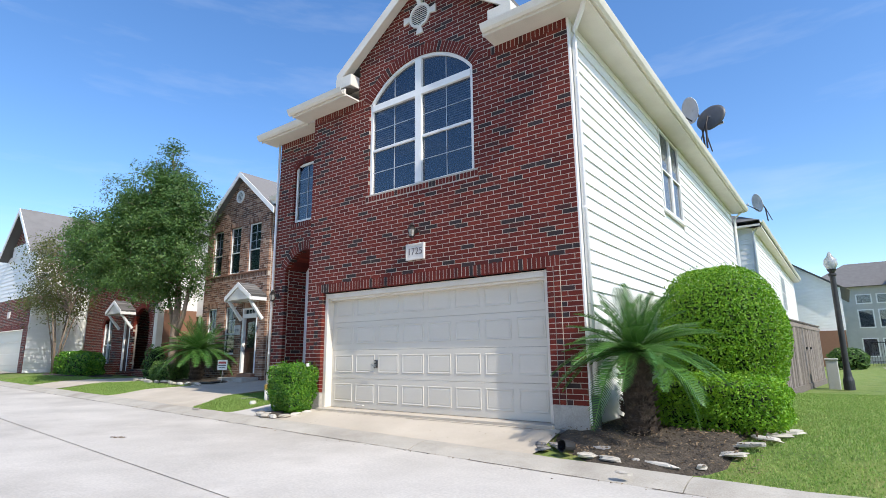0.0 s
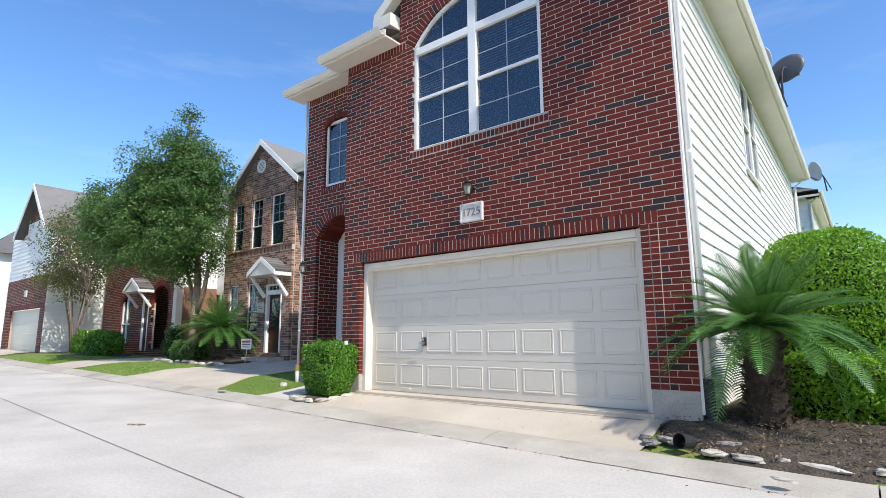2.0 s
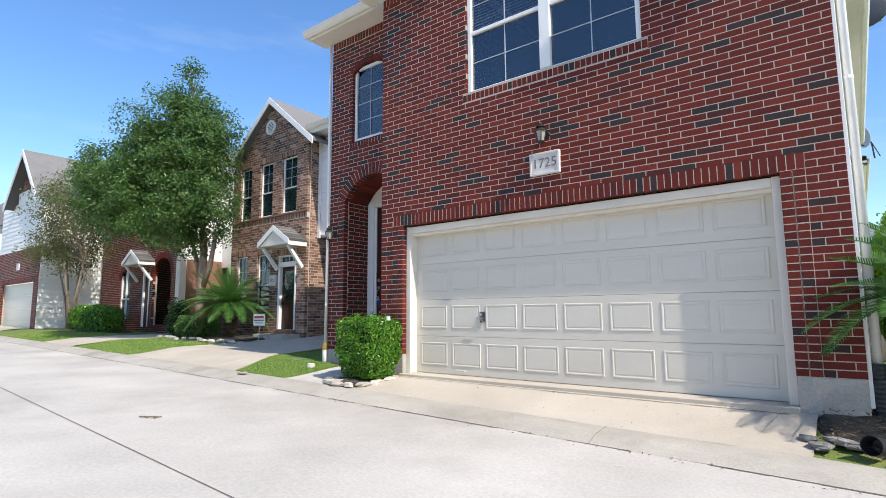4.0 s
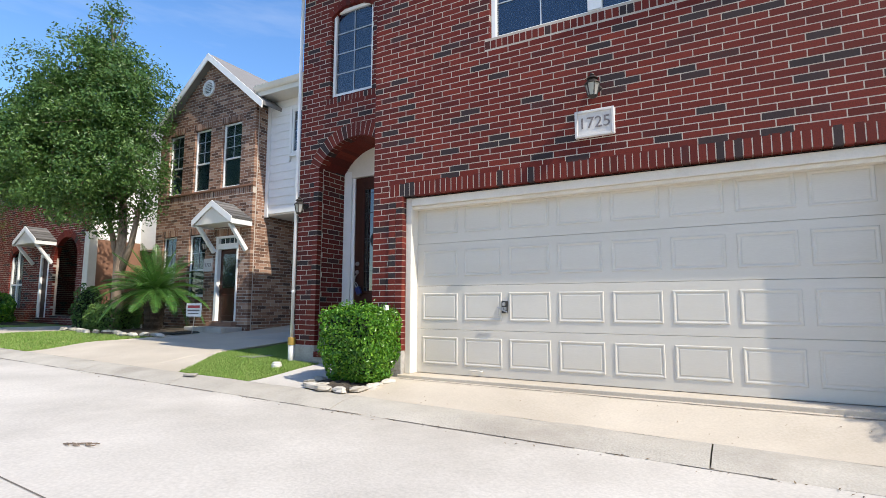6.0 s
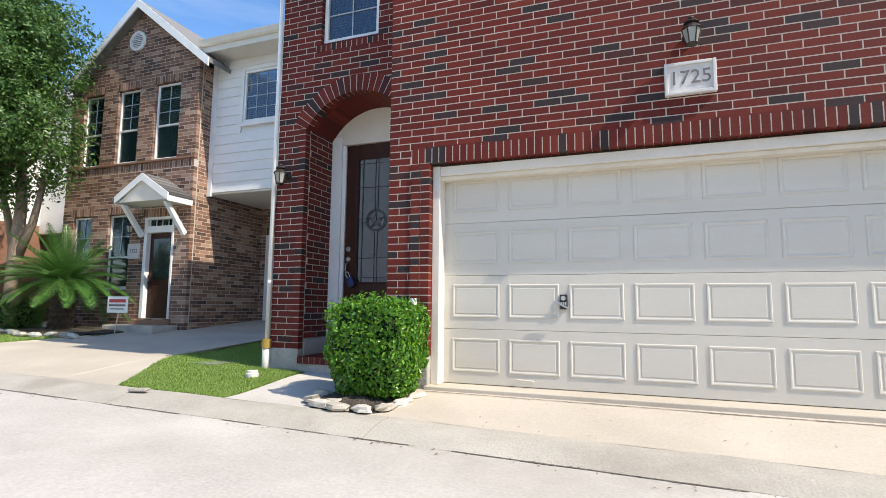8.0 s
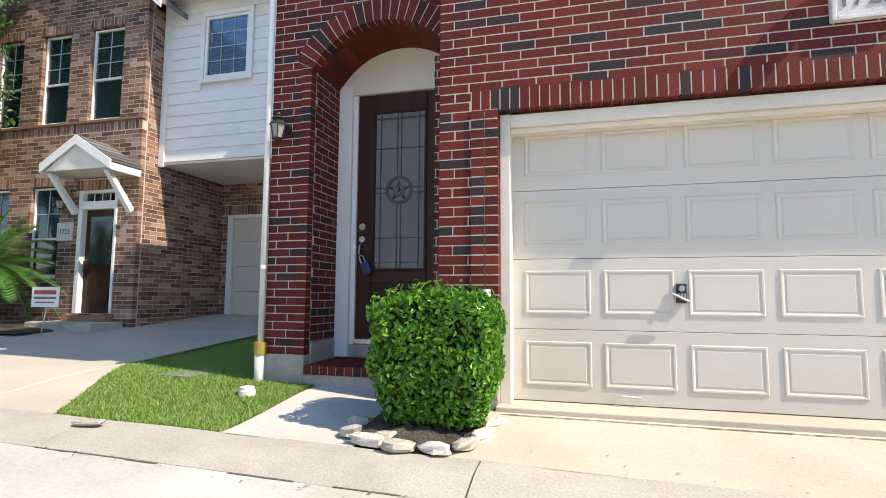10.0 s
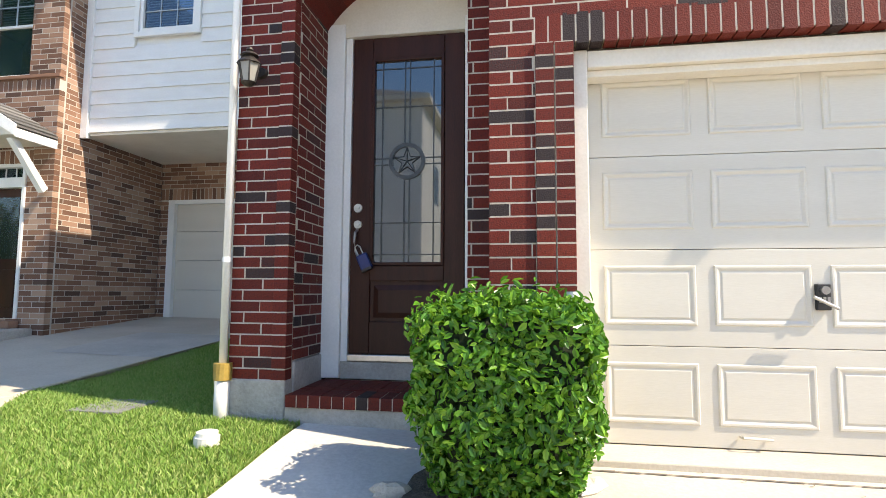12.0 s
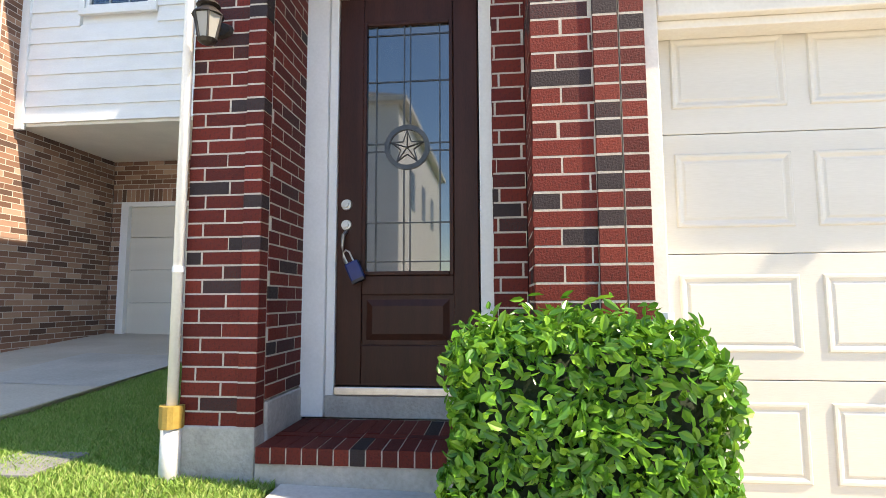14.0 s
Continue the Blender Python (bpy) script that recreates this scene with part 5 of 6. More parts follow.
for i in range(4):
    Geo().box(NR + 0.28, -10.9, 12.01, 12.05, 0.74 + i * 0.505, 1.24 + i * 0.505).make("door_section", M_GARAGE, ng, bevel=0.006)
Geo().box(NR + 0.16, NR + 0.28, 11.93, 12.07, 0.6, 2.8).make("garage_jamb_neighbour", M_WHITE, kind="structure", bevel=0.006)
Geo().box(NR + 0.28, -10.5, 11.94, 12.07, 2.73, 2.8).make("garage_head_neighbour", M_WHITE, kind="structure")
slab("drive_patch", lambda x: (8.9, 10.4), (-13.6, -12.2, 0.1), M_CONCRETE, "pale square patch in the drive", 0.01, 12)
Geo().box(NR, -9.6, 9.75, 10.25, 6.34, 6.37).make("soffit_neighbour", M_TRIM, kind="structure")
gutter_x("gutter", NR + 0.1, -9.7, 9.74, 6.56)
Geo().box(NR + 0.05, -9.7, 9.72, 9.75, 6.32, 6.56).make("fascia_neighbour", M_TRIM, kind="structure")
nr = thing("roof_neighbour", "grey shingled gable roof of the neighbour's house", "roof", kind="structure")
Geo().add([(NR, 9.72, 6.57), (-9.6, 9.72, 6.57), (-9.6, 14.5, 8.6), (NR - 1, 14.5, 8.6)], [(0, 1, 2, 3)]).make("rear_slope", M_ROOF, nr)
nh = 2.12
for s in (-1, 1):
    e = NAP[1] - nh * NAP[2]
    Geo().hexa([(NAP[0], NY - 0.2, NAP[1]), (NAP[0] + s * nh, NY - 0.2, e), (NAP[0] + s * nh, 19, e), (NAP[0], 19, NAP[1])], [(NAP[0], NY - 0.2, NAP[1] + 0.1), (NAP[0] + s * nh, NY - 0.2, e + 0.1), (NAP[0] + s * nh, 19, e + 0.1), (NAP[0], 19, NAP[1] + 0.1)]).make("roof_slope", M_ROOF, nr)
    Geo().hexa([(NAP[0], NY - 0.23, NAP[1] - 0.09), (NAP[0] + s * nh, NY - 0.23, e - 0.09), (NAP[0] + s * nh, NY - 0.2, e - 0.09), (NAP[0], NY - 0.2, NAP[1] - 0.09)], [(NAP[0], NY - 0.23, NAP[1] + 0.1), (NAP[0] + s * nh, NY - 0.23, e + 0.1), (NAP[0] + s * nh, NY - 0.2, e + 0.1), (NAP[0], NY - 0.2, NAP[1] + 0.1)]).make("barge_board", M_WHITE, nr)
nv = thing("round_vent", "small round white louvred vent in the brick gable", "vent")
g = Geo()
for k in range(24):
    p, q = 2 * math.pi * k / 24, 2 * math.pi * (k + 1) / 24
    g.prism([(-16.47 + r * math.cos(t), NY - 0.04, 6.98 + r * math.sin(t)) for r, t in ((0.17, p), (0.17, q), (0.23, q), (0.23, p))], (0, 0.05, 0))
g.make("vent_ring", M_WHITE, nv)
Geo().prism([(-16.47 + 0.17 * math.cos(2 * math.pi * k / 20), NY - 0.01, 6.98 + 0.17 * math.sin(2 * math.pi * k / 20)) for k in range(20)], (0, 0.006, 0)).make("backing", M_BLACK, nv)
for k in range(-3, 4):
    h = math.sqrt(0.17 ** 2 - (k * 0.045) ** 2)
    Geo().box(-16.47 - h, -16.47 + h, NY - 0.035, NY - 0.012, 6.98 + k * 0.045 - 0.008, 6.98 + k * 0.045 + 0.01).make("slat", M_WHITE, nv)
plaque(-16.28, -15.96, 2.08, 2.4, NY, "1723", 0.12, "pale plaque with the number 1723 on brown brick")
lantern(-16.12, NY - 0.002, 2.75, "dark metal wall lantern beside the neighbour's door")
ys = thing("yard_sign", "small white yard sign with red and dark bars on a stake", "sign")
gz = ground_z(-15.25, 8.75)
Geo().tube([(-15.22, 8.8, gz), (-15.14, 8.8, gz + 0.45)], 0.012, 6).make("stake", M_METAL, ys)
Geo().box(-15.42, -14.9, 8.775, 8.785, gz + 0.42, gz + 0.72).make("sign_board", M_WHITE, ys)
Geo().box(-15.37, -14.95, 8.768, 8.774, gz + 0.61, gz + 0.67).make("red_bar", M_RED, ys)
Geo().box(-15.37, -14.95, 8.768, 8.774, gz + 0.54, gz + 0.575).make("dark_bar", M_INK, ys)
Geo().box(-15.34, -14.98, 8.768, 8.774, gz + 0.48, gz + 0.5).make("dark_bar", M_INK, ys)

# ---- third house, red brick with an arch ----
H3Y, H3L, H3R = 9.8, -28.9, -22.0


def h3_spans(z):
    s = [(H3L, H3R)]
    h = arch_gap(z, 2.75, 0.72, 0.66)
    if h and z > 0.9:
        s = cut(s, -23.15 - h, -23.15 + h)
    if 0.8 < z < 2.9:
        s = cut(s, -24.75, -24.15)
    h = arch_gap(z, 2.7, 0.5, 0.42)
    if h and z > 1.1:
        s = cut(s, -26.4 - h, -26.4 + h)
    return s


w3 = brick_wall("wall_third", pose(0, H3Y, 0), h3_spans, 0.6, 6.6, M_BRICK, M_MORTAR, "red brick front with an arched porch", soldiers=((6.3, 6.5, H3L, H3R),))
arch_bricks("arch_brick", None, w3, -23.15, 2.75, 0.72, 0.66, 0.22, M_BRICK)
arch_bricks("arch_brick", None, w3, -26.4, 2.7, 0.5, 0.42, 0.2, M_BRICK)
brick_wall("wall_third_porch", pose(0, 10.9, 0), lambda z: [(-28.5, -22.1)], 0.6, 3.6, M_BRICK, M_MORTAR, "red brick porch back")
Geo().box(H3L, H3R, H3Y - 0.02, H3Y + 0.15, 0.2, 0.61).make("plinth_third", M_PLINTH, kind="structure")
Geo().box(H3R - 0.15, H3R, H3Y + 0.17, 18, 3.3, 6.6).make("wall_third_side", M_SIDING, kind="structure", label="white upper side wall")
Geo().box(H3R - 0.15, H3R - 0.002, H3Y + 0.17, 18, 0.3, 3.3).make("wall_third_low", M_BRICK_NB, kind="structure")
Geo().box(H3R, NL, 11.5, 11.6, 3.1, 6.4).make("wall_gap", M_SIDING, kind="structure", label="white siding above a carport")
Geo().box(H3R, NL, 13.5, 13.6, 0.3, 3.1).make("wall_gap_back", M_BRICK_NB, kind="structure")
Geo().box(H3R, NL, 11.5, 13.6, 3.06, 3.1).make("carport_ceiling_third", M_TRIM, kind="structure")
Geo().box(H3R + 0.02, H3R + 0.3, H3Y - 0.05, H3Y + 0.2, 0.4, 3.5).make("carport_post", M_TRIM, label="cream square carport post beside brick", category="post", bevel=0.01)
w = thing("arched_side_window", "white-framed arched window in red brick", "window")
Geo().box(-26.88, -26.8, H3Y + 0.05, H3Y + 0.1, 1.12, 2.9).box(-26.0, -25.92, H3Y + 0.05, H3Y + 0.1, 1.12, 2.9).box(-26.44, -26.36, H3Y + 0.045, H3Y + 0.1, 1.12, 3.1).box(-26.8, -26.0, H3Y + 0.051, H3Y + 0.1, 1.9, 1.96).make("window_frame", M_WHITE, w)
Geo().box(-26.9, -25.9, H3Y + 0.1, H3Y + 0.106, 1.1, 3.12).make("pane", M_GREENGLASS, w)
d3 = thing("third_door", "dark front door in a white frame", "door")
Geo().box(-24.75, -24.66, H3Y, H3Y + 0.1, 0.75, 2.9).box(-24.24, -24.15, H3Y, H3Y + 0.1, 0.75, 2.9).box(-24.66, -24.24, H3Y, H3Y + 0.1, 2.8, 2.9).make("door_frame", M_WHITE, d3)
Geo().box(-24.66, -24.24, H3Y + 0.06, H3Y + 0.1, 0.75, 2.8).make("door_leaf", M_WOOD, d3)
canopy(thing("door_canopy", "small shingled gable canopy on white brackets, red brick behind", "canopy"), -24.5, 9.2, H3Y - 0.012, 3.3, 3.75, 0.75)
r3 = thing("roof_third", "grey shingled roof of the third house", "roof", kind="structure")
Geo().add([(H3L - 0.3, 9.4, 6.6), (H3R + 0.4, 9.4, 6.6), (H3R + 0.4, 19, 6.6), (H3L - 0.3, 19, 6.6), (-25.4, 11.5, 8.8), (-25.4, 17, 8.8)], [(0, 1, 4), (1, 2, 5, 4), (2, 3, 5), (3, 0, 4, 5), (3, 2, 1, 0)]).make("hip_roof", M_ROOF, r3)

# ---- far house with its garage ----
H4Y, H4R, H4L = 7.6, -29.3, -35.5


def h4_spans(z):
    s = [(H4L, H4R)]
    if z < 2.7:
        s = cut(s, -34.6, -29.9)
    return s


brick_wall("wall_far", pose(0, H4Y, 0), h4_spans, 0.5, 4.2, M_BRICK, M_MORTAR, "red brick lower front of the far house", soldiers=((2.7, 2.9, H4L, H4R),))
siding("siding_far_front", "x", H4L, H4R, 4.2, 6.4, H4Y + 0.02, -1, label="white siding on the far house's upper front")
g4 = thing("far_garage_door", "white garage door of the far house, closed", "garage door")
for i in range(4):
    Geo().box(-34.55, -29.95, H4Y + 0.15, H4Y + 0.2, 0.5 + i * 0.55, 1.04 + i * 0.55).make("door_section", M_GARAGE, g4, bevel=0.008)
siding("siding_far", "y", H4Y + 0.02, 15, 0.75, 6.3, H4R, 1, label="white lapped siding on the far house's side")
Geo().box(H4L, H4R - 0.03, 14.9, 15, 0.3, 6.3).make("wall_far_back", M_SIDING, kind="structure")
Geo().box(H4R - 0.12, H4R - 0.03, H4Y + 0.16, 15, 0.2, 6.3).make("wall_far_side", M_SIDING, kind="structure")
r4 = thing("roof_far", "steep grey shingled roof with a red brick gable", "roof", kind="structure")
ap4, rz4 = -31.4, 8.5
for s in (-1, 1):
    Geo().hexa([(ap4, 7.2, rz4), (ap4 + s * 2.35, 7.2, 6.2), (ap4 + s * 2.35, 15, 6.2), (ap4, 15, rz4)], [(ap4, 7.2, rz4 + 0.12), (ap4 + s * 2.35, 7.2, 6.32), (ap4 + s * 2.35, 15, 6.32), (ap4, 15, rz4 + 0.12)]).make("roof_slope", M_ROOF, r4)
    Geo().hexa([(ap4, 7.16, rz4 - 0.12), (ap4 + s * 2.35, 7.16, 6.08), (ap4 + s * 2.35, 7.2, 6.08), (ap4, 7.2, rz4 - 0.12)], [(ap4, 7.16, rz4 + 0.12), (ap4 + s * 2.35, 7.16, 6.32), (ap4 + s * 2.35, 7.2, 6.32), (ap4, 7.2, rz4 + 0.12)]).make("barge_board", M_WHITE, r4)
brick_wall("wall_far_gable", pose(0, H4Y, 0), lambda z: [(ap4 - (rz4 - z) * 0.95, ap4 + (rz4 - z) * 0.95)] if z < rz4 - 0.1 else [], 6.9, 8.4, M_BRICK, M_MORTAR, "red brick gable of the far house")
Geo().box(ap4 - 1.6, ap4 + 1.6, H4Y - 0.03, H4Y + 0.16, 6.35, 6.9).make("gable_board", M_WHITE, kind="structure")
Geo().box(ap4 - 0.1, ap4 + 0.1, H4Y - 0.04, H4Y, 7.4, 7.9).make("gable_keystone", M_WHITE, label="white vent trim on a brick gable", category="vent")
Geo().box(-32.4, -32.05, H4Y - 0.04, H4Y, 3.3, 3.6).make("far_plaque", M_PLAQUE, label="pale number plaque on red brick", category="plaque")
Geo().box(-46, -38, 7.2, 15, 0.2, 6.0).make("wall_last_house", M_SIDING, kind="structure", label="plain white wall of the last house")
Geo().add([(-46.4, 6.9, 6.0), (-37.6, 6.9, 6.0), (-37.6, 15, 6.0), (-46.4, 15, 6.0), (-42, 9, 8), (-42, 13, 8)], [(0, 1, 4), (1, 2, 5, 4), (2, 3, 5), (3, 0, 4, 5), (3, 2, 1, 0)]).make("roof_last", M_ROOF, kind="structure")

# ---- rear houses ----
siding("siding_rear", "y", 24.4, 46, 0.5, 6.4, -2.35, 1, label="white lapped siding on the rear house")
siding("siding_rear_front", "x", -8, -2.37, 2.2, 6.4, 24.4, -1, label="shaded lapped siding on the rear house's end")
Geo().box(-8, -2.4, 24.45, 46, 0.3, 6.4).make("wall_rear", M_SIDING, kind="structure")
gutter_y("gutter", 24.0, 46.4, -1.98, 6.66)
Geo().box(-2.4, -1.98, 24.0, 46.4, 6.42, 6.5).make("soffit_rear", M_TRIM, kind="structure")
Geo().box(-8.4, -1.98, 23.98, 24.4, 6.42, 6.5).make("soffit_rear_front", M_TRIM, kind="structure")
Geo().add([(-8.4, 23.98, 6.66), (-1.98, 23.98, 6.66), (-1.98, 46.4, 6.66), (-8.4, 46.4, 6.66), (-5.2, 27.5, 8.4), (-5.2, 43, 8.4)], [(0, 1, 4), (1, 2, 5, 4), (2, 3, 5), (3, 0, 4, 5), (3, 2, 1, 0)]).make("roof_rear", M_ROOF, kind="structure")
downspout("downspout", [(-2.0, 24.2, 6.5), (-2.3, 24.35, 6.2), (-2.3, 24.35, 0.4)], "white downspout on the rear house", 0.05)
rw = thing("rear_window", "white double sash window on the rear house", "window")
for y0, y1 in ((34.6, 35.7), (35.75, 36.9)):
    Geo().box(-2.34, -2.29, y0, y1, 3.7, 5.7).make("window_frame", M_WHITE, rw)
    Geo().box(-2.292, -2.285, y0 + 0.08, y1 - 0.08, 3.78, 4.65).make("pane", M_GLASS, rw)
    Geo().box(-2.292, -2.285, y0 + 0.08, y1 - 0.08, 4.73, 5.62).make("pane", M_GLASS, rw)
siding("siding_gable_house", "x", -6, 0.35, 2.9, 6.0, 48, -1, label="pale shaded siding on a gable end")
Geo().prism([(-6, 48.0, 6.0), (0.35, 48.0, 6.0), (-2.8, 48.0, 8.2)], (0, 0.1, 0)).make("gable_end", M_SIDING, kind="structure")
Geo().box(-6, 0.3, 48.03, 60, 0.2, 6.0).make("wall_gable_house", M_SIDING, kind="structure")
Geo().box(-1.6, 0.3, 47.8, 48.02, 0.2, 2.9).make("wall_gable_low", M_BRICK_NB, kind="structure")
Geo().add([(-2.8, 47.6, 8.3), (0.9, 47.6, 5.75), (0.9, 60, 5.75), (-2.8, 60, 8.3)], [(0, 1, 2, 3)]).make("roof_gable_house", M_ROOF, kind="structure")
fb = thing("apartment_building", "grey stucco building with shingled roof in the distance", "building")
Geo().box(-2, 14, 62, 72, 0.2, 7.4).make("wall", M_STUCCO, fb)
Geo().box(5.0, 14, 60.5, 62, 0.2, 8.6).make("wing", M_STUCCO, fb)
Geo().add([(-3, 61.4, 7.3), (15, 61.4, 7.3), (15, 73, 7.3), (-3, 73, 7.3), (1, 66, 10), (11, 66, 10)], [(0, 1, 5, 4), (1, 2, 5), (2, 3, 4, 5), (3, 0, 4), (3, 2, 1, 0)]).make("roof", M_ROOF, fb)
Geo().add([(4.5, 60, 8.5), (15, 60, 8.5), (15, 66, 8.5), (4.5, 66, 8.5), (7.5, 63, 10.4), (14, 63, 10.4)], [(0, 1, 5, 4), (1, 2, 5), (2, 3, 4, 5), (3, 0, 4), (3, 2, 1, 0)]).make("wing_roof", M_ROOF, fb)
for x0 in (1.4, 2.9, 6.0, 8.0):
    for z0, z1 in ((0.9, 2.6), (3.5, 5.2), (5.7, 6.6)):
        y = 62 if x0 < 4 else 60.5
        wn_ = Geo().box(x0, x0 + 1.2, y - 0.06, y, z0, z1).make("window", M_WHITE, fb)
        Geo().box(x0 + 0.1, x0 + 1.1, y - 0.08, y - 0.06, z0 + 0.1, z1 - 0.1).make("pane", M_GLASS, wn_)
car = thing("parked_car", "white parked car far behind the railing", "car")
Geo().hexa([(2.6, 52, 0.6), (4.9, 52, 0.6), (4.9, 56.4, 0.6), (2.6, 56.4, 0.6)], [(2.6, 52, 1.15), (4.9, 52, 1.15), (4.9, 56.4, 1.15), (2.6, 56.4, 1.15)]).make("body", M_WHITE, car, bevel=0.15)
Geo().hexa([(2.75, 52.8, 1.15), (4.75, 52.8, 1.15), (4.75, 55.8, 1.15), (2.75, 55.8, 1.15)], [(2.95, 53.4, 1.65), (4.55, 53.4, 1.65), (4.55, 55.2, 1.65), (2.95, 55.2, 1.65)]).make("cabin", M_GLASS, car, bevel=0.08)
for x in (2.7, 4.8):
    for y in (52.9, 55.5):
        Geo().tube([(x - 0.1, y, 0.65), (x + 0.1, y, 0.65)], 0.32, 14).make("wheel", M_BLACK, car)
rl = thing("iron_railing", "black iron railing in the distance", "railing")
for z in (0.6, 2.0):
    Geo().box(1.6, 9, 50, 50.05, z, z + 0.06).make("rail", M_BLACK, rl)
for k in range(50):
    Geo().box(1.6 + k * 0.15, 1.62 + k * 0.15, 50.0, 50.03, 0.34, 2.15).make("baluster", M_BLACK, rl)

# wooden fence
fn = thing("wooden_fence", "weathered grey-brown board fence with a gate latch", "fence")
fa, fbv = Vector((-1.15, 13.4, 0)), Vector((-0.5, 21.9, 0))
ang = math.degrees(math.atan2(fbv.y - fa.y, fbv.x - fa.x))
nb_ = 58
for k in range(nb_):
    h = 1.83 + random.uniform(-0.02, 0.02)
    b = Geo().box(0.004, 0.142, -0.02 + random.uniform(-0.004, 0.004), 0.0, 0.12, h).make("board", M_FENCE, fn)
    b.matrix_local = Matrix.Translation(fa + (fbv - fa) * (k / nb_)) @ pose(0, 0, 0.34, 0, 0, ang)
rail_m = Matrix.Translation(fa) @ pose(0, 0, 0.34, 0, 0, ang)
Geo().box(0, 8.6, -0.045, 0.03, 1.84, 1.88).make("cap_rail", M_FENCE, fn).matrix_local = rail_m
Geo().box(0, 8.6, -0.04, -0.022, 1.7, 1.8).make("top_rail", M_FENCE, fn).matrix_local = rail_m
Geo().box(0, 8.6, -0.05, 0.02, -0.05, 0.14).make("kick_board", M_FENCE, fn).matrix_local = rail_m
for u in (5.1, 5.9):
    Geo().box(u, u + 0.14, -0.06, -0.021, 1.1, 1.16).make("latch", M_BLACK, fn).matrix_local = rail_m
gb = Geo().box(-2.6, -1.15, 13.36, 13.4, 0.35, 2.15).make("fence_return", M_FENCE, label="short weathered board fence meeting the house wall", category="fence")


def street_lamp(x, y, h, label):
    L = thing("street_lamp", label, "street lamp", group="street lamps")
    z = ground_z(x, y)
    Geo().lathe((x, y, z), [(0.13, 0), (0.13, 0.25), (0.1, 0.35), (0.075, 0.6), (0.07, h - 0.45), (0.1, h - 0.43), (0.1, h - 0.38), (0.06, h - 0.36), (0.11, h - 0.26), (0.13, h - 0.25)], 16).make("pole", M_BLACK, L)
    Geo().lathe((x, y, z + h - 0.25), [(0.1, 0), (0.17, 0.14), (0.15, 0.28), (0.07, 0.38), (0.05, 0.44), (0.02, 0.5)], 16).make("globe", M_LAMPGLASS, L, smooth=True)


street_lamp(0.14, 18.0, 3.55, "black street lamp post with a clear acorn globe")
street_lamp(4.35, 44, 3.5, "black street lamp with a white globe, far off")
ut = thing("utility_box", "grey-green utility pedestal in the lawn", "utility box")
Geo().box(-0.33, -0.05, 18.4, 18.68, 0.3, 1.12).make("pedestal", M_STUCCO, ut, bevel=0.02)
Geo().box(-0.35, -0.03, 18.38, 18.7, 1.12, 1.17).make("lid", M_STUCCO, ut, bevel=0.01)
slab("path_right", lambda x: (15.5, 44), (1.9, 3.0, 0.5), M_CONCRETE, "pale concrete footpath across the lawn", 0.02, 6)

# ---- house across the lane, seen in the glass only ----
op = thing("opposite_house", "white sided house across the lane", "house")
Geo().box(-22, -12.6, -24.0, -9.5, 0.1, 9.2).make("wall", M_SIDING, op)
for k in range(40):
    Geo().box(-12.6, -12.585, -24.0, -9.5, 0.5 + k * 0.21, 0.69 + k * 0.21).make("siding_board", M_SIDING, op)
Geo().box(-22.4, -12.2, -24.4, -9.1, 9.2, 9.4).make("eave", M_TRIM, op)
Geo().add([(-22.4, -9.1, 9.4), (-12.2, -9.1, 9.4), (-12.2, -24.4, 9.4), (-22.4, -24.4, 9.4), (-17.3, -13, 11.5), (-17.3, -20, 11.5)], [(0, 1, 4), (1, 2, 5, 4), (2, 3, 5), (3, 0, 4, 5), (3, 2, 1, 0)]).make("roof", M_ROOF, op)
for y in (-20.5, -17.0, -13.5):
    Geo().box(-12.58, -12.56, y, y + 1.2, 5.4, 7.2).make("window", M_GLASS, op)
ow = thing("opposite_brick_house", "red brick house across the lane", "house")
Geo().box(-3, 9, -20.0, -11.5, 0.1, 6.3).make("wall", M_BRICK, ow)
Geo().prism([(-3.4, -11.1, 6.3), (9.4, -11.1, 6.3), (3, -11.1, 9.6)], (0, -9.5, 0)).make("roof", M_ROOF, ow)


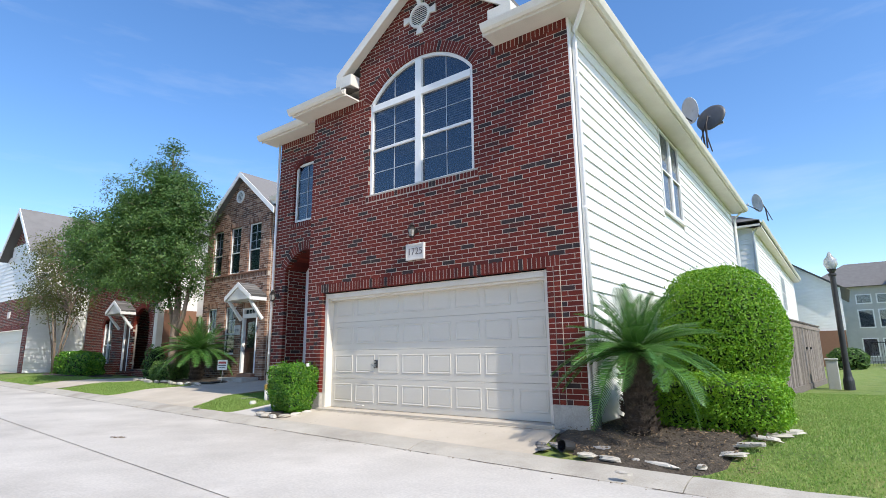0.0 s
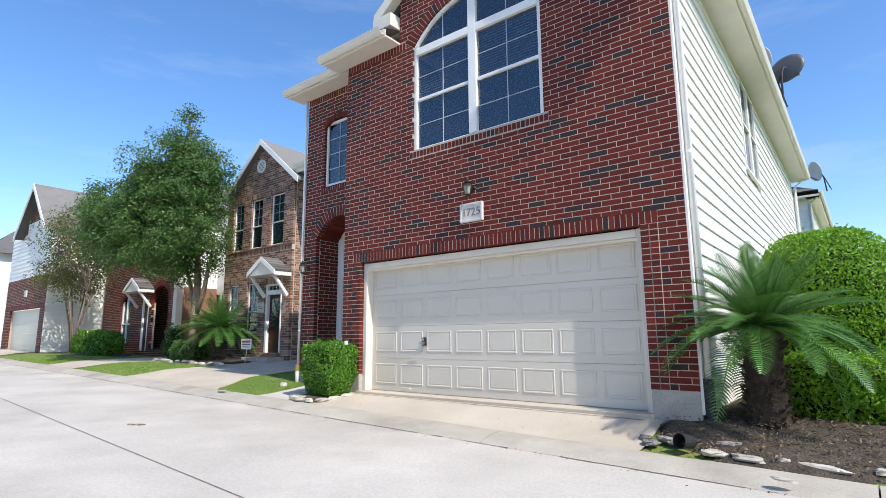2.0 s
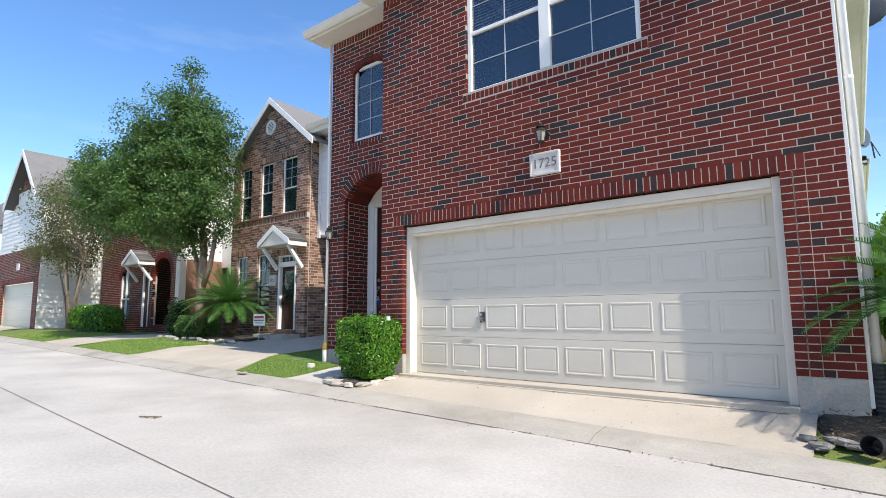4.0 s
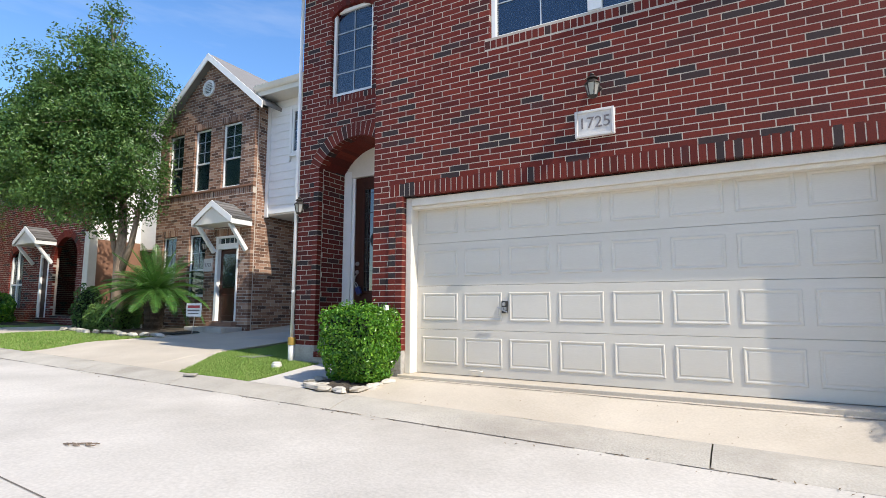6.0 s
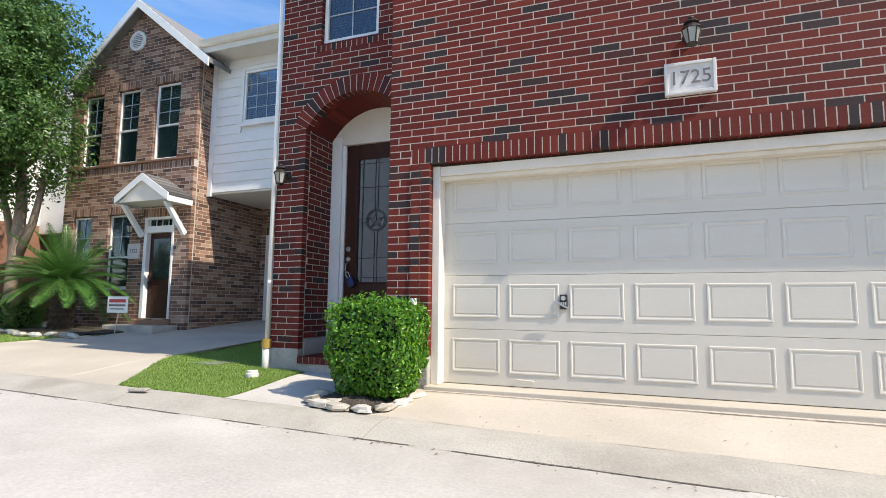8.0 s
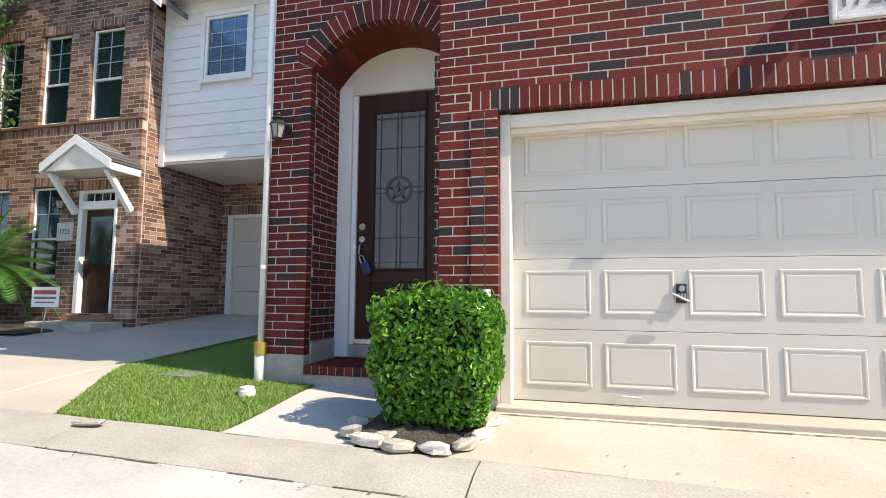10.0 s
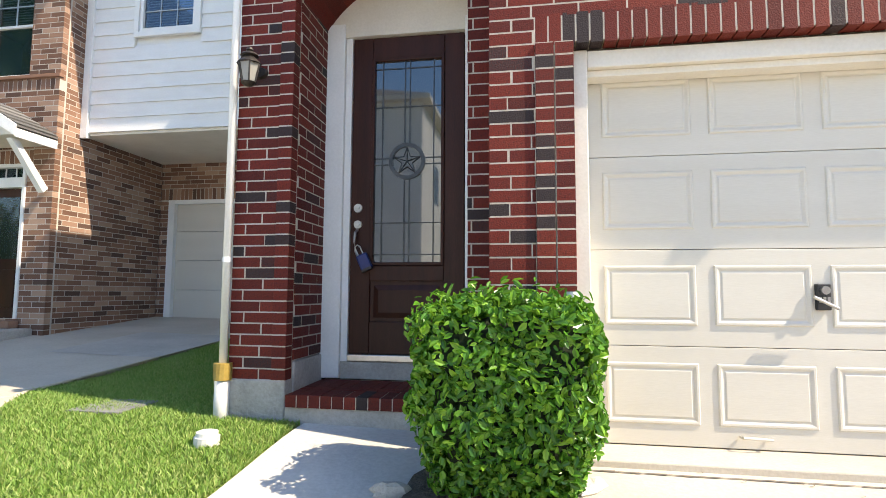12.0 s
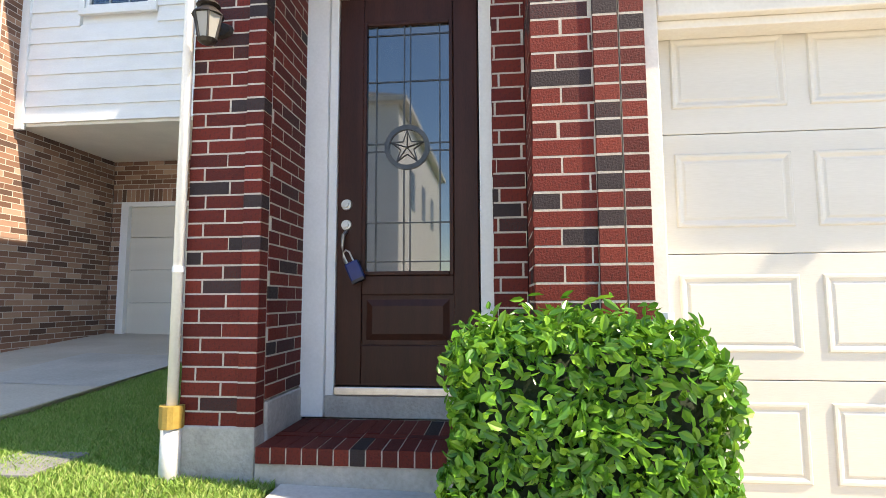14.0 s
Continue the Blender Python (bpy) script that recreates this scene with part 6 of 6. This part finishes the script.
# ---- plants ----
def leaf_mesh(name, pts, normals, size, material, parent=None, label="", wide=0.45, fold=0.25, rng=None, kind="stuff", jitter=0.6, category="", oval=False):
    """Many small folded leaves at the given places, turned roughly outwards."""
    rng = rng or np.random.default_rng(3)
    n = len(pts)
    nrm = normals + rng.normal(0, jitter, (n, 3))
    nrm /= np.linalg.norm(nrm, axis=1)[:, None] + 1e-9
    t = np.cross(nrm, rng.normal(0, 1, (n, 3)))
    t /= np.linalg.norm(t, axis=1)[:, None] + 1e-9
    b = np.cross(nrm, t)
    s = (size * rng.uniform(0.65, 1.25, n))[:, None]
    up = nrm * s * fold * 0.35
    if oval:
        w = b * s * wide * 0.5
        v = np.stack([pts - t * s * 0.5, pts - t * s * 0.2 + w + up, pts + t * s * 0.18 + w * 0.85 + up, pts + t * s * 0.52 - up * 0.5, pts + t * s * 0.18 - w * 0.85 + up, pts - t * s * 0.2 - w + up], 1).reshape(-1, 3)
        base = np.arange(n) * 6
        f = np.concatenate([np.stack([base, base + 1, base + 2, base + 3], 1), np.stack([base, base + 3, base + 4, base + 5], 1)])
    else:
        v = np.stack([pts - t * s * 0.5, pts + b * s * wide * 0.5 + up - t * s * 0.05, pts + t * s * 0.5, pts - b * s * wide * 0.5 + up - t * s * 0.05], 1).reshape(-1, 3)
        base = np.arange(n) * 4
        f = np.concatenate([np.stack([base, base + 1, base + 2], 1), np.stack([base, base + 2, base + 3], 1)])
    me = bpy.data.meshes.new(name)
    me.from_pydata(v.tolist(), [], f.tolist())
    me.materials.append(material)
    ob = new(name, me)
    if parent:
        ob.parent = parent
    return tagged(ob, label, category, "", kind)


def superblob(n, c, r, power, rng, lump=0.06):
    """Places and normals on a rounded box or ball of half sizes r."""
    d = rng.normal(0, 1, (n, 3))
    d /= np.linalg.norm(d, axis=1)[:, None]
    k = (np.abs(d) ** power).sum(1) ** (-1.0 / power)
    p = d * k[:, None]
    bump = 1 + lump * np.sin(p[:, 0:1] * 5 + c[0]) * np.cos(p[:, 1:2] * 6 + 1) + lump * 0.7 * np.sin(p[:, 2:3] * 8 + c[1] + p[:, 0:1] * 4)
    depth = 1 - np.abs(rng.normal(0, 0.1, (n, 1)))
    nn = np.sign(p) * np.abs(p) ** (power - 1) / np.array(r)
    nn /= np.linalg.norm(nn, axis=1)[:, None]
    return np.array(c) + p * np.array(r) * bump * depth, nn


def shrub(name, c, r, power, n, size, material, label, stems=5, seed=1, lump=0.05, sprigs=0, wide=0.5, taper=0.0):
    rng = np.random.default_rng(seed)
    S = thing(name, label, "bush")
    p, q = superblob(n, c, r, power, rng, lump)
    zmin = ground_z(c[0], c[1]) + 0.03
    low = np.clip((c[2] - 0.05 - p[:, 2]) / r[2], 0, 1)[:, None]
    p[:, :2] = np.array(c[:2]) + (p[:, :2] - np.array(c[:2])) * (1 - taper * low ** 1.4)
    ok = p[:, 2] > zmin
    leaf_mesh("foliage", p[ok], q[ok], size, material, S, rng=rng, wide=wide, jitter=0.75, oval=True)
    if sprigs:
        p, q = superblob(sprigs, c, [v * 1.04 for v in r], power, rng, lump)
        ok = (q[:, 2] > 0.3)
        p = p[ok] + rng.uniform(0, 1, (ok.sum(), 1)) * np.array([[0, 0, 0.06]])
        leaf_mesh("young_foliage", p, q[ok], size * 1.1, material, S, rng=rng, wide=0.4, jitter=1.2, oval=True)
    # smooth dark core added under the leaves, coloured as the shade in their gaps
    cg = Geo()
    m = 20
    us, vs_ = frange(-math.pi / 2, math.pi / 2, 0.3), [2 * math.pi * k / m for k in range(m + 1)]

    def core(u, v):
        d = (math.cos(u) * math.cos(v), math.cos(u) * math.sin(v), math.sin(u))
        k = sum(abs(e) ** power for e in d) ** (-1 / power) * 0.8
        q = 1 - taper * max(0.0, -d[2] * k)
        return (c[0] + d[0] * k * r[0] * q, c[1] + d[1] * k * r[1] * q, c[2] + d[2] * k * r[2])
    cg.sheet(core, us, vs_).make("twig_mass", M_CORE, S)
    st = np.random.default_rng(seed + 9)
    for k in range(stems):
        a = st.uniform(0, 6.28)
        Geo().tube([(c[0] + 0.06 * math.cos(a), c[1] + 0.06 * math.sin(a), zmin - 0.08), (c[0] + 0.4 * r[0] * math.cos(a), c[1] + 0.4 * r[1] * math.sin(a), c[2] - r[2] * 0.3)], [0.02, 0.012], 6).make("stem", M_BARK, S)
    return S


shrub("clipped_bush", (-8.385, 6.2, 0.76), (0.41, 0.31, 0.43), 9, 12000, 0.046, M_BOX, "clipped box-shaped bush with glossy green leaves by the garage", seed=4, sprigs=1100, taper=0.3)
shrub("low_hedge", (-1.28, 7.85, 0.68), (0.82, 0.85, 0.37), 6, 20000, 0.045, M_BALL, "low clipped green hedge behind the palm", seed=5, sprigs=700)
shrub("round_shrub", (-1.5, 10.0, 1.62), (1.02, 1.15, 1.26), 2.25, 46000, 0.046, M_BALL, "large clipped ball-shaped bright green shrub", seed=6, lump=0.02, sprigs=900)
shrub("small_bush", (-18.35, 8.75, 0.85), (0.75, 0.5, 0.42), 3, 5000, 0.07, M_TREE, "small dark clipped bush in the neighbour's bed", seed=7)
shrub("far_hedge", (-25.6, 8.5, 1.05), (1.7, 0.6, 0.6), 4, 7000, 0.1, M_BOX, "clipped light green hedge before red brick", seed=8)
shrub("distant_bush", (0.2, 40, 0.9), (1.0, 0.9, 0.7), 2.4, 1500, 0.2, M_TREE, "distant dark green bush", seed=9)
shrub("shrub_by_post", (-20.6, 9.3, 1.05), (0.45, 0.4, 0.75), 2.2, 1500, 0.09, M_TREE, "loose leafy shrub beside the carport post", seed=12, lump=0.15)


def frond_mesh(length, droop, pairs, leaf, seed):
    """A sago frond: an arching rib with two rows of stiff narrow leaflets. Grows from the origin along +x."""
    rng = np.random.default_rng(seed)
    g = Geo()

    def rib(t):
        return Vector((length * t * (1 - 0.12 * droop * t), 0.02 * math.sin(6 * t + seed), length * (0.34 * t - droop * t * t)))
    ts = frange(0, 1, 0.08)
    g.tube([rib(t) for t in ts], [0.012 * (1 - 0.75 * t) for t in ts], 5, False)
    for k in range(pairs):
        t = 0.1 + 0.9 * k / (pairs - 1)
        p = rib(t)
        d = (rib(min(1, t + 0.02)) - rib(t - 0.02)).normalized()
        ll = leaf * (math.sin(math.pi * min(1, 0.12 + 0.86 * t)) ** 0.6) * rng.uniform(0.9, 1.08)
        for s in (-1, 1):
            side = Vector((0, s, 0))
            up = d.cross(side) * -s
            w = (side * 0.82 + d * (0.45 + 0.3 * t) + Vector((0, 0, 0.32 if up.z >= 0 else 0.32))).normalized()
            tip = p + w * ll + Vector((0, 0, -0.16 * ll))
            mid = p + w * ll * 0.55 + Vector((0, 0, 0.02 * ll))
            h = d * 0.0065
            g.add([p - h, p + h, mid + h * 0.9, mid - h * 0.9, tip], [(0, 1, 2, 3), (3, 2, 4)])
    me = bpy.data.meshes.new("frond")
    me.from_pydata(g.v, [], g.f)
    me.materials.append(M_PALM)
    return me


FRONDS = [frond_mesh(1.0, d, 42, 0.2, k) for k, d in enumerate((0.1, 0.3, 0.5, 0.75, 0.42))]


def sago(x, y, trunk_h, trunk_r, size, n, label, seed=2):
    rng = random.Random(seed)
    S = thing("sago_palm", label, "palm", group="sago palms")
    z = ground_z(x, y)
    prof = []
    m = 15
    for k in range(m):
        t = k / (m - 1)
        prof.append((trunk_r * (1 + 0.12 * math.sin(3 * t + seed)) + (0.018 if k % 2 else 0), trunk_h * t))
    prof.append((trunk_r * 0.4, trunk_h + 0.08))
    Geo().lathe((x, y, z - 0.03), prof, 18).make("trunk", M_PALMTRUNK, S)
    sc = Geo()
    for k in range(170):
        a, t = rng.uniform(0, 6.28), rng.random()
        c, s = math.cos(a), math.sin(a)
        p = Vector((x + trunk_r * c, y + trunk_r * s, z + trunk_h * t))
        sc.tube([p, p + Vector((0.05 * c, 0.05 * s, 0.035))], [0.018, 0.006], 4)
    sc.make("leaf_base_stub", M_PALMTRUNK, S, kind="stuff")
    for k in range(n):
        t = k / n
        el = 62 - 88 * t ** 0.7 + rng.uniform(-7, 7)
        az = k * 137.5 + rng.uniform(-12, 12)
        f = new("frond", FRONDS[min(4, int(t * 3.2)) if k % 4 else 4])
        f.parent = S
        sc_ = size * rng.uniform(0.88, 1.1) * (0.85 + 0.25 * t)
        f.matrix_local = Matrix.Translation((x, y, z + trunk_h + 0.04)) @ Matrix.Rotation(radians(az), 4, "Z") @ Matrix.Rotation(radians(-el), 4, "Y") @ Matrix.Rotation(radians(rng.uniform(-12, 12)), 4, "X") @ Matrix.Scale(sc_, 4)
    return S


sago(-2.02, 6.75, 0.98, 0.2, 1.08, 64, "sago palm with dark shaggy trunk and arching fronds in bare soil", 3)
sago(-16.75, 8.85, 0.95, 0.2, 1.3, 54, "sago palm with bright arching fronds in the neighbour's bed", 5)


def tree(name, x, y, trunk_pts, clumps, n, size, material, label, seed, trunk_r=0.13, spread=0.55):
    """A tapered trunk with limbs that reach into leaf clumps. clumps: (x, y, z, radius)."""
    rng = np.random.default_rng(seed)
    T = thing(name, label, "tree")
    z = ground_z(x, y)
    for pts, r in trunk_pts:
        Geo().tube([(x + a, y + b, z + c) for a, b, c in pts], [r * (1 - 0.5 * k / (len(pts) - 1)) for k in range(len(pts))], 9).make("trunk", M_BARK, T, smooth=True)
    top = Vector((x, y, z)) + Vector(trunk_pts[0][0][-1])
    P, N = [], []
    lg = Geo()
    for cx, cy, cz, cr in clumps:
        c = Vector((cx, cy, cz))
        mid = top.lerp(c, 0.5) + Vector((0, 0, 0.15))
        lg.tube([top, mid, c], [trunk_r * 0.4, trunk_r * 0.22, 0.012], 6)
        for k in range(5):
            e = c + Vector(rng.normal(0, cr * 0.5, 3).tolist())
            lg.tube([mid.lerp(c, 0.7), e], [0.02, 0.006], 4)
        m = int(n * cr ** 2 / sum(q[3] ** 2 for q in clumps))
        sub = rng.normal(0, 1, (max(6, m // 45), 3))
        sub /= np.linalg.norm(sub, axis=1)[:, None]
        sub *= (rng.uniform(0.25, 1.08, (len(sub), 1))) * cr
        idx = rng.integers(0, len(sub), m)
        off = rng.normal(0, 0.17 * spread / 0.55, (m, 3)) * np.array([1, 1, 0.75])
        p = np.array([cx, cy, cz]) + sub[idx] + off
        P.append(p)
        q = sub[idx] / cr + np.array([0, 0, 0.5]) + rng.normal(0, 0.3, (m, 3))
        N.append(q)
    lg.make("limb", M_BARK, T, kind="stuff")
    leaf_mesh("crown", np.concatenate(P), np.concatenate(N), size, material, T, rng=rng, wide=0.5, jitter=0.7)
    return T


tr_rng = random.Random(11)
TX, TY_ = -18.7, 7.9
cl = [(TX - 1.4, TY_ - 0.7, 5.7, 0.9), (TX + 1.2, TY_ + 0.6, 6.4, 0.95), (TX, TY_, 6.7, 1.5), (TX - 0.6, TY_ - 0.4, 6.6, 0.95), (TX + 0.8, TY_ + 0.3, 6.9, 1.1), (TX - 1.1, TY_, 5.9, 1.0), (TX + 1.0, TY_, 6.1, 1.2), (TX - 1.7, TY_ - 0.9, 5.3, 1.15), (TX - 0.8, TY_ - 1.5, 4.9, 1.05), (TX + 0.6, TY_ + 0.5, 3.7, 0.8), (TX + 1.5, TY_ + 0.1, 5.0, 1.1), (TX, TY_ - 0.9, 5.4, 1.3), (TX, TY_ + 0.9, 5.6, 1.2), (TX - 1.4, TY_ + 0.3, 4.3, 1.05), (TX + 0.9, TY_ - 0.5, 4.1, 1.0), (TX - 2.0, TY_ - 1.0, 4.4, 0.85), (TX - 0.3, TY_ - 0.8, 4.2, 0.95), (TX + 0.7, TY_, 7.6, 0.65), (TX + 0.9, TY_, 8.4, 0.35), (TX - 2.0, TY_ - 1.4, 5.9, 0.6), (TX + 1.6, TY_ + 0.7, 4.2, 0.8), (TX - 1.7, TY_, 6.3, 0.45), (TX + 0.9, TY_, 7.2, 0.6)]
tree("broadleaf_tree", -17.95, 8.6, [([(0, 0, -0.05), (0.06, 0, 0.8), (0.02, 0, 1.7), (0.08, 0, 2.5), (0.0, 0, 3.3)], 0.17), ([(0.03, 0, 1.4), (0.3, 0.1, 2.2), (0.55, 0.1, 3.1)], 0.1), ([(0.0, 0, 1.6), (-0.35, 0, 2.4), (-0.8, 0, 3.3)], 0.09)], cl, 95000, 0.092, M_TREE, "leafy green tree with a forked trunk before brown brick", 21, 0.15, 0.42)
tree("distant_tree", 5.6, 47, [([(0, 0, -0.05), (0.05, 0, 1.5), (0, 0, 3.0)], 0.14)], [(5.2, 47, 4.4, 0.9), (5.6, 47.2, 5.4, 0.9), (6.3, 47, 4.6, 1.0), (5.5, 46.8, 3.4, 0.8), (6.2, 47, 6.0, 0.7)], 5000, 0.2, M_TREE, "distant dark leafy tree by the railing", 23, 0.12, 0.6)
MX, MY = -26.6, 8.0
cm = [(MX - 0.4 + 1.7 * math.cos(k * 2.4) * (0.4 + 0.6 * (k % 3) / 2), MY + 0.8 * math.sin(k * 2.4), 3.4 + 0.23 * k, 0.75) for k in range(14)] + [(MX - 2.6, MY, 4.2, 0.7), (MX - 3.2, MY - 0.2, 3.6, 0.6), (MX - 2.2, MY, 5.2, 0.6)]
tree("crape_myrtle", MX, MY, [([(0.05 * math.cos(a), 0.05 * math.sin(a), 0), (0.25 * math.cos(a), 0.2 * math.sin(a), 1.2), (0.7 * math.cos(a), 0.5 * math.sin(a), 2.6)], 0.045) for a in (0.2, 1.3, 2.3, 3.2, 4.1, 5.2)], cm, 14000, 0.1, M_MYRTLE, "thin multi-stemmed tree with sparse reddish-green leaves", 22, 0.09, 0.8)


# ---- grass, stones and small debris ----
def grass(name, inside, x0, x1, y0, y1, n, h, seed, label, width=0.006):
    rng = np.random.default_rng(seed)
    xs, ys_ = rng.uniform(x0, x1, n), rng.uniform(y0, y1, n)
    keep = [(x, y) for x, y in zip(xs, ys_) if inside(x, y)]
    vs, fs = [], []
    for x, y in keep:
        a = rng.uniform(0, 6.28)
        z = ground_z(x, y) - 0.006
        hh = h * rng.uniform(0.5, 1.25)
        lx, ly = rng.normal(0, 0.45, 2) * hh
        c, s = math.cos(a) * width, math.sin(a) * width
        k = len(vs)
        vs += [(x - c, y - s, z), (x + c, y + s, z), (x + lx * 0.4 + c * 0.6, y + ly * 0.4 + s * 0.6, z + hh * 0.6), (x + lx * 0.4 - c * 0.6, y + ly * 0.4 - s * 0.6, z + hh * 0.6), (x + lx, y + ly, z + hh)]
        fs += [(k, k + 1, k + 2, k + 3), (k + 3, k + 2, k + 4)]
    me = bpy.data.meshes.new(name)
    me.from_pydata(vs, [], fs)
    me.materials.append(M_GRASS)
    return tagged(new(name, me), label, "grass", "", "stuff")


def near_lawn(x, y):
    if y < kerb_y(x) + 0.38 or y > 10.15 or x < -12.15 or x > -9.74:
        return False
    if y > 6.98 and x > XL - 0.02:
        return False
    return x > -11.15 or y > nb_drive_edges(x)[1] + 0.02


grass("near_grass", near_lawn, -12.2, -9.7, 5.6, 10.2, 125000, 0.034, 31, "short mown grass beside the porch")
grass("right_grass", lambda x, y: y > kerb_y(x) + 0.37 and (((x + 1.95) / 1.16) ** 4 + ((y - 7.55) / 2.03) ** 4 > 1) and x > -1.4, -1.4, 5.0, 5.6, 16, 130000, 0.024, 32, "mown green lawn beside the house", 0.006)
grass("left_grass", lambda x, y: y > kerb_y(x) + 0.37 and y < 8.2 and not -15.6 < x < -11 and not -21.9 < x < -19.3, -26, -12, 5.6, 8.3, 60000, 0.035, 33, "mown lawn strip before the neighbour's bed", 0.01)

SR = random.Random(5)


def stone(x, y, sx, sy, sz, material, label, rot=0.0, name="edging_stone", group="edging stones"):
    vs, fs = [], []
    n = 7
    for i, (r, h) in enumerate(((0.9, 0.0), (1.0, 0.4), (0.85, 0.85), (0.5, 1.0))):
        for k in range(n):
            a = 2 * math.pi * k / n
            j = SR.uniform(0.7, 1.2)
            vs.append((sx * r * j * math.cos(a), sy * r * j * math.sin(a), sz * h * SR.uniform(0.9, 1.08)))
    for i in range(3):
        fs += [(i * n + k, i * n + (k + 1) % n, (i + 1) * n + (k + 1) % n, (i + 1) * n + k) for k in range(n)]
    fs += [tuple(range(n))[::-1], tuple(range(3 * n, 4 * n))]
    ob = Geo().add(vs, fs).make(name, material, label=label, category="stone", group=group)
    ob.matrix_world = pose(x, y, ground_z(x, y) + 0.015, SR.uniform(-6, 6), SR.uniform(-6, 6), math.degrees(rot))
    return ob


for x, y, s in ((-8.88, 5.9, 0.11), (-8.72, 5.76, 0.12), (-8.5, 5.7, 0.1), (-8.28, 5.72, 0.1), (-8.12, 5.85, 0.1), (-8.05, 6.05, 0.1), (-8.02, 6.28, 0.09), (-8.92, 6.1, 0.08), (-8.62, 5.86, 0.09)):
    stone(x, y, s * 1.2, s * 0.65, 0.055, M_STONE, "broken pale stone edging the clipped bush", SR.uniform(0, 3))
for x, y, a, b, m in ((-2.95, 5.85, 0.1, 0.08, M_SLATE), (-2.85, 6.0, 0.12, 0.09, M_SLATE), (-3.05, 5.98, 0.08, 0.06, M_SLATE), (-2.72, 5.95, 0.1, 0.07, M_SLATE), (-2.38, 5.78, 0.13, 0.09, M_STONE), (-2.08, 5.75, 0.19, 0.07, M_STONE), (-2.3, 6.05, 0.14, 0.06, M_SLATE), (-1.55, 5.76, 0.22, 0.07, M_STONE), (-1.8, 5.8, 0.06, 0.04, M_STONE), (-1.15, 5.85, 0.06, 0.04, M_STONE), (-0.5, 7.6, 0.2, 0.11, M_STONE), (-0.56, 7.25, 0.2, 0.11, M_STONE), (-0.65, 6.9, 0.2, 0.11, M_STONE), (-0.76, 6.55, 0.2, 0.11, M_STONE), (-0.9, 6.25, 0.17, 0.1, M_STONE)):
    stone(x, y, a, b, 0.045, m, "rough grey stone edging the palm bed" if m is M_SLATE else "flat pale stone edging the palm bed", SR.uniform(-0.4, 0.4))
for k in range(16):
    stone(-19.4 + k * 0.26, 8.15 + 0.12 * math.sin(k), 0.15, 0.08, 0.08, M_STONE, "pale stone edging the neighbour's bed", SR.uniform(-0.3, 0.3))
stone(-10.62, 5.56, 0.13, 0.045, 0.025, M_STONE, "broken white kerb fragment by the lawn", 0.2, "kerb_fragment", "kerb fragments")
stone(-1.75, 5.2, 0.09, 0.03, 0.03, M_STONE, "small pale stone chip on the lane", 0.1, "stone_chip", "kerb fragments")
Geo().box(-11.35, -10.95, 6.85, 7.25, ground_z(-11.1, 7.0), ground_z(-11.1, 7.0) + 0.02).make("valve_cover", M_SLATE, label="flat grey valve cover sunk in the lawn", category="cover", bevel=0.005)
pt = Geo().lathe((0, 0, 0), [(0.065, 0), (0.075, 0.16), (0.07, 0.16), (0.055, 0.02)], 16).make("fallen_pot", M_BLACK, label="black drain pipe end lying among stones", category="pipe")
pt.matrix_world = pose(-2.58, 5.86, ground_z(-2.58, 5.86) + 0.08, 80, 0, -25)
lt = Geo()
lr = np.random.default_rng(8)
lp = np.stack([lr.uniform(-3.0, -0.6, 900), lr.uniform(5.7, 7.2, 900)], 1)
lp = np.array([(x, y, ground_z(x, y) + 0.07 + 0.02 * lr.random()) for x, y in lp])
M_LITTER = mat("dry_litter", [(0.09, 0.06, 0.035), (0.28, 0.2, 0.12)], 0.9, 10, 50, 0.1, pieces=0.7)
leaf_mesh("leaf_litter", lp, np.tile([[0, 0, 1.0]], (len(lp), 1)), 0.05, M_LITTER, None, "dry brown leaf litter on the palm bed", wide=0.35, jitter=0.4, category="litter")
leaf_mesh("drive_litter", np.array([(x, y, drive_z(x, y) + 0.008) for x, y in zip(lr.uniform(-8, -3.2, 40), lr.uniform(5.65, 6.5, 40))]), np.tile([[0, 0, 1.0]], (40, 1)), 0.025, M_LITTER, None, "few dry leaf scraps on the drive", wide=0.4, jitter=0.2, category="litter")

gp = np.array([(x, kerb_y(x) - 0.09 - lr.exponential(0.05), road_z(x) + 0.008) for x in lr.uniform(-13, 0, 160)])
leaf_mesh("gutter_litter", gp, np.tile([[0, 0, 1.0]], (len(gp), 1)), 0.03, M_LITTER, None, "dry leaf scraps lying in the gutter", wide=0.4, jitter=0.3, category="litter")
cr = Geo()
px = -8.0
while px < -3.2:
    cr.add([(px, 6.44 + lr.normal(0, 0.004), drive_z(px, 6.44) + 0.005), (px + 0.12, 6.44 + lr.normal(0, 0.004), drive_z(px, 6.44) + 0.005), (px + 0.12, 6.452 + lr.normal(0, 0.003), drive_z(px, 6.45) + 0.005), (px, 6.45, drive_z(px, 6.45) + 0.005)], [(0, 1, 2, 3)])
    px += 0.12
cr.make("drive_joint", bpy.data.materials["joint_dirt"], kind="structure", label="dark irregular joint across the drive")
